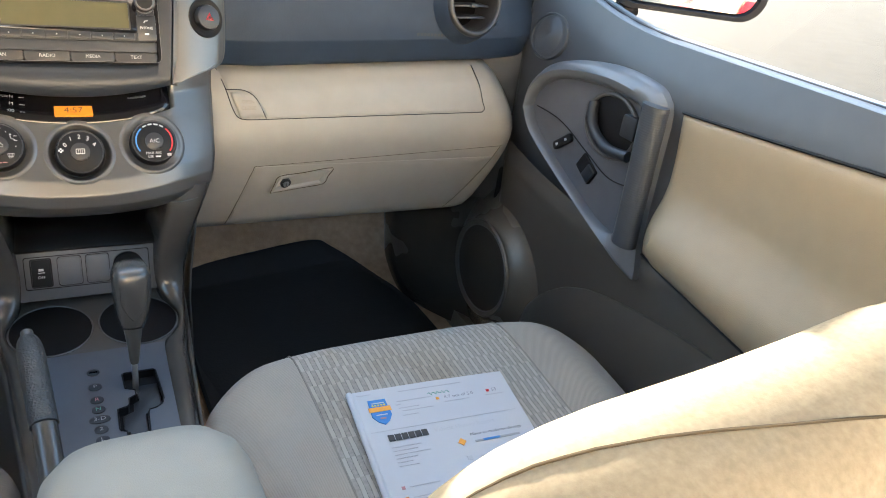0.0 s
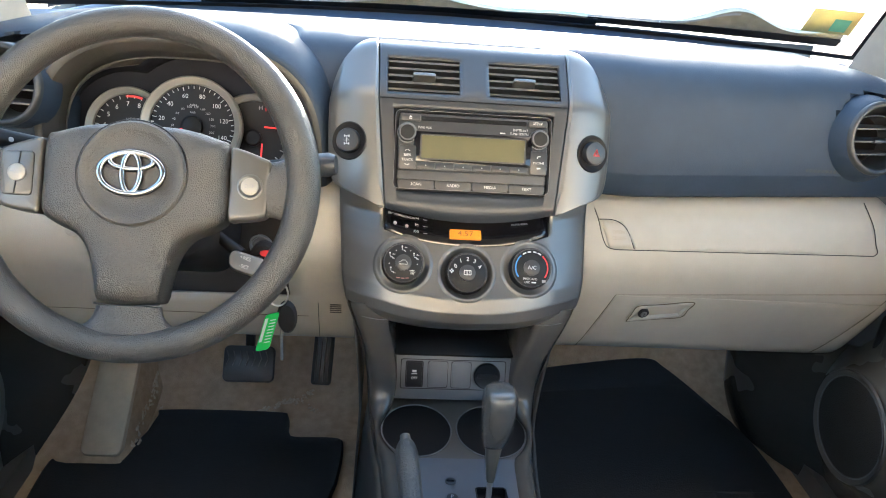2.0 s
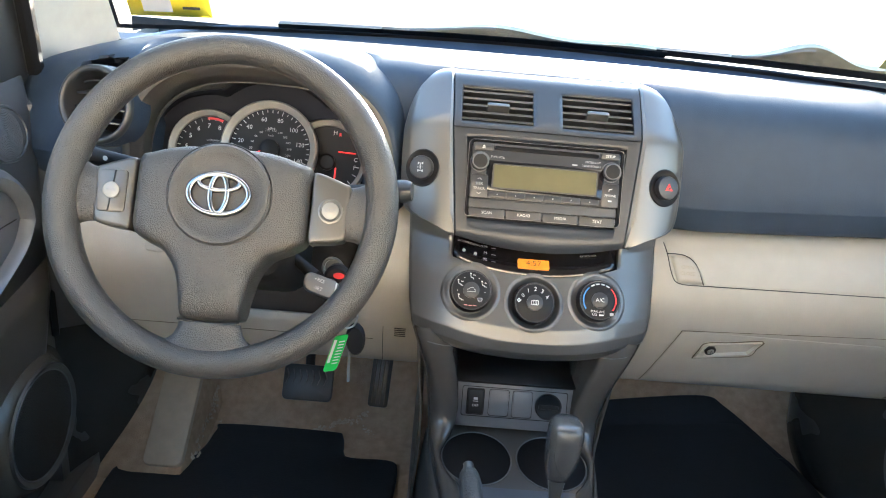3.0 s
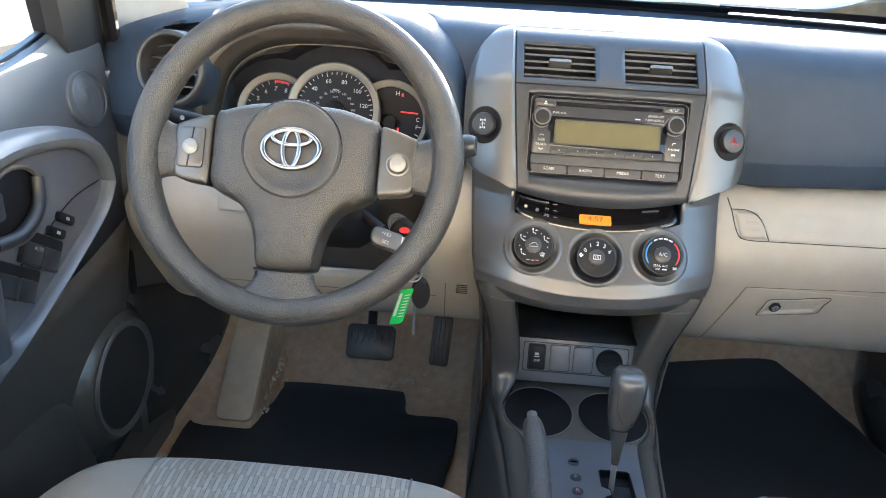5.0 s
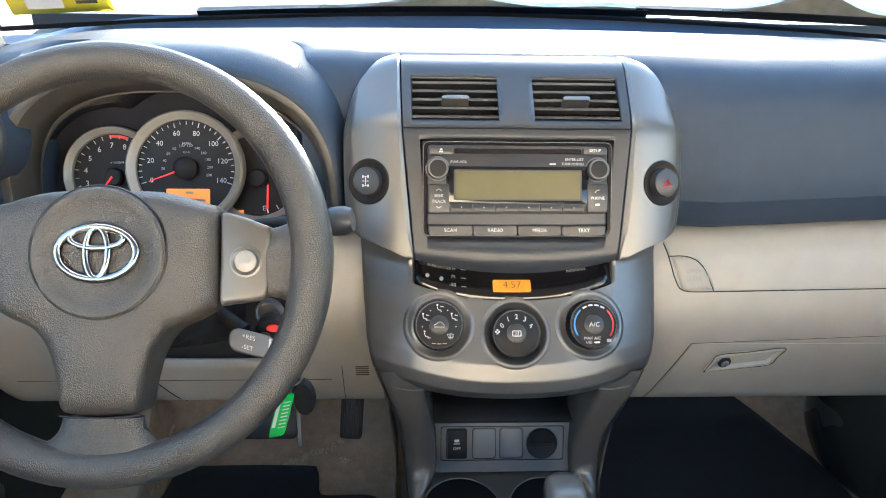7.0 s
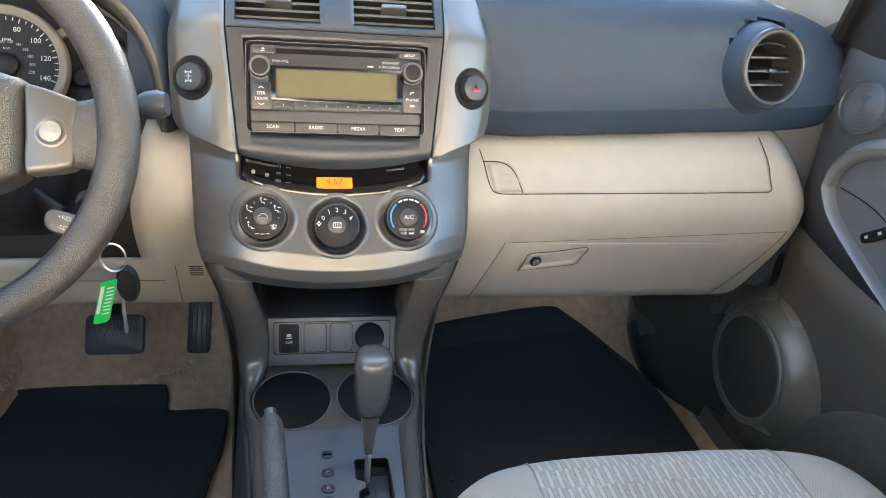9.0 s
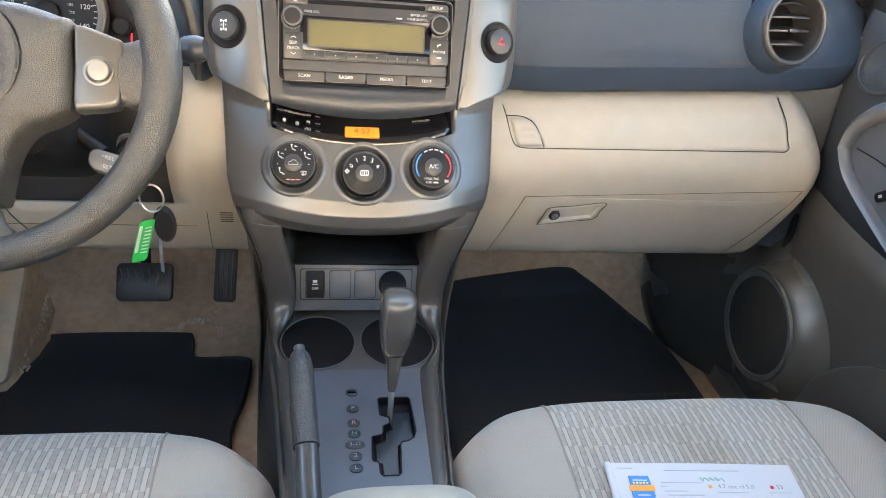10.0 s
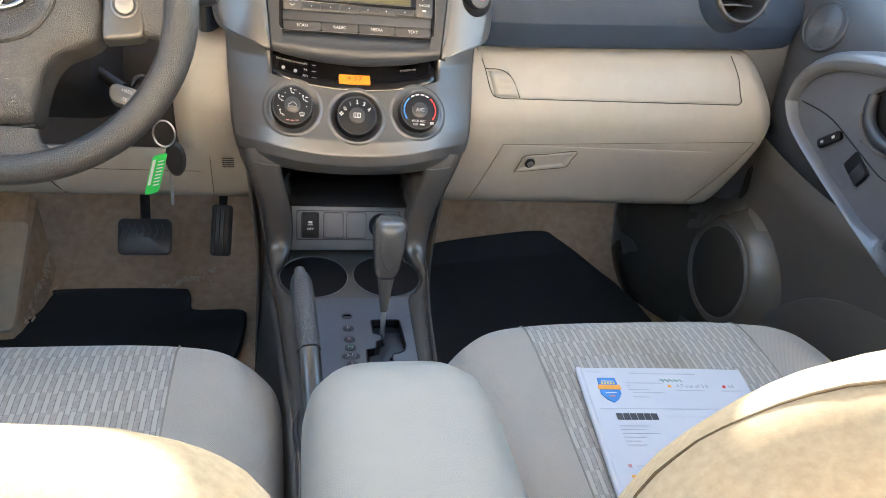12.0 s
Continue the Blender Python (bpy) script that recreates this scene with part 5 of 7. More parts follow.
def gear_lever():
    g = thing("gear_lever", (0.033, -0.19, 0.28), "dark leather gear knob on a chromed stalk", "gear lever")
    base, top = V(0.0315, -0.206, 0.270), V(0.0347, -0.1785, 0.354)
    part("stalk", tube([base, base.lerp(top, 0.55)], 0.0036, 12), STEEL, g)
    rings = []
    for t, w in ((0.46, 0.0050), (0.50, 0.0058), (0.74, 0.0080), (1.0, 0.0112), (1.04, 0.0112)):
        c = base.lerp(top, t)
        rings.append([c + V(w * math.copysign(abs(math.cos(a)) ** 0.7, math.cos(a)), w * 1.1 * math.copysign(abs(math.sin(a)) ** 0.7, math.sin(a)), 0.2 * w * math.sin(a)) for a in [2 * math.pi * i / 28 for i in range(28)]])
    part("collar", loft(rings), SPOKE, g, "satin tapering collar", angle=50)
    width = [(0, 0.0132), (0.12, 0.0160), (0.3, 0.0190), (0.5, 0.0204), (0.7, 0.0212), (0.82, 0.0212), (0.90, 0.0203), (0.95, 0.0184), (0.985, 0.0145), (1.0, 0.006)]

    def skin(t, a, lift=0.0):
        """A point of the knob: height share and angle, the driver's side at minus a quarter turn."""
        w = interp(width, t) + lift
        deep = w * interp([(0, 1.02), (0.5, 1.15), (1, 1.15)], t)
        ca, sa = math.cos(a), math.sin(a)
        c = top + V(0.001 * t, -0.006 * math.sin(t * 2.4), 0.087 * t - 0.003)
        return c + V(w * math.copysign(abs(ca) ** 0.72, ca), deep * math.copysign(abs(sa) ** 0.72, sa), -0.16 * deep * sa * (1 - 0.5 * t))
    part("knob", loft([[skin(t, 2 * math.pi * i / 40) for i in range(40)] for t in lin(0, 0.8, 14) + [0.84, 0.88, 0.91, 0.94, 0.965, 0.985, 0.995, 1.0]]), KNOB, g, "dark grained leather knob", angle=60)
    edge = [skin(0.18 + 0.72 * k, -math.pi / 2 - 0.60 * min(1, k * 2.2), 0.0001) for k in lin(0, 1, 12)] + [skin(0.93, -math.pi / 2 + x, 0.0001) for x in (-0.35, 0, 0.35)] + [skin(0.18 + 0.72 * k, -math.pi / 2 + 0.60 * min(1, k * 2.2), 0.0001) for k in lin(1, 0, 12)]
    part("knob_seam", tube(edge, 0.0004, 5), KNOB, g, "seam round the front of the knob")


gear_lever()


def handbrake():
    h = thing("handbrake", (-0.062, -0.33, 0.27), "dark handbrake lever with a dimpled grip", "handbrake")
    tip, mid, root = V(-0.0755, -0.187, 0.357), V(-0.066, -0.30, 0.322), V(-0.060, -0.385, 0.275)
    part("grip", tube(spline([tip, tip.lerp(mid, 0.12), tip.lerp(mid, 0.5) + V(0, 0, 0.004), mid], 6), lambda t: 0.0095 + 0.0045 * min(1, t * 2.6), 20), GRIP, h, "dimpled plastic grip")
    part("lever", tube([mid, root, V(-0.058, -0.43, 0.24)], lambda t: 0.0128, 16), LEG, h)
    part("release_button", tube([tip, tip + (tip - mid).normalized() * 0.010], 0.0065, 16), DARK, h, "round release button")
    part("slot_ring", tube([V(-0.060 + 0.022 * math.cos(a), -0.385 + 0.045 * math.sin(a), 0.279) for a in lin(0, 6.28, 24)[:-1]], 0.003, 6, True), BLACK, h)


handbrake()


def armrest():
    a = thing("armrest", (0.012, -0.60, 0.28), "pale vinyl padded centre armrest", "armrest")
    rings = []
    n = 44
    for t in lin(0, 1, 18):
        y = -0.418 - 0.42 * t
        e = 1 - (1 - min(1, t / 0.22)) ** 2.6
        half = 0.020 + 0.070 * e ** 0.55
        top, low = 0.365 + 0.060 * e ** 0.5, 0.34 - 0.05 * e
        ring = []
        for i in range(n):
            b = 2 * math.pi * i / n
            c, s = math.cos(b), math.sin(b)
            ring.append(V(0.012 + half * math.copysign(abs(c) ** 0.55, c), y, (top + low) / 2 + (top - low) / 2 * math.copysign(abs(s) ** 0.62, s)))
        rings.append(ring)
    part("pad", loft(rings), ARM, a, angle=60)
    part("box", loft([[V(-0.068, y, 0), V(0.092, y, 0), V(0.088, y, 0.30), V(-0.064, y, 0.30)] for y in (-0.46, -0.84)]), DARK, a, "dark console box below the armrest")


armrest()


# ---- seats ----
def seat(cx, name_tag, up, fwd, crest, depth, back=0.0):
    s = thing("front_seat", (cx, -0.45, 0.0), "pale grey cloth seat with striped centre, " + name_tag, "car seat", "front seats")
    # the line round the cushion, front edge rounded towards the corners
    def cushion(k, j):
        y, drop = ((-0.68, 0), (-0.60, 0), (-0.52, 0), (-0.44, 0), (-0.37, 0), (-0.31, 0), (-0.27, 0.0), (-0.24, 0.001), (-0.220, 0.008), (-0.207, 0.022), (-0.201, 0.045), (-0.204, 0.08), (-0.215, 0.14))[j]
        y += fwd * min(1, max(0, (y + 0.45) / 0.2))
        x = k * (0.272 + 0.022 * (k * cx > 0) * abs(k) ** 2)
        e = abs(k) ** 6
        corner = 0.055 * abs(k) ** 4 * (1 if j > 5 else j / 6)
        rise = 0.012 * math.exp(-((abs(k) - 0.80) / 0.16) ** 2) * (1 if j < 8 else 0.4)
        z = interp([(-0.70, 0.240), (-0.40, 0.274), (-0.27, 0.289), (-0.16, 0.289)], y) - drop + rise - 0.035 * e + up
        return V(cx + x, y - corner, z)
    ks = lin(-1, -0.578, 9) + lin(-0.5779, 0.5779, 25) + lin(0.578, 1, 9)
    js = range(13)
    part("seat_insert", grid(cushion, lin(-0.5785, 0.5785, 27), js), INSERT, s, "striped grey cloth centre of the cushion", mods=[("SUBSURF", {"levels": 1})])
    for sg in (-1, 1):
        def bolster(k, j):
            if k <= 1:
                return cushion(sg * k, j)
            p = cushion(sg, j)
            d = k - 1
            return V(p.x + sg * 0.014 * math.sin(min(1, d * 2.2) * 1.6), p.y, p.z - 0.20 * d)
        part("bolster", grid(bolster, lin(0.5785, 0.96, 12) + [1, 1.08, 1.18, 1.35, 1.7, 2.0], js), CLOTH, s, "plain pale cloth side bolster", mods=[("SUBSURF", {"levels": 1})])
        part("piping", tube([cushion(sg * 0.5785, j) + V(0, 0, -0.0005) for j in js], 0.0014, 6), CORD, s, "grey seam cord")
    part("base", loft([[V(cx - 0.25, -0.27, z), V(cx + 0.25, -0.27, z), V(cx + 0.25, -0.68, z), V(cx - 0.25, -0.68, z)] for z in (0.03, 0.20)]), DARK, s, "dark plastic seat base")
    # backrest: rounded inner corner, flat sewn top, upright rear
    side = 1 if cx > 0 else -1
    body = [(-0.600, -1), (-0.640, -0.45), (-0.725, -0.16), (-0.762, -0.055), (-0.779, -0.020), (-0.793, -0.004), (-0.812, 0.0012), (-0.832, 0.0012), (-0.847, -0.0015), (-0.862, -0.0085), (-0.875, -0.024), (-0.886, -0.055), (-0.897, -0.15), (-0.900, -0.45), (-0.880, -1)]

    def ring(x):
        top = interp(crest, x)
        e = interp(depth, x)
        low = 0.22
        out = []
        for y, dz in body:
            z = low if dz == -1 else (max(low + 0.01, top + dz))
            out.append(V(side * x, -0.835 + (y + 0.835) * e, z))
        return [p for p in spline(out, 3)]
    xs = [crest[0][0] + (crest[-1][0] - crest[0][0]) * (0.5 - 0.5 * math.cos(math.pi * t)) for t in lin(0, 1, 60)]
    part("backrest", loft([ring(x) for x in xs]), CREST, s, "pale cloth backrest with a stitched top", angle=70)
    # the seam lies on the front corner and wanders back along the top
    line = []
    for x in xs[4:-4]:
        y = interp([(0.0, -0.781), (0.012, -0.791), (0.04, -0.799), (0.07, -0.806), (0.115, -0.818), (0.26, -0.856), (0.45, -0.866), (0.60, -0.84)], x - xs[0] + back)
        dz = interp(sorted(body), y)
        line.append(V(side * x, -0.835 + (y + 0.835) * interp(depth, x), interp(crest, x) + dz + 0.0004))
    part("stitching", tube(line, 0.0009, 6), STITCH, s, "brown stitched seam")


DEPTH_OUT = [(0.56, 1.0), (0.63, 0.95), (0.67, 0.8), (0.69, 0.55), (0.70, 0.3)]
seat(0.380, "report on it", 0.005, 0.022, [(0.040, 0.44), (0.043, 0.53), (0.050, 0.594), (0.060, 0.616), (0.081, 0.638), (0.102, 0.652), (0.124, 0.664), (0.151, 0.672), (0.18, 0.677), (0.25, 0.683), (0.31, 0.691), (0.36, 0.700), (0.44, 0.702), (0.53, 0.695), (0.60, 0.672), (0.655, 0.62), (0.685, 0.54), (0.70, 0.44)],
     [(0.040, 0.35), (0.046, 0.6), (0.055, 0.78), (0.075, 0.92), (0.11, 1.0)] + DEPTH_OUT)
seat(-0.378, "before the wheel", 0.0, 0.0, [(0.076, 0.46), (0.080, 0.55), (0.088, 0.612), (0.103, 0.631), (0.124, 0.643), (0.152, 0.650), (0.181, 0.653), (0.26, 0.658), (0.36, 0.664), (0.46, 0.664), (0.55, 0.655), (0.61, 0.632), (0.655, 0.59), (0.685, 0.52), (0.70, 0.44)],
     [(0.076, 0.35), (0.082, 0.6), (0.092, 0.78), (0.112, 0.92), (0.15, 1.0)] + DEPTH_OUT, 0.2)


# ---- doors ----
def door(s):
    d = thing("door_left" if s < 0 else "door_right", (s * 0.72, -0.4, 0.1), "closed front door, dark upper trim, beige panel, silver handle frame", "car door")

    def belt(y):
        return 0.729 + 0.036 * max(0, (y + 0.22) / 0.23) ** 2

    def skin_x(y, z):
        """How far out the trim lies."""
        top = 0.715 + 0.030 * max(0, (z - 0.66) / (belt(y) - 0.66))
        low = (0.050 if s < 0 else 0.020) * max(0, (0.42 - z) / 0.3)
        return top + low

    def front(z):
        return interp([(0, 0.105), (0.45, 0.104), (0.577, 0.108), (0.66, 0.122), (0.72, 0.128), (0.78, 0.120)], z)

    def skin(k, j):
        f = (0.0, 0.14, 0.22, 0.30, 0.38, 0.46, 0.53, 0.60, 0.68, 0.76, 0.84, 0.90, 0.945, 0.975, 0.99, 1.0)[j]
        y = -1.0 + (front(0.74 * f) + 1.0) * k
        z = belt(y) * f
        lip = 0.020 * max(0, (f - 0.99) / 0.01) + 0.016 * max(0, (k - 0.985) / 0.015)
        return V(s * (skin_x(y, z) + lip), y, z)

    ks = lin(0, 0.97, 44) + [0.98, 0.986, 0.992, 1]
    part("upper_trim", grid(skin, ks, range(7, 16)), TRIM, d, "blue-grey grained upper trim", mods=[("SOLIDIFY", {"thickness": 0.02, "offset": s})])
    part("lower_trim", grid(skin, ks, range(0, 8)), DOORLOW, d, "dark brown-grey lower trim", mods=[("SOLIDIFY", {"thickness": 0.02, "offset": s})])
    part("edge_seal", tube([V(s * 0.728, front(z) + 0.006, z) for z in lin(0.33, 0.775, 14)], 0.006, 8), BLACK, d, "black rubber seal along the door edge")
    part("outer_skin", grid(lambda y, z: V(s * (0.835 - 0.10 * max(0, z - 0.4)), y, z), lin(-1.0, 0.16, 4), [-0.15, 0.1, 0.4, 0.66]), PAINT, d, mods=[("SOLIDIFY", {"thickness": 0.01, "offset": 0})])
    part("sill", grid(lambda y, k: V(s * (0.752 + 0.022 * k), y, belt(y) - 0.005 - 0.03 * k), lin(-1.0, 0.13, 20), [0, 0.5, 1]), BLACK, d, "black window sill strip", mods=[("SOLIDIFY", {"thickness": 0.006, "offset": 0})])
    part("pane", grid(lambda y, t: V(s * (0.760 - 0.15 * t), y - 0.03 * t, 0.730 + 0.50 * t), lin(-0.96, 0.13, 5), lin(0, 1, 6)), GLASS, d, "clear door window")
    # beige panel, swelling into an armrest
    def beige(k, t):
        y0, y1 = -0.301 - 0.012 * math.sin(t * 3), -0.98
        y = y0 + (y1 - y0) * k
        zb = 0.435 - 0.16 * (k * 0.668)
        zt = 0.648 + 0.055 * k
        z = zb + (zt - zb) * t
        out = interp([(0, 0.005), (0.06, 0.026), (0.14, 0.043), (0.22, 0.050), (0.29, 0.048), (0.36, 0.036), (0.44, 0.018), (0.54, 0.007), (0.68, 0.006), (0.95, 0.007), (1, 0.003)], t)
        near = min(1, k / 0.06)
        return V(s * (skin_x(y, z) - out * (0.3 + 0.7 * near)), y, z)
    part("beige_panel", grid(beige, [0, 0.01, 0.03, 0.06] + lin(0.1, 1, 16), lin(0, 1, 24)), BEIGE, d, "beige vinyl panel swelling into an armrest", mods=[("SOLIDIFY", {"thickness": 0.006, "offset": s})])
    for t in (0.0, 1.0):
        part("panel_groove", tube([beige(k, t) - V(s * 0.002, 0, 0) for k in lin(0.0, 1, 24)], 0.0022, 6), BLACK, d)
    # teardrop handle frame: outer and inner line, y and z
    outer = spline([(0, y, z) for y, z in ((0.040, 0.550), (0.034, 0.590), (0.0, 0.630), (-0.06, 0.656), (-0.15, 0.672), (-0.23, 0.671), (-0.270, 0.660), (-0.286, 0.635), (-0.289, 0.55), (-0.293, 0.46), (-0.303, 0.405), (-0.294, 0.391), (-0.225, 0.419), (-0.155, 0.446), (-0.085, 0.473), (0.0, 0.512), (0.040, 0.550))], 6)
    inner = spline([(0, y, z) for y, z in ((0.026, 0.556), (0.018, 0.582), (-0.012, 0.608), (-0.06, 0.626), (-0.15, 0.638), (-0.20, 0.637), (-0.236, 0.630), (-0.244, 0.60), (-0.249, 0.54), (-0.251, 0.47), (-0.245, 0.446), (-0.228, 0.437), (-0.19, 0.443), (-0.15, 0.458), (-0.08, 0.486), (0.0, 0.524), (0.026, 0.556))], 6)
    def pt(p, lift):
        return V(s * (skin_x(p.y, p.z) - lift), p.y, p.z)
    rings = []
    for lift, mix in ((-0.004, 0.0), (0.010, 0.03), (0.018, 0.25), (0.021, 0.5), (0.018, 0.78), (0.010, 0.97), (-0.016, 1.02)):
        rings.append([pt(a.lerp(b, mix), lift) for a, b in zip(outer, inner)])
    fr = part("handle_frame", loft(rings, caps=False), FRAME, d, "teardrop satin silver frame")
    # dish inside the frame
    cen = V(0, -0.135, 0.545)
    dish = [[pt(p.lerp(cen, m), 0.003 + 0.002 * m) for p in inner] for m in (0, 0.3, 0.65, 0.98)]
    part("switch_plate", loft(dish, caps=False), DOORPLATE, d, "charcoal switch plate inside the frame")
    # dark bowl with the release handle
    bw = part("release_bowl", prism(ellipse(0.056, 0.045, 40), Plane((s * 0.712, -0.178, 0.588), (0, -s, 0), (0, 0, 1)), -0.004, 0.003, 0.002), BLACK, d, "dark bowl of the inside release")
    part("release_lever", tube(spline([V(s * 0.703, -0.135, 0.612), V(s * 0.698, -0.150, 0.578), V(s * 0.697, -0.19, 0.558), V(s * 0.701, -0.235, 0.560)], 6), lambda t: 0.0085, 12), STACK, bw, "curved inside door release")
    part("bowl_rim", tube([V(s * 0.7075, -0.178 + 0.057 * math.cos(a), 0.588 + 0.046 * math.sin(a)) for a in lin(0, 6.2832, 41)[:-1]], 0.0035, 8, True), DARK, bw)
    part("lock_tab", prism(rrect(0.030, 0.034, 0.004, 3), Plane((s * 0.709, -0.222, 0.600), (0, -s, 0), (0, 0, 1)), -0.004, 0.010, 0.003), STACK, bw)
    part("parting_line", tube([pt(p, 0.006) for p in spline([(0, 0.012, 0.560), (0, -0.06, 0.556), (0, -0.14, 0.530), (0, -0.20, 0.512), (0, -0.262, 0.520)], 6)], 0.0009, 6), BLACK, d)
    # pull bar, ribbed across
    rings = []
    for i in range(181):
        t = i / 180
        y, z = interp([(0, -0.270), (1, -0.279)], t), 0.648 - 0.206 * t
        w = interp([(0, 0.021), (0.3, 0.0195), (0.8, 0.0190), (1, 0.020)], t)
        rib = 1.0 - 0.012 * (i % 3 < 1)
        ring = []
        for q in range(16):
            a = 2 * math.pi * q / 16
            c, sn = math.cos(a), math.sin(a)
            ring.append(V(s * (0.694 - 0.015 * rib * math.copysign(abs(sn) ** 0.8, sn)), y + w * rib * math.copysign(abs(c) ** 0.8, c), z))
        rings.append(ring)
    part("pull_bar", loft(rings), TRIM, d, "ribbed dark pull bar", angle=60)
    # switches
    if s > 0:
        lp = Plane((s * 0.7105, -0.076, 0.527), (0, -0.80, 0.60), (0, 0.60, 0.80))
        lk = part("lock_switch", prism(rrect(0.050, 0.014, 0.005, 4), lp, -0.002, 0.006, 0.003), BLACK, d, "black door lock switch")
        for a in (-0.012, 0.012):
            bar(0.006, 0.004, lp, a, 0, WHITE, lk, 0.0064)
        wp = Plane((s * 0.7105, -0.146, 0.507), (0, -0.86, -0.5), (0, -0.5, 0.86))
        ws = part("window_switch", prism(rrect(0.042, 0.030, 0.003, 3), wp, -0.003, 0.0035, 0.001), BLACK, d, "window switch in a black well")
        part("rocker", prism(rrect(0.020, 0.025, 0.003, 3, 0.010, 0), wp, 0.002, 0.007, 0.002), STACK, ws)
    else:
        for a, (y, z) in enumerate(((-0.083, 0.537), (-0.108, 0.527))):
            lp = Plane((s * 0.7105, y, z), (0, 0.84, -0.54), (0, 0.54, 0.84))
            lk = part("lock_switch", prism(rrect(0.040, 0.013, 0.005, 4), lp, -0.002, 0.006, 0.003), BLACK, d, "black door lock switch")
            bar(0.008, 0.004, lp, 0, 0, WHITE, lk, 0.0064)
        for a, (y, z) in enumerate(((-0.143, 0.515), (-0.200, 0.498))):
            wp = Plane((s * 0.7105, y, z), (0, 0.83, -0.56), (0, 0.56, 0.83))
            ws = part("window_switch", prism(rrect(0.086, 0.042, 0.003, 3), wp, -0.003, 0.0035, 0.001), BLACK, d, "pair of window switches in a black well")
            for k in (-0.020, 0.020):
                part("rocker", prism(rrect(0.036, 0.028, 0.003, 3, k, -0.007), wp, 0.002, 0.007, 0.002), STACK, ws)
            if a == 0:
                lettering("AUTO", 0.007, wp, -0.0175, 0.0, WHITE, ws, 0.0094)
    # tweeter
    tp = Plane((s * 0.7190, 0.030, 0.673), (0, -s, 0), (s * 0.22, 0.0, 1))
    tw = part("tweeter", loft([[tp.at(0.049 * k * math.cos(a), 0.0385 * k * math.sin(a), h) for a in [2 * math.pi * i / 48 for i in range(48)]] for k, h in ((1.0, -0.008), (1.0, 0.0015), (0.97, 0.0032), (0.91, 0.0032), (0.89, 0.0012), (0.4, 0.0016), (0.03, 0.0018))]), TRIM, d, "round tweeter grille")
    part("grille_disc", lathe([(0.0345, 0.0012)] + [(0.034 - 0.0011 * i, 0.0023 if i % 2 else 0.0018) for i in range(30)] + [(0.0, 0.0026)], Plane(tp.at(0, 0, 0), tp.u * 1.15, tp.v), 40), TRIM, tw, "finely pierced disc")
    # bass speaker in a swelling housing
    sp = Plane((s * 0.731, 0.066, 0.214) if s > 0 else (s * 0.762, 0.046, 0.208), (0.0, -s, 0), (0, 0, 1))

    def dome(rows, shift=-0.004):
        return loft([[sp.at(r * math.cos(a) + shift, r * math.sin(a), h) for a in [2 * math.pi * i / 64 for i in range(64)]] for r, h in rows], caps=False)
    part("speaker_housing", dome([(0.200, -0.014), (0.182, -0.0075), (0.166, -0.003), (0.151, 0.002), (0.138, 0.008), (0.127, 0.0145), (0.117, 0.0225), (0.109, 0.030), (0.103, 0.0355), (0.098, 0.0375), (0.094, 0.036)]), SWELL, d, "swelling dark speaker housing", angle=60)
    part("speaker_ring", dome([(0.0985, 0.034), (0.0975, 0.0395), (0.0955, 0.0415), (0.0925, 0.0405), (0.0885, 0.0385), (0.0845, 0.0375)]), DOORLOW, d, "raised ring round the loudspeaker")
    part("ring_edge", tube([sp.at(0.0868 * math.cos(a) - 0.004, 0.0868 * math.sin(a), 0.0382) for a in lin(0, 6.2832, 65)[:-1]], 0.0009, 6, True), PLATE, d, "thin worn edge inside the ring")
    part("speaker_grille", loft([[sp.at(r * math.cos(a) - 0.004, r * math.sin(a), h) for a in [2 * math.pi * i / 64 for i in range(64)]] for r, h in ((0.0865, 0.036), (0.084, 0.0375), (0.06, 0.0385), (0.002, 0.0395))]), GRILLE, d, "fine black loudspeaker grille")
    # map pocket with an arched lip behind it
    out = 0.725 if s > 0 else 0.752

    def pocket(y, k):
        top = interp([(-0.95, 0.37), (-0.60, 0.37), (-0.38, 0.360), (-0.277, 0.342), (-0.20, 0.320), (-0.15, 0.295), (-0.10, 0.255), (-0.06, 0.205), (-0.04, 0.16)], y)
        off, z = ((-0.01, 0.04), (0.012, 0.05), (0.020, 0.11), (0.018, 0.45), (0.014, 0.80), (0.012, 0.95), (0.009, 1.0), (0.003, 0.99), (-0.004, 0.96))[k]
        near = min(1, max(0, (-0.035 - y) / 0.06)) ** 0.5
        return V(s * (out - off * near), y, z if k < 2 else 0.05 + (top - 0.05) * z)
    part("map_pocket", grid(pocket, lin(-0.95, -0.25, 9)[:-1] + lin(-0.25, -0.036, 16), range(9)), DOORLOW, d, "dark moulded door pocket with an arched lip", angle=60, mods=[("SUBSURF", {"levels": 1}), ("SOLIDIFY", {"thickness": 0.003, "offset": s})])


door(1)
door(-1)


# ---- driver's place: wheel, column, instruments ----
TILT_W = radians(27)
WHEEL = Plane((-0.372, -0.176, 0.672), (1, 0, 0), (0, math.sin(TILT_W), math.cos(TILT_W)))


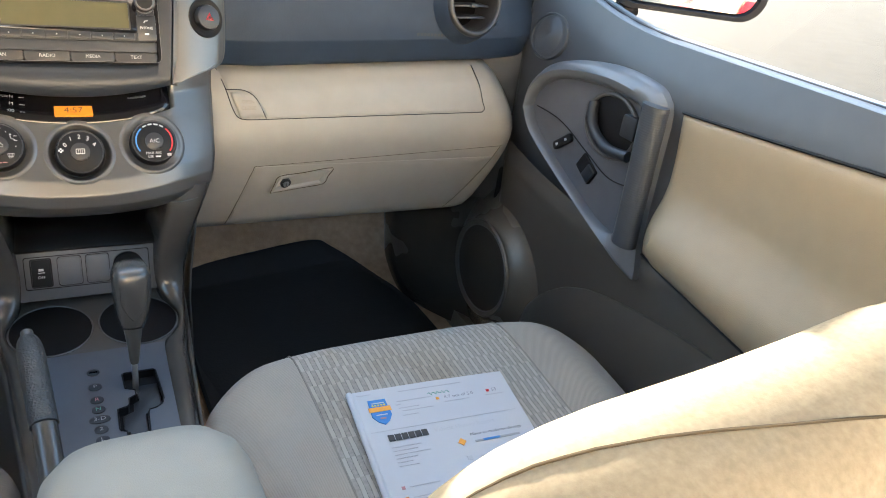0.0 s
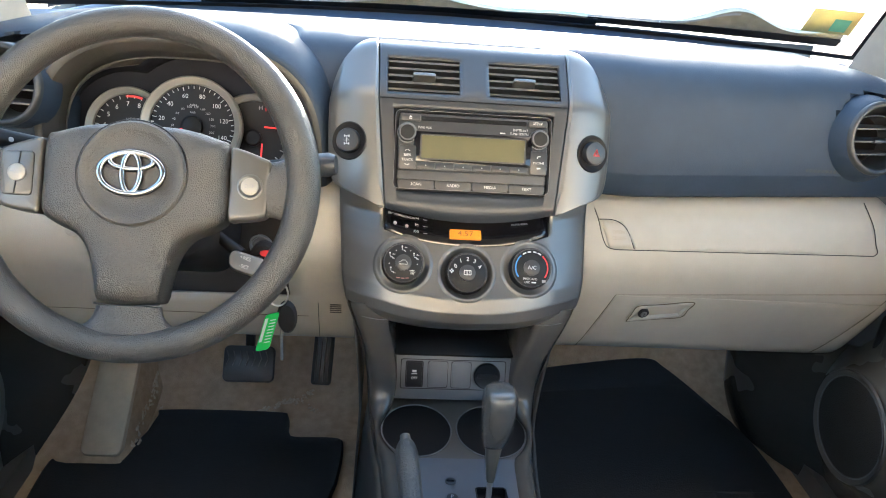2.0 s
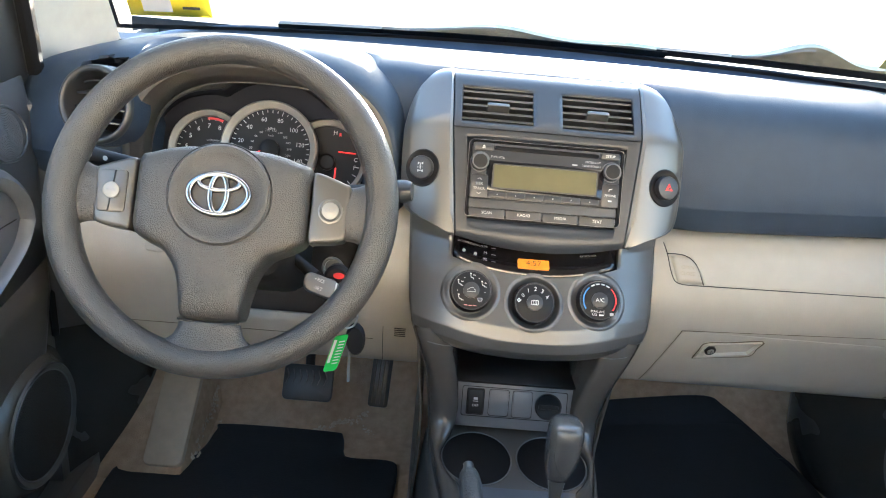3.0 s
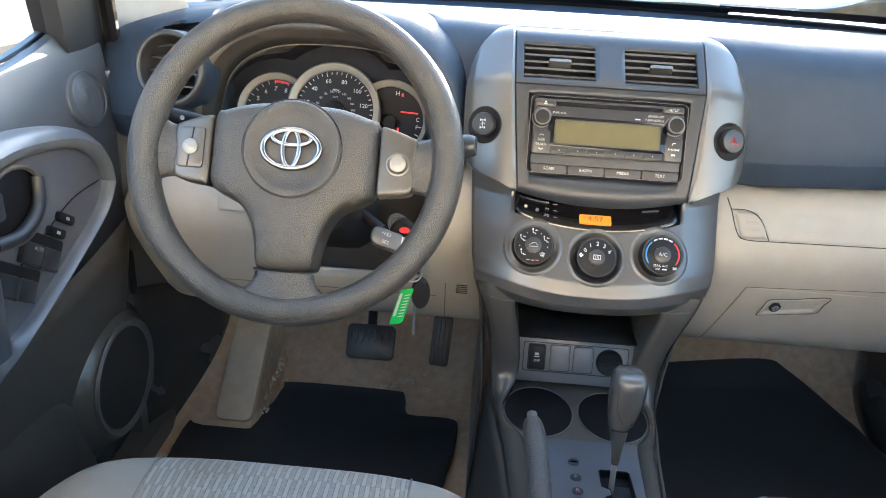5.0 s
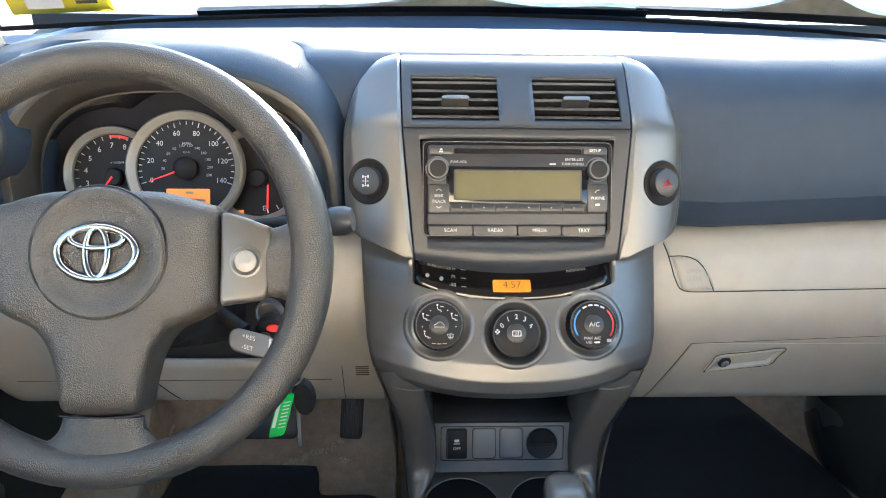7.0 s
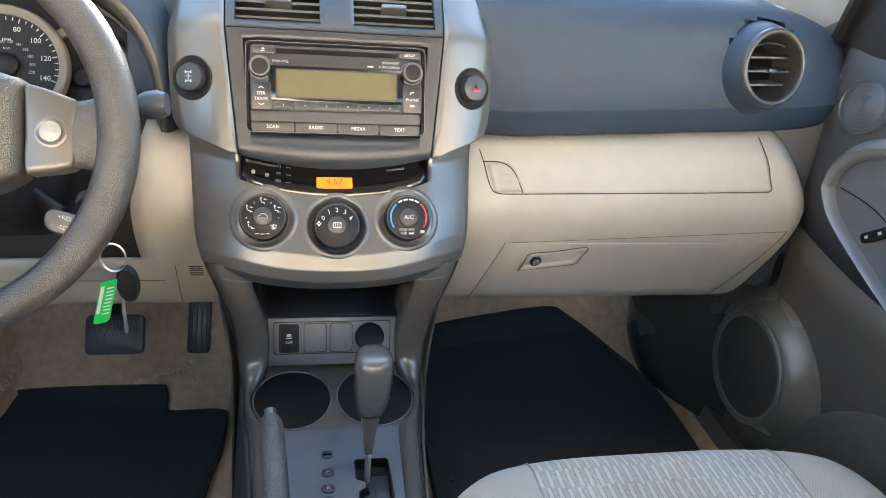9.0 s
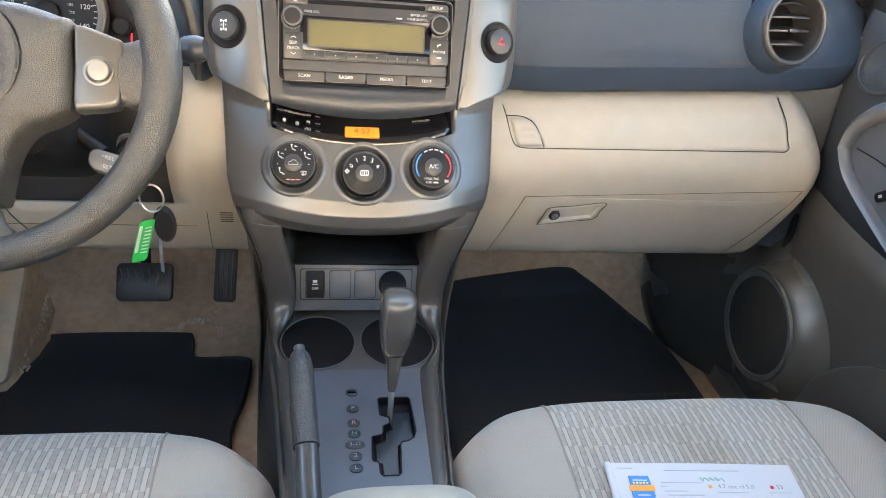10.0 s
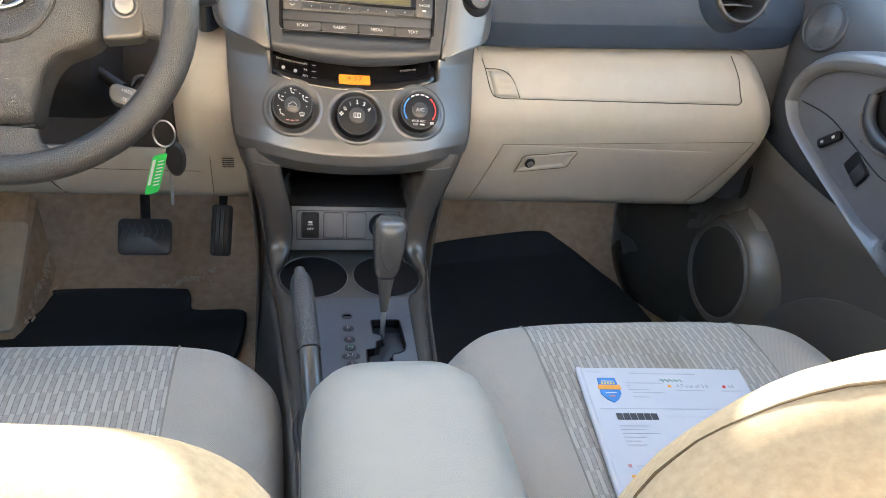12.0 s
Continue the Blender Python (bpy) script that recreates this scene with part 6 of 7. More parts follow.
def steering_wheel():
    w = thing("steering_wheel", WHEEL.at(0, 0, -0.03), "dark grained three-spoke steering wheel with silver inserts", "steering wheel")
    P = WHEEL
    n, m = 96, 16
    rings = []
    for i in range(n):
        a = 2 * math.pi * i / n
        c = math.sin(a)
        fat = 0.0170 + 0.0010 * math.cos(2 * a)
        rings.append([P.at((0.1715 + fat * math.cos(b)) * math.cos(a), (0.1715 + fat * math.cos(b)) * math.sin(a), 1.05 * fat * math.sin(b)) for b in [2 * math.pi * k / m for k in range(m)]])
    part("rim", loft(rings + [rings[0]], caps=False), LEATHER, w, "thick grained rim")
    # airbag cover: wide shoulders narrowing to the lower spoke
    half = spline([(0.0, 0.0600, 0), (0.045, 0.0590, 0), (0.080, 0.0500, 0), (0.0925, 0.042, 0), (0.0935, 0.0, 0), (0.0925, -0.034, 0), (0.078, -0.047, 0), (0.056, -0.058, 0), (0.0425, -0.078, 0), (0.0355, -0.105, 0), (0.0330, -0.121, 0), (0.027, -0.1268, 0), (0.0, -0.129, 0)], 5)
    out = [(p.x, p.y) for p in half] + [(-p.x, p.y) for p in reversed(half[1:-1])]
    ring = []
    for k, d in ((1.0, -0.030), (1.0, -0.006), (0.985, 0.002), (0.955, 0.008), (0.90, 0.0125), (0.78, 0.0155), (0.5, 0.0165), (0.2, 0.0165), (0.02, 0.0165)):
        ring.append([P.at(a * k, -0.02 + (b + 0.02) * k, d) for a, b in out])
    cover = part("airbag_cover", loft(ring), LEATHER, w, "grained airbag cover")
    part("round_boss", lathe([(0.0550, 0.010), (0.0545, 0.0178), (0.052, 0.0200), (0.0475, 0.0202), (0.0435, 0.0186), (0.0415, 0.0172), (0.030, 0.0168), (0.0, 0.0166)], P, 56, 0.0, 0.006), LEATHER, cover, "round centre boss")
    part("spoke_gap", tube([P.at(x, -0.1268 - 0.0022 * (1 - (x / 0.0325) ** 2), 0.0052) for x in lin(-0.0325, 0.0325, 9)], 0.0010, 6), BLACK, w)
    part("boss_groove", tube([P.at(0.0555 * math.cos(a), 0.006 + 0.0555 * math.sin(a), 0.0155) for a in lin(0, 2 * math.pi, 57)[:-1]], 0.0010, 6, True), BLACK, cover)
    # chrome badge of three ovals
    for a, b, y in ((0.0315, 0.0215, 0.006), (0.0090, 0.0205, 0.006), (0.0215, 0.0082, 0.0180)):
        part("badge_oval", tube([P.at(a * math.cos(t), y + b * math.sin(t), 0.0195) for t in lin(0, 2 * math.pi, 41)[:-1]], 0.0034 if a > 0.03 else 0.0030, 12, True), BADGE, cover, "chrome oval of the badge")
    for s in (-1, 1):
        sil = [(s * p.x, p.y) for p in spline([(0.0945, 0.030, 0), (0.0955, 0.0405, 0), (0.104, 0.0405, 0), (0.128, 0.0322, 0), (0.1365, 0.026, 0), (0.1358, 0.0, 0), (0.1345, -0.026, 0), (0.127, -0.0328, 0), (0.103, -0.0362, 0), (0.0948, -0.034, 0), (0.0945, 0.0, 0), (0.0945, 0.030, 0)], 4)[:-1]]
        ins = part("silver_insert", prism(sil, P, -0.022, 0.004, 0.005, 4), SPOKE, w, "satin silver spoke insert")
        rings = []
        for t in lin(0, 1, 7):
            x = s * (0.1335 + 0.030 * t)
            hi, lo = 0.0285 + 0.004 * t + 0.016 * t ** 3, -0.030 - 0.002 * t - 0.014 * t ** 3
            rings.append([P.at(x, lo + (hi - lo) * (0.5 + 0.5 * math.cos(a)), 0.010 * math.sin(a) - 0.006) for a in [2 * math.pi * i / 18 for i in range(18)]])
        part("spoke", loft(rings), LEATHER, w, "grained spoke")
        if s > 0:
            part("button_ring", lathe([(0.0135, 0.003), (0.0135, 0.0052), (0.0118, 0.0056), (0.0098, 0.0042)], P, 32, 0.1165, 0.0), SILVER, ins)
            bt = part("round_button", lathe([(0.0090, 0.003), (0.0090, 0.0068), (0.0080, 0.0075), (0, 0.0077)], P, 32, 0.1165, 0.0), BUTTON, ins, "pale round button")
            lettering("DISP", 0.0052, P, 0.1165, 0.0, INKG, bt, 0.0080)
        else:
            part("key_pad", prism(rrect(0.030, 0.046, 0.004, 3, -0.1165, 0.003), P, 0.002, 0.0062, 0.002), SPOKE, ins, "pale audio key pad")
            part("pad_gap", tube([P.at(-0.1165 + 0.002 * k, 0.003 + 0.022 * k, 0.0066) for k in (-1, 1)], 0.0008, 5), BLACK, ins)
            bt = part("round_button", lathe([(0.0088, 0.004), (0.0088, 0.0085), (0.0078, 0.0092), (0, 0.0094)], P, 32, -0.1165, 0.003), BUTTON, ins, "pale round button")
            lettering("MODE", 0.0042, P, -0.1165, 0.003, INKG, bt, 0.0098)
    rings = []
    for t in lin(0, 1, 9):
        y = -0.1292 - 0.0388 * t
        wd = 0.0330 + 0.006 * t + 0.054 * t ** 3.0
        rings.append([P.at(wd * math.copysign(abs(math.cos(a)) ** 0.7, math.cos(a)), y + 0.012 * t ** 2 * (wd / 0.09) * abs(math.cos(a)) ** 2, 0.0125 * math.sin(a) - 0.004) for a in [2 * math.pi * i / 24 for i in range(24)]])
    part("lower_spoke", loft(rings), LEATHER, w, "grained lower spoke flaring into the rim")
    # column behind
    col = thing("steering_column", WHEEL.at(0, -0.02, -0.12), "dark steering column shroud with stalks", "steering column")
    part("shroud", loft([[P.at(a * k, -0.012 + b * k, d) for a, b in rrect(0.125, 0.135, 0.03, 4)] for k, d in ((0.75, -0.034), (0.95, -0.05), (1.0, -0.09), (1.05, -0.23))]), BLACK, col)
    # solid black plate in place of the shade inside the column's opening
    part("column_shade_plate", prism(rrect(0.275, 0.20, 0.02, 4), Plane((-0.345, 0.090, 0.508), (1, 0, 0), (0, 0.25, 1)), -0.02, 0.0), BLACK, col, "dark opening round the column")
    def stalk(name, a, b, r, label):
        st = part(name, tube([a, a.lerp(b, 0.55), b], lambda t: r * (0.8 + 0.4 * t), 14), BLACK, col, label)
        return st
    st = stalk("wiper_stalk", V(-0.31, -0.085, 0.662), V(-0.188, -0.092, 0.676), 0.0085, "black wiper stalk")
    part("stalk_end", tube([V(-0.198, -0.092, 0.675), V(-0.192, -0.092, 0.6755), V(-0.180, -0.093, 0.677), V(-0.172, -0.094, 0.678)], lambda t: 0.0105 + 0.004 * math.sin(3.0 * t), 18), STACK, st, "grey turning stalk end")
    pl = Plane(V(-0.225, -0.103, 0.675), (1, 0, 0.1), (0, 0.4, 1))
    bar(0.006, 0.004, pl, -0.006, 0, WHITE, st, 0.0005)
    bar(0.006, 0.004, pl, 0.006, 0, WHITE, st, 0.0005)
    st = stalk("light_stalk", V(-0.43, -0.085, 0.668), V(-0.565, -0.088, 0.690), 0.0090, "black light stalk")
    pl = Plane(V(-0.535, -0.101, 0.690), (1, 0, -0.15), (0, 0.4, 1))
    for k in (-0.012, 0.006):
        part("lamp_mark", lathe([(0.0028, 0), (0.0028, 0.0006), (0, 0.0006)], pl, 10, k, 0), DIMW, st)
    st = stalk("cruise_stalk", V(-0.325, -0.08, 0.586), V(-0.282, -0.105, 0.563), 0.007, "black cruise control stalk")
    cp = Plane(V(-0.272, -0.118, 0.557), (0.94, 0, -0.30), (0.10, 0.52, 0.85))
    head = part("cruise_head", prism(rrect(0.046, 0.023, 0.010, 5), cp, -0.014, 0.006, 0.004), PLATE, st, "grey cruise control head with white marks")
    lettering("+RES", 0.006, cp, -0.004, 0.005, WHITE, head, 0.0065)
    lettering("-SET", 0.006, cp, -0.004, -0.005, WHITE, head, 0.0065)
    bar(0.002, 0.018, cp, 0.017, 0, WHITE, head, 0.0065)
    # ignition with key and tag
    k = thing("key_ring", (-0.25, -0.06, 0.45), "car key and green plastic tag hanging from the ignition", "keys")
    ip = Plane(V(-0.268, -0.052, 0.552), (0.9, 0, -0.2), (0, 0.35, 0.94))
    part("ignition_ring", lathe([(0.015, -0.03), (0.015, 0.0), (0.0135, 0.002), (0.0115, 0.001), (0.011, -0.008), (0.0, -0.008)], ip, 28), DARK, k, "dark ring of the ignition lock")
    fob = part("key_fob", loft([[V(-0.256 + 0.019 * c * kx, -0.094 + d, 0.552 + 0.026 * sn * kx) for c, sn in ellipse(1, 1, 24)] for kx, d in ((0.85, 0.006), (1, 0.002), (1, -0.003), (0.85, -0.007))]), BLACK, k, "black remote key head")
    fp = Plane(V(-0.256, -0.1015, 0.552), (1, 0, 0), (0, 0, 1))
    part("panic_button", prism(ellipse(0.007, 0.004, 14, 0.002, 0.013), fp, -0.001, 0.001), RED, fob, "red button")
    for a, b in ((-0.007, 0.004), (0.007, 0.001), (0.0, -0.010)):
        part("fob_button", prism(ellipse(0.0055, 0.0045, 14, a, b), fp, -0.001, 0.001), DARK, fob)
    part("split_ring", tube([V(-0.243 + 0.013 * math.cos(a), -0.085, 0.503 + 0.017 * math.sin(a)) for a in lin(0, 2 * math.pi, 25)[:-1]], 0.0012, 6, True), STEEL, k, "steel split ring")
    gp = Plane(V(-0.256, -0.089, 0.450), (0.95, -0.1, 0.30), (0.26, 0.0, 0.96))
    tag = part("green_tag", prism(rrect(0.019, 0.056, 0.004, 3), gp, -0.001, 0.001), GREEN, k, "green plastic tag with pale print")
    bar(0.004, 0.036, gp, -0.006, 0.004, WHITE, tag, 0.0014)
    for i in range(8):
        bar(0.008, 0.0016, gp, 0.0035, 0.018 - 0.0048 * i, PAPER, tag, 0.0014)
    part("spare_remote", loft([[V(-0.232 + 0.013 * c * kx, -0.080 + d, 0.468 + 0.024 * sn * kx) for c, sn in ellipse(1, 1, 20)] for kx, d in ((0.8, 0.006), (1, 0.0), (0.8, -0.006))]), BLACK, k, "second black remote")
    part("key_blade", loft([[V(-0.239 + a, -0.083 + b, z) for a, b in ((-0.0018, 0), (0.0018, 0), (0.0018, 0.0015), (-0.0018, 0.0015))] for z in (0.455, 0.43, 0.405)]), PLATE, k, "steel key blade")


steering_wheel()


def instruments():
    c = thing("instrument_cluster", (-0.39, 0.12, 0.64), "three round gauges under a grey hood", "instrument cluster")

    def arch(k, y, wide, top, low, square=0.62):
        a = math.pi * k
        cx, sx = math.cos(a), math.sin(a)
        return V(-0.390 - wide * math.copysign(abs(cx) ** 0.72, cx), y, low + (top - low) * abs(sx) ** square)

    rows = [(0.33, 0.245, 0.790, 0.60, 0.22), (0.27, 0.225, 0.802, 0.60, 0.27), (0.20, 0.212, 0.808, 0.60, 0.34), (0.15, 0.208, 0.810, 0.60, 0.40), (0.110, 0.204, 0.809, 0.60, 0.46), (0.085, 0.200, 0.804, 0.60, 0.52), (0.066, 0.195, 0.796, 0.60, 0.58), (0.058, 0.189, 0.789, 0.60, 0.60), (0.062, 0.181, 0.781, 0.60), (0.085, 0.174, 0.769, 0.60), (0.105, 0.168, 0.757, 0.60)]
    part("hood_lip", grid(lambda k, j: arch(k, *rows[j]), lin(0, 1, 41), range(7, len(rows))), HOUSING, c, "brown-grey inner lip of the hood", mods=[("SOLIDIFY", {"thickness": 0.004, "offset": 0})])
    part("hood", grid(lambda k, j: arch(k, *rows[j]), lin(0, 1, 41), range(8)), DASH, c, "grey grained instrument hood", mods=[("SOLIDIFY", {"thickness": 0.004, "offset": 0})])
    G = Plane((-0.390, 0.128, 0.655), (1, 0, 0), (0, math.sin(radians(22)), math.cos(radians(22))))
    # scalloped face over the three gauges, and the dark recess behind it
    def scallop(k):
        x = -0.183 + 0.366 * k
        b = max(-0.06, *(yc + math.sqrt(max(0, R * R - (x - xc) ** 2)) for xc, yc, R in ((-0.092, -0.004, 0.086), (0.0, 0.004, 0.104), (0.092, -0.009, 0.085))))
        return x, b
    ks = [0.0, 0.003, 0.008] + lin(0.016, 0.984, 60) + [0.992, 0.997, 1.0]

    def face(k, t):
        x, b = scallop(k)
        outer_pt = arch(min(1, max(0, k)), 0.104, 0.168, 0.757, 0.60)
        inner_pt = G.at(x, b, 0.030)
        return outer_pt.lerp(inner_pt, t)
    part("hood_face", grid(face, ks, lin(0, 1, 5)), HOUSING, c, "brown-grey scalloped face of the hood", angle=25, mods=[("SOLIDIFY", {"thickness": 0.002, "offset": -1})])
    # the recess and its back carry their deep shade as a near-black colour
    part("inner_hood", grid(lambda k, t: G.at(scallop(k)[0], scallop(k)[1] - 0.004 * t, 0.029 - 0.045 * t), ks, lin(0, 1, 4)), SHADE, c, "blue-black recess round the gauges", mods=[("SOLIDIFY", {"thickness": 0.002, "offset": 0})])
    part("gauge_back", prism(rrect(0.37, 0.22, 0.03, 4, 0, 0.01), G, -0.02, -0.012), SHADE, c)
    data = ((-0.0915, -0.004, 0.0585), (0.0, 0.002, 0.0700), (0.0830, -0.0045, 0.0595))
    for i, (x, y, r) in enumerate(data):
        lift = 0.012 if i == 1 else -0.003
        g = part("gauge", lathe([(r * 0.86, lift - 0.010), (r * 0.86, lift - 0.006), (0, lift - 0.006)], G, 48, x, y), BLACK, c, "round black gauge face")
        part("gauge_ring", lathe([(r, lift - 0.014), (r, lift + 0.004), (r * 0.965, lift + 0.007), (r * 0.85, lift + 0.0), (r * 0.84, lift - 0.010)], G, 56, x, y), BRIGHT, g, "pale silver gauge ring")
        part("gauge_hub", lathe([(r * 0.20, lift - 0.006), (r * 0.20, lift + 0.001), (r * 0.16, lift + 0.003), (0, lift + 0.003)], G, 24, x, y - (0 if i == 1 else 0.004)), BLACK, g)
        if i == 1:
            for k in range(29):
                a = radians(-109 + 218 * k / 28)
                l = 0.006 if k % 4 == 0 else 0.0038
                part("scale_mark", tube([G.at(x + q * math.sin(a), y + q * math.cos(a), lift - 0.0055) for q in (r * 0.82, r * 0.82 - l)], 0.0006, 4), WHITE, g)
            for k, w in enumerate(("0", "20", "40", "60", "80", "100", "120", "140")):
                a = radians(-109 + 218 * k / 7)
                lettering(w, 0.0088, G, x + r * 0.63 * math.sin(a), y + r * 0.63 * math.cos(a), WHITE, g, lift - 0.0055)
            for k, w in enumerate(("20", "40", "60", "80", "100", "120", "140", "160", "180", "200", "220")):
                a = radians(-90 + 196 * k / 10)
                lettering(w, 0.0048, G, x + r * 0.40 * math.sin(a), y + r * 0.40 * math.cos(a), DIMW, g, lift - 0.0055)
            lettering("MPH", 0.005, G, x, y + 0.030, WHITE, g, lift - 0.0055)
            lettering("km/h", 0.004, G, x, y + 0.020, DIMW, g, lift - 0.0055)
            part("needle", tube([G.at(x, y, lift + 0.001), G.at(x - 0.043, y - 0.016, lift + 0.0005)], lambda t: 0.0013 - 0.0008 * t, 6), NEEDLE, g, "lit red needle")
            odo = part("odometer", prism(rrect(0.052, 0.019, 0.001, 2, x + 0.002, y - 0.034), G, lift - 0.006, lift - 0.004), AMBER, g, "amber odometer display")
            bar(0.010, 0.0030, G, x + 0.004, y - 0.029, INKB, odo, lift - 0.0035)
            bar(0.022, 0.0030, G, x + 0.012, y - 0.038, INKB, odo, lift - 0.0035)
        elif i == 0:
            for k in range(17):
                a = radians(-188 + 208 * k / 16)
                part("scale_mark", tube([G.at(x + q * math.sin(a), y + q * math.cos(a), -0.0085) for q in (r * 0.82, r * 0.74)], 0.0006, 4), WHITE, g)
            for k in range(9):
                a = radians(-188 + 208 * k / 8)
                lettering(str(k), 0.0095, G, x + r * 0.60 * math.sin(a), y + r * 0.60 * math.cos(a), WHITE, g, -0.0085)
            part("red_zone", grid(lambda a, k: G.at(x + r * (0.76 + 0.06 * k) * math.sin(radians(a)), y + r * (0.76 + 0.06 * k) * math.cos(radians(a)), -0.0080), lin(-8, 21, 10), [0, 1]), RED, g)
            lettering("x1000RPM", 0.0042, G, x + 0.004, y + 0.014, DIMW, g, -0.0085)
            part("needle", tube([G.at(x, y - 0.004, 0.001), G.at(x - 0.022, y - 0.034, 0.0005)], lambda t: 0.0012 - 0.0007 * t, 6), NEEDLE, g, "lit red needle")
        else:
            for k in range(5):
                a = radians(100 + 65 * k / 4)
                part("scale_mark", tube([G.at(x + q * math.sin(a), y + q * math.cos(a), -0.0085) for q in (r * 0.82, r * 0.72)], 0.0007, 4), WHITE, g)
            for w, a, mt in (("H", 12, WHITE), ("C", 86, WHITE), ("F", 102, WHITE), ("E", 170, WHITE)):
                lettering(w, 0.0085, G, x + r * 0.70 * math.sin(radians(a)), y + r * 0.70 * math.cos(radians(a)), mt, g, -0.0085)
            bar(0.003, 0.005, G, x + 0.016, y + 0.039, RED, g, -0.0082)
            part("needle", tube([G.at(x + 0.016, y + 0.012, 0.001), G.at(x + 0.042, y + 0.011, 0.0005)], lambda t: 0.0011, 6), NEEDLE, g, "lit red needle")
            part("needle", tube([G.at(x + 0.014, y - 0.012, 0.001), G.at(x + 0.013, y - 0.042, 0.0005)], lambda t: 0.0011, 6), NEEDLE, g, "lit red needle")
            bar(0.006, 0.004, G, x - 0.020, y - 0.045, AMBER, g, -0.005, "warning_lamp")


instruments()


def side_vent(s):
    v = thing("round_air_vent", (s * 0.605, 0.07, 0.712), "round dark air vent with three wide blades", "air vent", "round air vents")
    pl = Plane((0.581 if s > 0 else -0.604, 0.055 if s > 0 else 0.048, 0.714 if s > 0 else 0.719), (1, s * 0.14, 0), (0, 0.26, 1))
    part("vent_surround", lathe(([(0.0690, -0.078), (0.0670, -0.048), (0.0625, -0.026), (0.0570, -0.0105), (0.0540, -0.0015), (0.0525, 0.000)] if s > 0 else [(0.0555, -0.040), (0.0545, -0.020), (0.0535, -0.008), (0.0525, 0.000)]), pl, 56, caps=False), DASH, v, "blue-grey moulding swelling round the vent", angle=60)
    part("vent_ring", lathe([(0.0528, -0.012), (0.0528, 0.0005), (0.0518, 0.0038), (0.0496, 0.0060), (0.0470, 0.0066), (0.0446, 0.0052), (0.0434, 0.0020), (0.0430, -0.006)], pl, 56, caps=False), VENT, v, "smooth rounded vent ring", angle=60)
    part("vent_barrel", lathe([(0.0432, -0.002), (0.0418, -0.006), (0.0402, -0.018), (0.0372, -0.032), (0.0330, -0.042)], pl, 48, caps=False), VENT, v, "curved inner barrel", angle=60)
    part("vent_back", lathe([(0.0345, -0.044), (0.0345, -0.040), (0, -0.040)], pl, 32), PITCH, v)
    for b in (-0.0225, -0.0045, 0.0135):
        def blade(x, t, up):
            """Across, from the rounded nose to the rear, above or below."""
            w = math.sqrt(max(0.0001, 0.0385 ** 2 - b * b))
            nose = 0.006 * (1 - (x / w) ** 2)
            return pl.at(x, b + 0.0065 * t + up * (0.0016 - 0.0010 * t), -0.012 + nose - 0.022 * t)
        w = math.sqrt(0.0385 ** 2 - b * b)
        part("slat", loft([[blade(x, 0, 0.6), blade(x, 0.06, 1), blade(x, 1, 1), blade(x, 1, -1), blade(x, 0.06, -1), blade(x, 0, -0.6)] for x in lin(-w, w, 13)]), VENT, v)
    part("upper_lip", tube(spline([pl.at(x, 0.0285 + 0.004 * (1 - (x / 0.024) ** 2), -0.010) for x in lin(-0.024, 0.024, 7)], 3), 0.0012, 6), VENT, v)
    part("vent_tab", prism(rrect(0.014, 0.005, 0.002, 3, 0.004, -0.0040), pl, -0.010, -0.003, 0.001), VENT, v)


side_vent(1)
side_vent(-1)


# ---- footwells ----
def pedals():
    b = thing("brake_pedal", (-0.355, 0.30, 0.15), "black ribbed rubber brake pedal on its arm", "pedal")
    pl = Plane((-0.355, 0.287, 0.168), (1, 0, 0), (0, 0.55, 0.84))
    pad_b = part("pad", prism(rrect(0.094, 0.068, 0.010, 4), pl, -0.014, 0.002, 0.004), VENT, b)
    for k in range(7):
        x = -0.036 + 0.012 * k
        part("rib", tube([pl.at(x - 0.005, 0.024, 0.0022), pl.at(x, 0.010, 0.0022), pl.at(x - 0.005, -0.004, 0.0022)], 0.0012, 4), DARK, pad_b)
    part("arm", tube([pl.at(0, 0.02, -0.012), V(-0.36, 0.36, 0.26), V(-0.37, 0.40, 0.38)], 0.009, 8), BLACK, b)
    a = thing("accelerator_pedal", (-0.215, 0.31, 0.13), "narrow black ribbed accelerator pedal", "pedal")
    pl = Plane((-0.217, 0.295, 0.178), (1, 0, -0.05), (0.05, 0.42, 0.90))
    pad_a = part("pad", prism(rrect(0.038, 0.098, 0.006, 3), pl, -0.012, 0.002, 0.003), VENT, a)
    for k in range(4):
        part("rib", tube([pl.at(-0.012 + 0.008 * k, -0.042, 0.0022), pl.at(-0.012 + 0.008 * k, 0.042, 0.0022)], 0.0012, 4), DARK, pad_a)
    part("arm", tube([pl.at(0, 0.03, -0.01), V(-0.21, 0.40, 0.34)], 0.008, 8), BLACK, a)
    f = thing("footrest", (-0.62, 0.28, 0.05), "pale worn footrest on the carpet", "footrest")
    pl = Plane((-0.606, 0.275, 0.092), (1, 0.0, 0.0), (0.0, 0.25, 0.205))
    part("plate", prism(rrect(0.072, 0.215, 0.014, 4), pl, -0.010, 0.006, 0.004), FOOT, f)
    def hump(x, t):
        side = min(1, max(0, (-0.553 - x) / 0.022))
        side = side * side * (3 - 2 * side)
        return V(x, 0.16 + 0.25 * t, 0.003 + side * (0.205 * t - 0.012) - (1 - side) * 0.012 + 0.03 * (1 - side) * max(0, t - 0.7))
    part("wedge", grid(hump, lin(-0.735, -0.50, 24), lin(0, 1, 10)), CARPET, f, "carpeted wedge")


pedals()


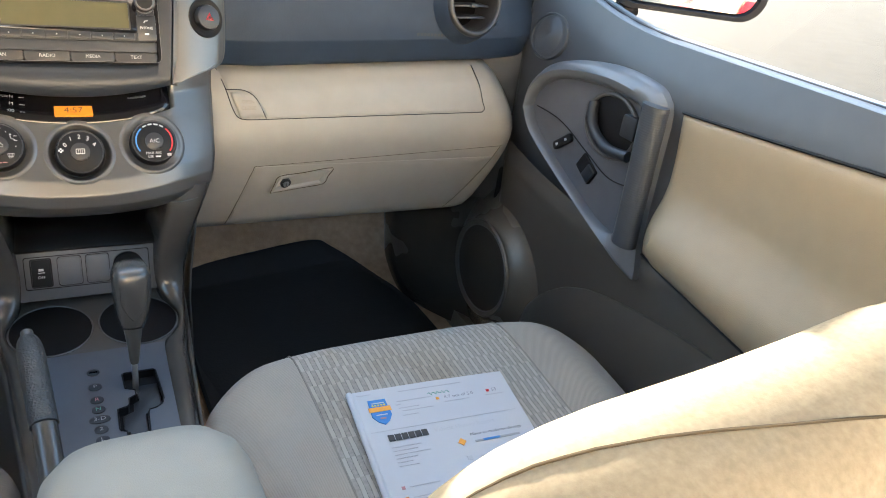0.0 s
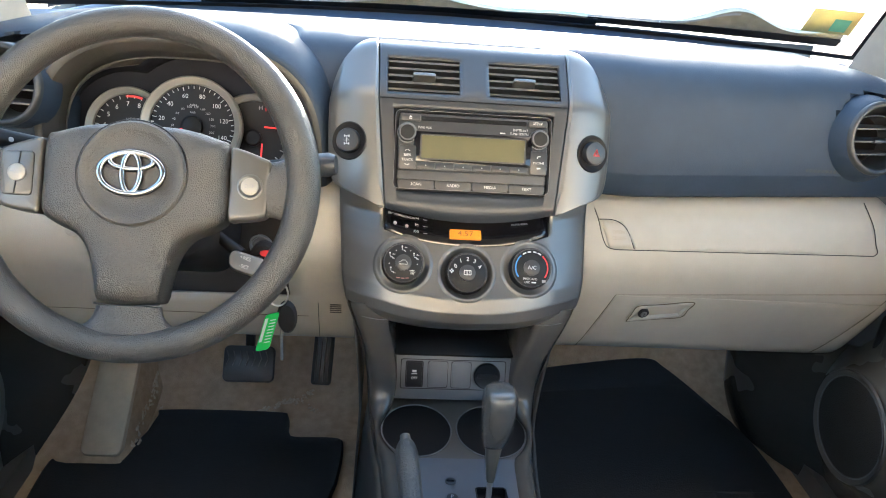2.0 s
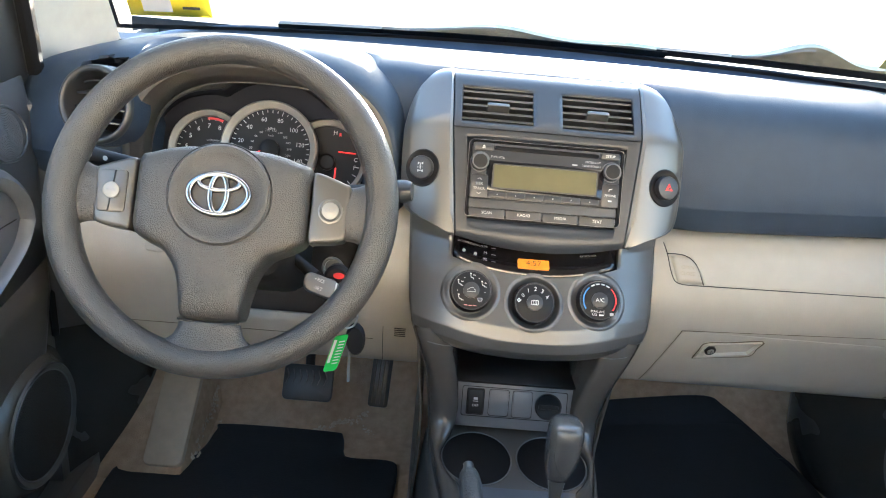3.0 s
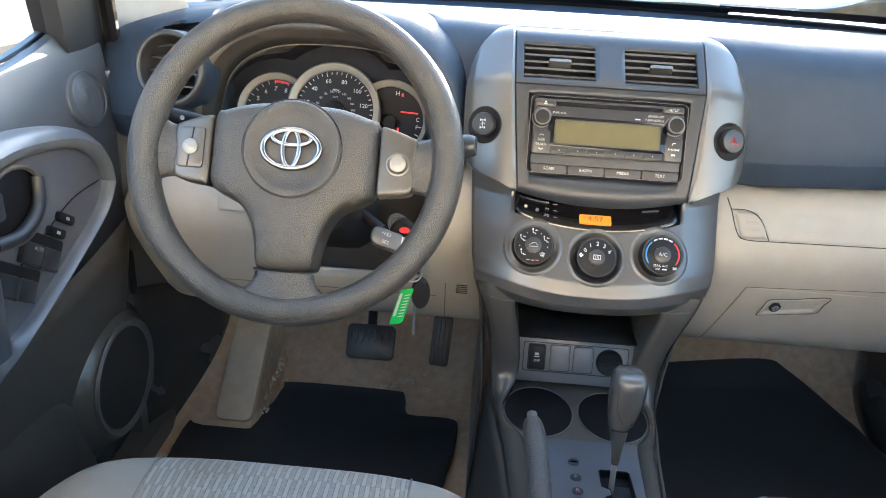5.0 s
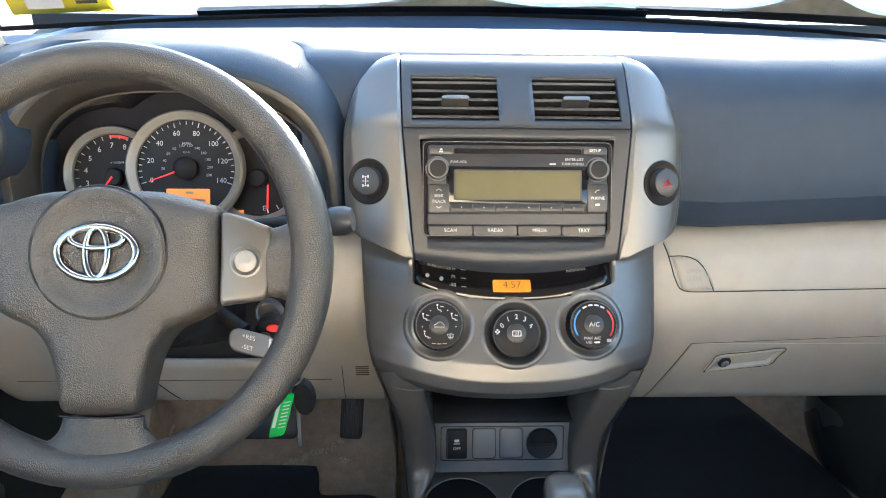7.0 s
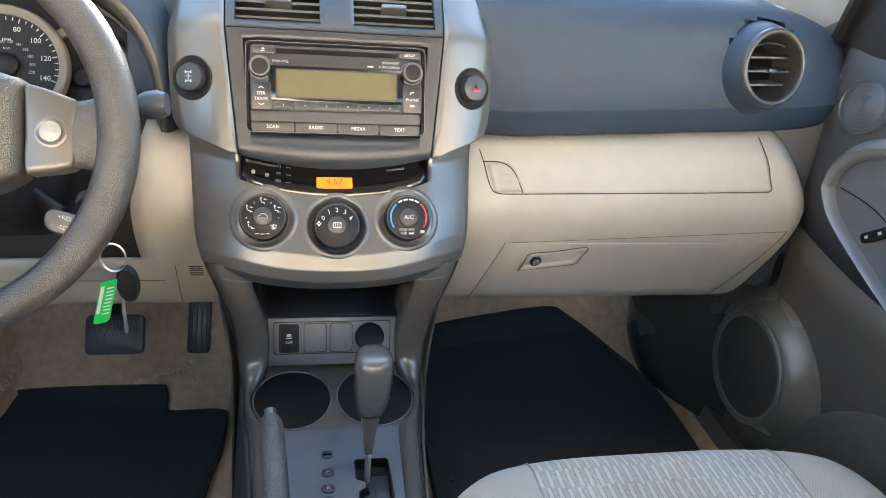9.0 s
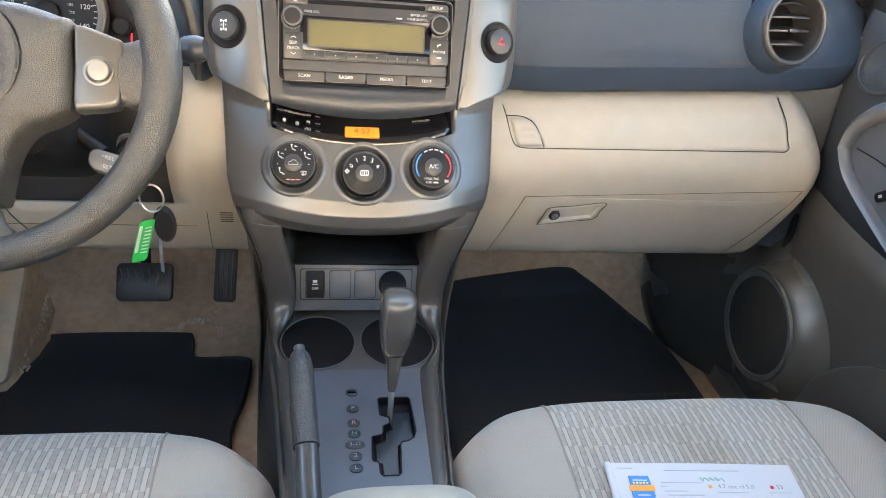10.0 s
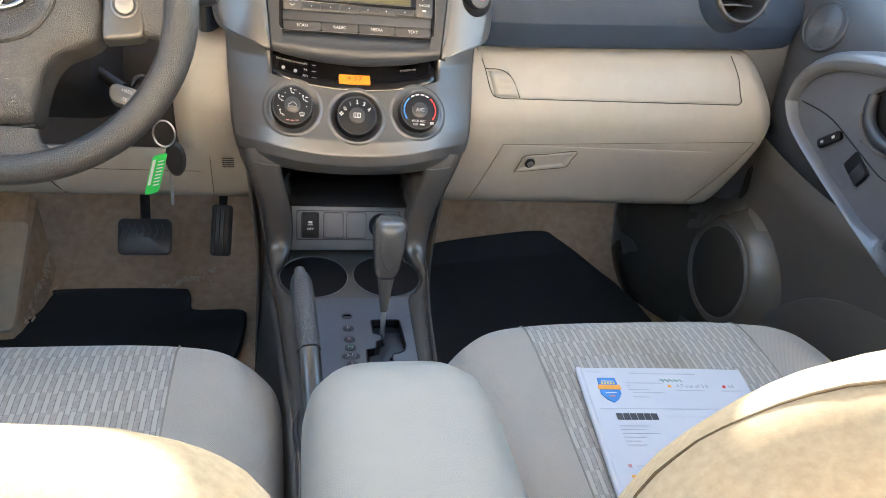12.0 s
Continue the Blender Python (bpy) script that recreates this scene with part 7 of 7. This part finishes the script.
def mat_mesh(name, label, outline, height):
    m = thing(name, (sum(p[0] for p in outline) / len(outline), 0.1, 0.005), label, "floor mat", "floor mats")
    sm = [(p.x, p.y) for p in spline([(*p, 0) for p in outline + outline[:1]], 5)[:-1]]
    cx, cy = sum(p[0] for p in sm) / len(sm), sum(p[1] for p in sm) / len(sm)

    def ring(k, h):
        return [V(cx + (a - cx) * k, cy + (b - cy) * k, height(cy + (b - cy) * k) + h) for a, b in sm]
    part("sheet", loft([ring(1, 0.002), ring(1.0, 0.010), ring(0.985, 0.013), ring(0.965, 0.010)] + [ring(k, 0.008) for k in (0.9, 0.75, 0.5, 0.25, 0.02)]), RUBBER, m, "black rubber sheet with a raised lip")
    return m


def floor_z(y):
    return interp([(-1, 0.004), (0.33, 0.004), (0.40, 0.030), (0.49, 0.078), (0.56, 0.18)], y)


mat_mesh("driver_floor_mat", "black rubber floor mat with a stepped front edge", [(-0.69, 0.06), (-0.695, 0.18), (-0.675, 0.215), (-0.58, 0.235), (-0.553, 0.27), (-0.545, 0.33), (-0.525, 0.345), (-0.32, 0.345), (-0.288, 0.335), (-0.280, 0.285), (-0.262, 0.270), (-0.19, 0.270), (-0.172, 0.25), (-0.175, 0.16), (-0.19, 0.06), (-0.20, -0.22), (-0.66, -0.22)], floor_z)
mat_mesh("passenger_floor_mat", "large black ribbed rubber floor mat", [(0.172, -0.22), (0.168, 0.0), (0.172, 0.30), (0.19, 0.42), (0.22, 0.452), (0.36, 0.476), (0.495, 0.490), (0.535, 0.47), (0.59, 0.42), (0.625, 0.38), (0.665, 0.32), (0.675, 0.20), (0.672, 0.05), (0.66, -0.22)], floor_z)


def mat_ribs():
    for x0 in lin(0.22, 0.60, 6):
        part("rib", tube([V(x0, y, floor_z(y) + 0.009) for y in lin(-0.1, 0.37, 12)], 0.004, 5), RUBBER, bpy.data.objects["passenger_floor_mat"])
    for y0 in lin(-0.02, 0.36, 6):
        part("rib", tube([V(x, y0, floor_z(y0) + 0.009) for x in lin(0.20, 0.63, 8)], 0.004, 5), RUBBER, bpy.data.objects["passenger_floor_mat"])


mat_ribs()


def kick_panels():
    for s in (-1, 1):
        k = thing("kick_panel", (s * 0.66, 0.3, 0.02), "black moulded trim at the side of the footwell", "kick panel", "kick panels")
        rings = []
        reach = 0.108 if s > 0 else 0.072
        for z in lin(0.012, 0.42, 20):
            f = 0.014 * math.sin((z - 0.03) * 7.5) - (0.03 if s > 0 else 0.0) * max(0, 1 - z / 0.10) ** 1.5
            ring = [V(s * 0.760, 0.125, z)]
            for a in lin(0, 1, 16):
                swell = math.sin(math.pi * min(1, a * 0.62)) ** 1.25
                ring.append(V(s * (0.745 - (reach + f) * swell), 0.135 + 0.275 * a + 0.10 * (z - 0.2) * a, z))
            ring.append(V(s * 0.760, 0.44, z))
            rings.append(ring)
        part("trim", loft(rings), KICK, k, angle=60)
        part("clip", lathe([(0.012, 0), (0.012, 0.004), (0.006, 0.006), (0, 0.006)], Plane((s * (0.642 if s > 0 else 0.678), 0.385, 0.262), (0, -s, 0), (0, 0, 1)), 16), BLACK, k, "round trim clip")


kick_panels()


# ---- loose things ----
def report():
    r = thing("paper_report", (0.37, -0.45, 0.29), "printed vehicle history report with coloured badge lying on the seat", "paper")
    o = V(0.262, -0.318, 0.3005)
    pl = Plane(o, (0.211, -0.020, 0.004), (0.022, 0.276, 0.036))

    def at(a, b, d=0.0):
        return pl.at(a, b, d + 0.004 * math.sin(a * 14) * 0.4)
    part("sheet", loft([[at(a, b, d) for a, b in ((0, 0), (0.05, 0), (0.105, 0), (0.16, 0), (0.211, 0), (0.211, -0.14), (0.211, -0.275), (0.16, -0.275), (0.105, -0.275), (0.05, -0.275), (0, -0.275), (0, -0.14))] for d in (-0.006, -0.002)]), PAPER, r)
    part("spine_fold", tube([at(0.001, b, -0.0035) for b in (0.0, -0.14, -0.275)], 0.004, 10), PAPER, r, "rolled white edge")
    q = Plane(pl.at(0, 0, -0.0012), pl.u, pl.v)
    shield = [(0.020, -0.018), (0.042, -0.018), (0.0435, -0.044), (0.038, -0.053), (0.031, -0.058), (0.024, -0.053), (0.0185, -0.044)]
    b = part("badge", prism(shield, q, -0.001, 0.0010), BLUE, r, "blue shield badge with an orange band")
    bar(0.028, 0.0075, q, 0.031, -0.034, ORANGE, b, 0.0015)
    bar(0.016, 0.0014, q, 0.031, -0.024, WHITE, b, 0.0015)
    bar(0.014, 0.0014, q, 0.031, -0.043, WHITE, b, 0.0015)
    bar(0.007, 0.0022, q, 0.031, -0.0485, REDP, b, 0.0015)
    for k in range(5):
        bar(0.0022, 0.0022, q, 0.0235 + 0.0037 * k, -0.0275, YELLOW, b, 0.0015, "star_mark")
    for x, y, w in ((0.018, -0.008, 0.018), (0.105, -0.010, 0.085), (0.078, -0.026, 0.046), (0.056, -0.031, 0.006), (0.068, -0.037, 0.026), (0.078, -0.042, 0.040), (0.066, -0.049, 0.020)):
        bar(w, 0.0010, q, x, y, INK, r, 0.0012)
    part("handwriting", tube([q.at(0.098 + 0.0022 * i, -0.0215 + 0.0028 * math.sin(i * 2.3), 0.0012) for i in range(14)], 0.0005, 4), GREENP, r, "green handwritten scrawl")
    lettering("4.7 out of 5.0", 0.0075, q, 0.137, -0.031, INKG, r, 0.0012)
    bar(0.004, 0.004, q, 0.108, -0.031, ORANGE, r, 0.0012, "star_mark")
    bar(0.034, 0.0009, q, 0.132, -0.038, INK, r, 0.0012)
    bar(0.004, 0.004, q, 0.178, -0.031, RED, r, 0.0012, "heart_mark")
    lettering("53", 0.0075, q, 0.187, -0.031, INKG, r, 0.0012)
    bar(0.026, 0.0009, q, 0.185, -0.038, INK, r, 0.0012)
    for i in range(6):
        bar(0.0075, 0.0095, q, 0.031 + 0.0084 * i, -0.080, INKD, r, 0.0012, "logo_block")
    lettering("Vehicle History Report", 0.0085, q, 0.125, -0.080, INK, r, 0.0012)
    for i, w in enumerate((0.036, 0.030, 0.044, 0.026, 0.018, 0.024)):
        bar(w, 0.0011, q, 0.027 + w / 2, -0.094 - 0.0055 * i, INK, r, 0.0012)
    bar(0.19, 0.0005, q, 0.105, -0.068, INK, r, 0.0012)
    part("damage_mark", prism([(0.112, -0.098), (0.1175, -0.1035), (0.112, -0.109), (0.1065, -0.1035)], q, -0.001, 0.0012), ORANGE, r)
    lettering("Minor to moderate damage", 0.0062, q, 0.160, -0.0955, INKD, r, 0.0012)
    bar(0.060, 0.0030, q, 0.158, -0.106, DIMW, r, 0.0010)
    bar(0.022, 0.0030, q, 0.150, -0.106, BLUE, r, 0.0014)
    for i in range(3):
        bar(0.006, 0.006, q, 0.112, -0.128 - 0.018 * i, INK, r, 0.0012)
        bar(0.050, 0.0011, q, 0.150, -0.128 - 0.018 * i, INK, r, 0.0012)
    for i in range(6):
        bar(0.036, 0.0011, q, 0.047, -0.150 - 0.014 * i, INK, r, 0.0012)
        bar(0.004, 0.004, q, 0.022, -0.150 - 0.014 * i, ORANGE if i % 2 else REDP, r, 0.0012)


report()


def stickers():
    def glass_at(x, t):
        top_y, top_z = -0.10, 1.235
        k = x / 0.70
        return V(x * (1 - 0.13 * t), base_y(x) + (top_y - 0.06 * k * k - base_y(x)) * t, base_z(x) + (top_z - base_z(x)) * t + 0.03 * math.sin(math.pi * t))
    s = thing("inspection_sticker", glass_at(-0.62, 0.06), "yellow inspection sticker inside the windscreen corner", "sticker", "windscreen stickers")
    part("sheet", grid(lambda x, t: glass_at(x, t) + V(0, -0.006, -0.002), lin(-0.675, -0.560, 5), [0.040, 0.09, 0.15]), YELLOW, s, mods=[("SOLIDIFY", {"thickness": 0.0006, "offset": 0})])
    part("print_block", grid(lambda x, t: glass_at(x, t) + V(0, -0.0085, -0.003), lin(-0.655, -0.615, 3), [0.056, 0.13]), PAPER, s, "white printed block")
    part("print_bar", grid(lambda x, t: glass_at(x, t) + V(0, -0.0085, -0.003), lin(-0.600, -0.575, 3), [0.066, 0.075]), INKD, s)
    k = thing("permit_sticker", glass_at(0.58, 0.1), "yellow and green permit sticker on the windscreen", "sticker", "windscreen stickers")
    part("sheet", grid(lambda x, t: glass_at(x, t) + V(0, -0.006, -0.002), lin(0.606, 0.672, 4), [0.075, 0.11, 0.15]), PERMIT, k, mods=[("SOLIDIFY", {"thickness": 0.0006, "offset": 0})])
    part("green_band", grid(lambda x, t: glass_at(x, t) + V(0, -0.0085, -0.003), lin(0.640, 0.662, 3), [0.085, 0.125]), GREENP, k, "green band")


stickers()


def side_mirror(s):
    m = thing("side_mirror", (s * 0.95, 0.10, 0.72), "black door mirror outside the window", "side mirror", "door mirrors")
    pl = Plane((s * 1.065, 0.090, 0.815), (1, -s * 0.485, 0), (0, 0.032, 1))
    out = rrect(0.31, 0.205, 0.05, 6)
    part("housing", loft([[pl.at(a * k, b * k, d) for a, b in out] for k, d in ((0.2, -0.11), (0.7, -0.09), (0.95, -0.05), (1, -0.01), (0.99, 0.004), (0.91, 0.004), (0.885, -0.008))], caps=False), BLACK, m, "black mirror housing")
    part("glass", prism(rrect(0.278, 0.176, 0.042, 6), pl, -0.012, -0.006), MIRROR, m, "mirror glass")
    part("foot", tube([V(s * 0.80, 0.20, 0.63), V(s * 0.90, 0.19, 0.655), V(s * 1.0, 0.16, 0.715)], 0.022, 12), BLACK, m)
    part("sail_cover", loft([[V(s * x, y, z) for y, z in ((0.12, 0.735), (0.27, 0.735), (0.17, 0.85))] for x in (0.785, 0.80)]), BLACK, m, "black triangular cover")


side_mirror(1)


def parked_car():
    c = thing("parked_car", (2.6, -15, -0.47), "small red car parked before the building", "car")
    for name, zs, half, mat in (("body", ((-0.15, 1.0), (0.05, 1.03), (0.32, 1.0), (0.42, 0.97)), 2.1, REDCAR), ("cabin", ((0.42, 0.62), (0.80, 0.45), (0.88, 0.40)), 2.0, GLOSS)):
        part(name, loft([[V(2.6 + half * k * math.copysign(abs(math.cos(a)) ** 0.5, math.cos(a)), -15 + 0.85 * math.copysign(abs(math.sin(a)) ** 0.5, math.sin(a)) * min(1, k + 0.2), z) for a in lin(0, 6.2832, 29)[:-1]] for z, k in zs]), mat, c)
    part("roof", loft([[V(2.6 + 0.82 * k * math.cos(a), -15 + 0.58 * k * math.sin(a), z) for a in lin(0, 6.2832, 25)[:-1]] for z, k in ((0.87, 1), (0.93, 0.9), (0.94, 0.3))]), REDCAR, c)
    for x in (1.35, 3.85):
        for y in (-14.25, -15.75):
            part("wheel", lathe([(0.32, -0.1), (0.32, 0.1), (0.2, 0.11), (0.0, 0.09)], Plane((x, y, -0.15), (1, 0, 0), (0, 0, 1)), 24), BLACK, c)


parked_car()


def mud():
    rng = random.Random(4)
    for (x0, y0, x1, y1, n) in ((-0.545, 0.36, -0.54, 0.30, 22), (-0.355, 0.350, -0.30, 0.375, 46), (-0.30, 0.375, -0.245, 0.40, 50), (-0.25, 0.37, -0.18, 0.30, 40), (-0.70, 0.20, -0.69, 0.02, 16)):
        bm = bmesh.new()
        for i in range(n):
            t = i / n
            x, y = x0 + (x1 - x0) * t + rng.gauss(0, 0.003), y0 + (y1 - y0) * t + 0.006 * math.sin(9 * t) + rng.gauss(0, 0.0035)
            z = interp([(0.33, 0.001), (0.40, 0.026), (0.49, 0.074), (0.56, 0.172)], y) + 0.004
            r = rng.uniform(0.001, 0.0045)
            c = bm.verts.new((x, y, z + 0.002))
            vs = [bm.verts.new((x + r * rng.uniform(0.5, 1.4) * math.cos(a), y + r * rng.uniform(0.5, 1.4) * math.sin(a), z - 0.002)) for a in lin(0, 5.6, 7)]
            for k in range(7):
                bm.faces.new((c, vs[k], vs[(k + 1) % 7]))
        tagged(part("mud_crumbs", bm, DIRT), "dried pale mud ground into the carpet", "dirt", "mud marks", "stuff")

    bm = bmesh.new()
    for i in range(110):
        t = rng.uniform(0.25, 1.0)
        x, y = -0.562 + rng.gauss(0, 0.0055) + 0.006 * math.sin(t * 11), 0.16 + 0.25 * t
        z = 0.003 + 0.35 * (0.205 * t - 0.012) + 0.006
        r = rng.uniform(0.0012, 0.0036)
        c = bm.verts.new((x, y, z + 0.002))
        vs = [bm.verts.new((x + r * rng.uniform(0.5, 1.4) * math.cos(a), y + r * rng.uniform(0.5, 1.6) * math.sin(a), z - 0.004 + 0.4 * r * math.sin(a))) for a in lin(0, 5.6, 7)]
        for k in range(7):
            bm.faces.new((c, vs[k], vs[(k + 1) % 7]))
    tagged(part("mud_crumbs", bm, DIRT), "torn carpet edge and dried mud beside the footrest", "dirt", "mud marks", "stuff")


mud()
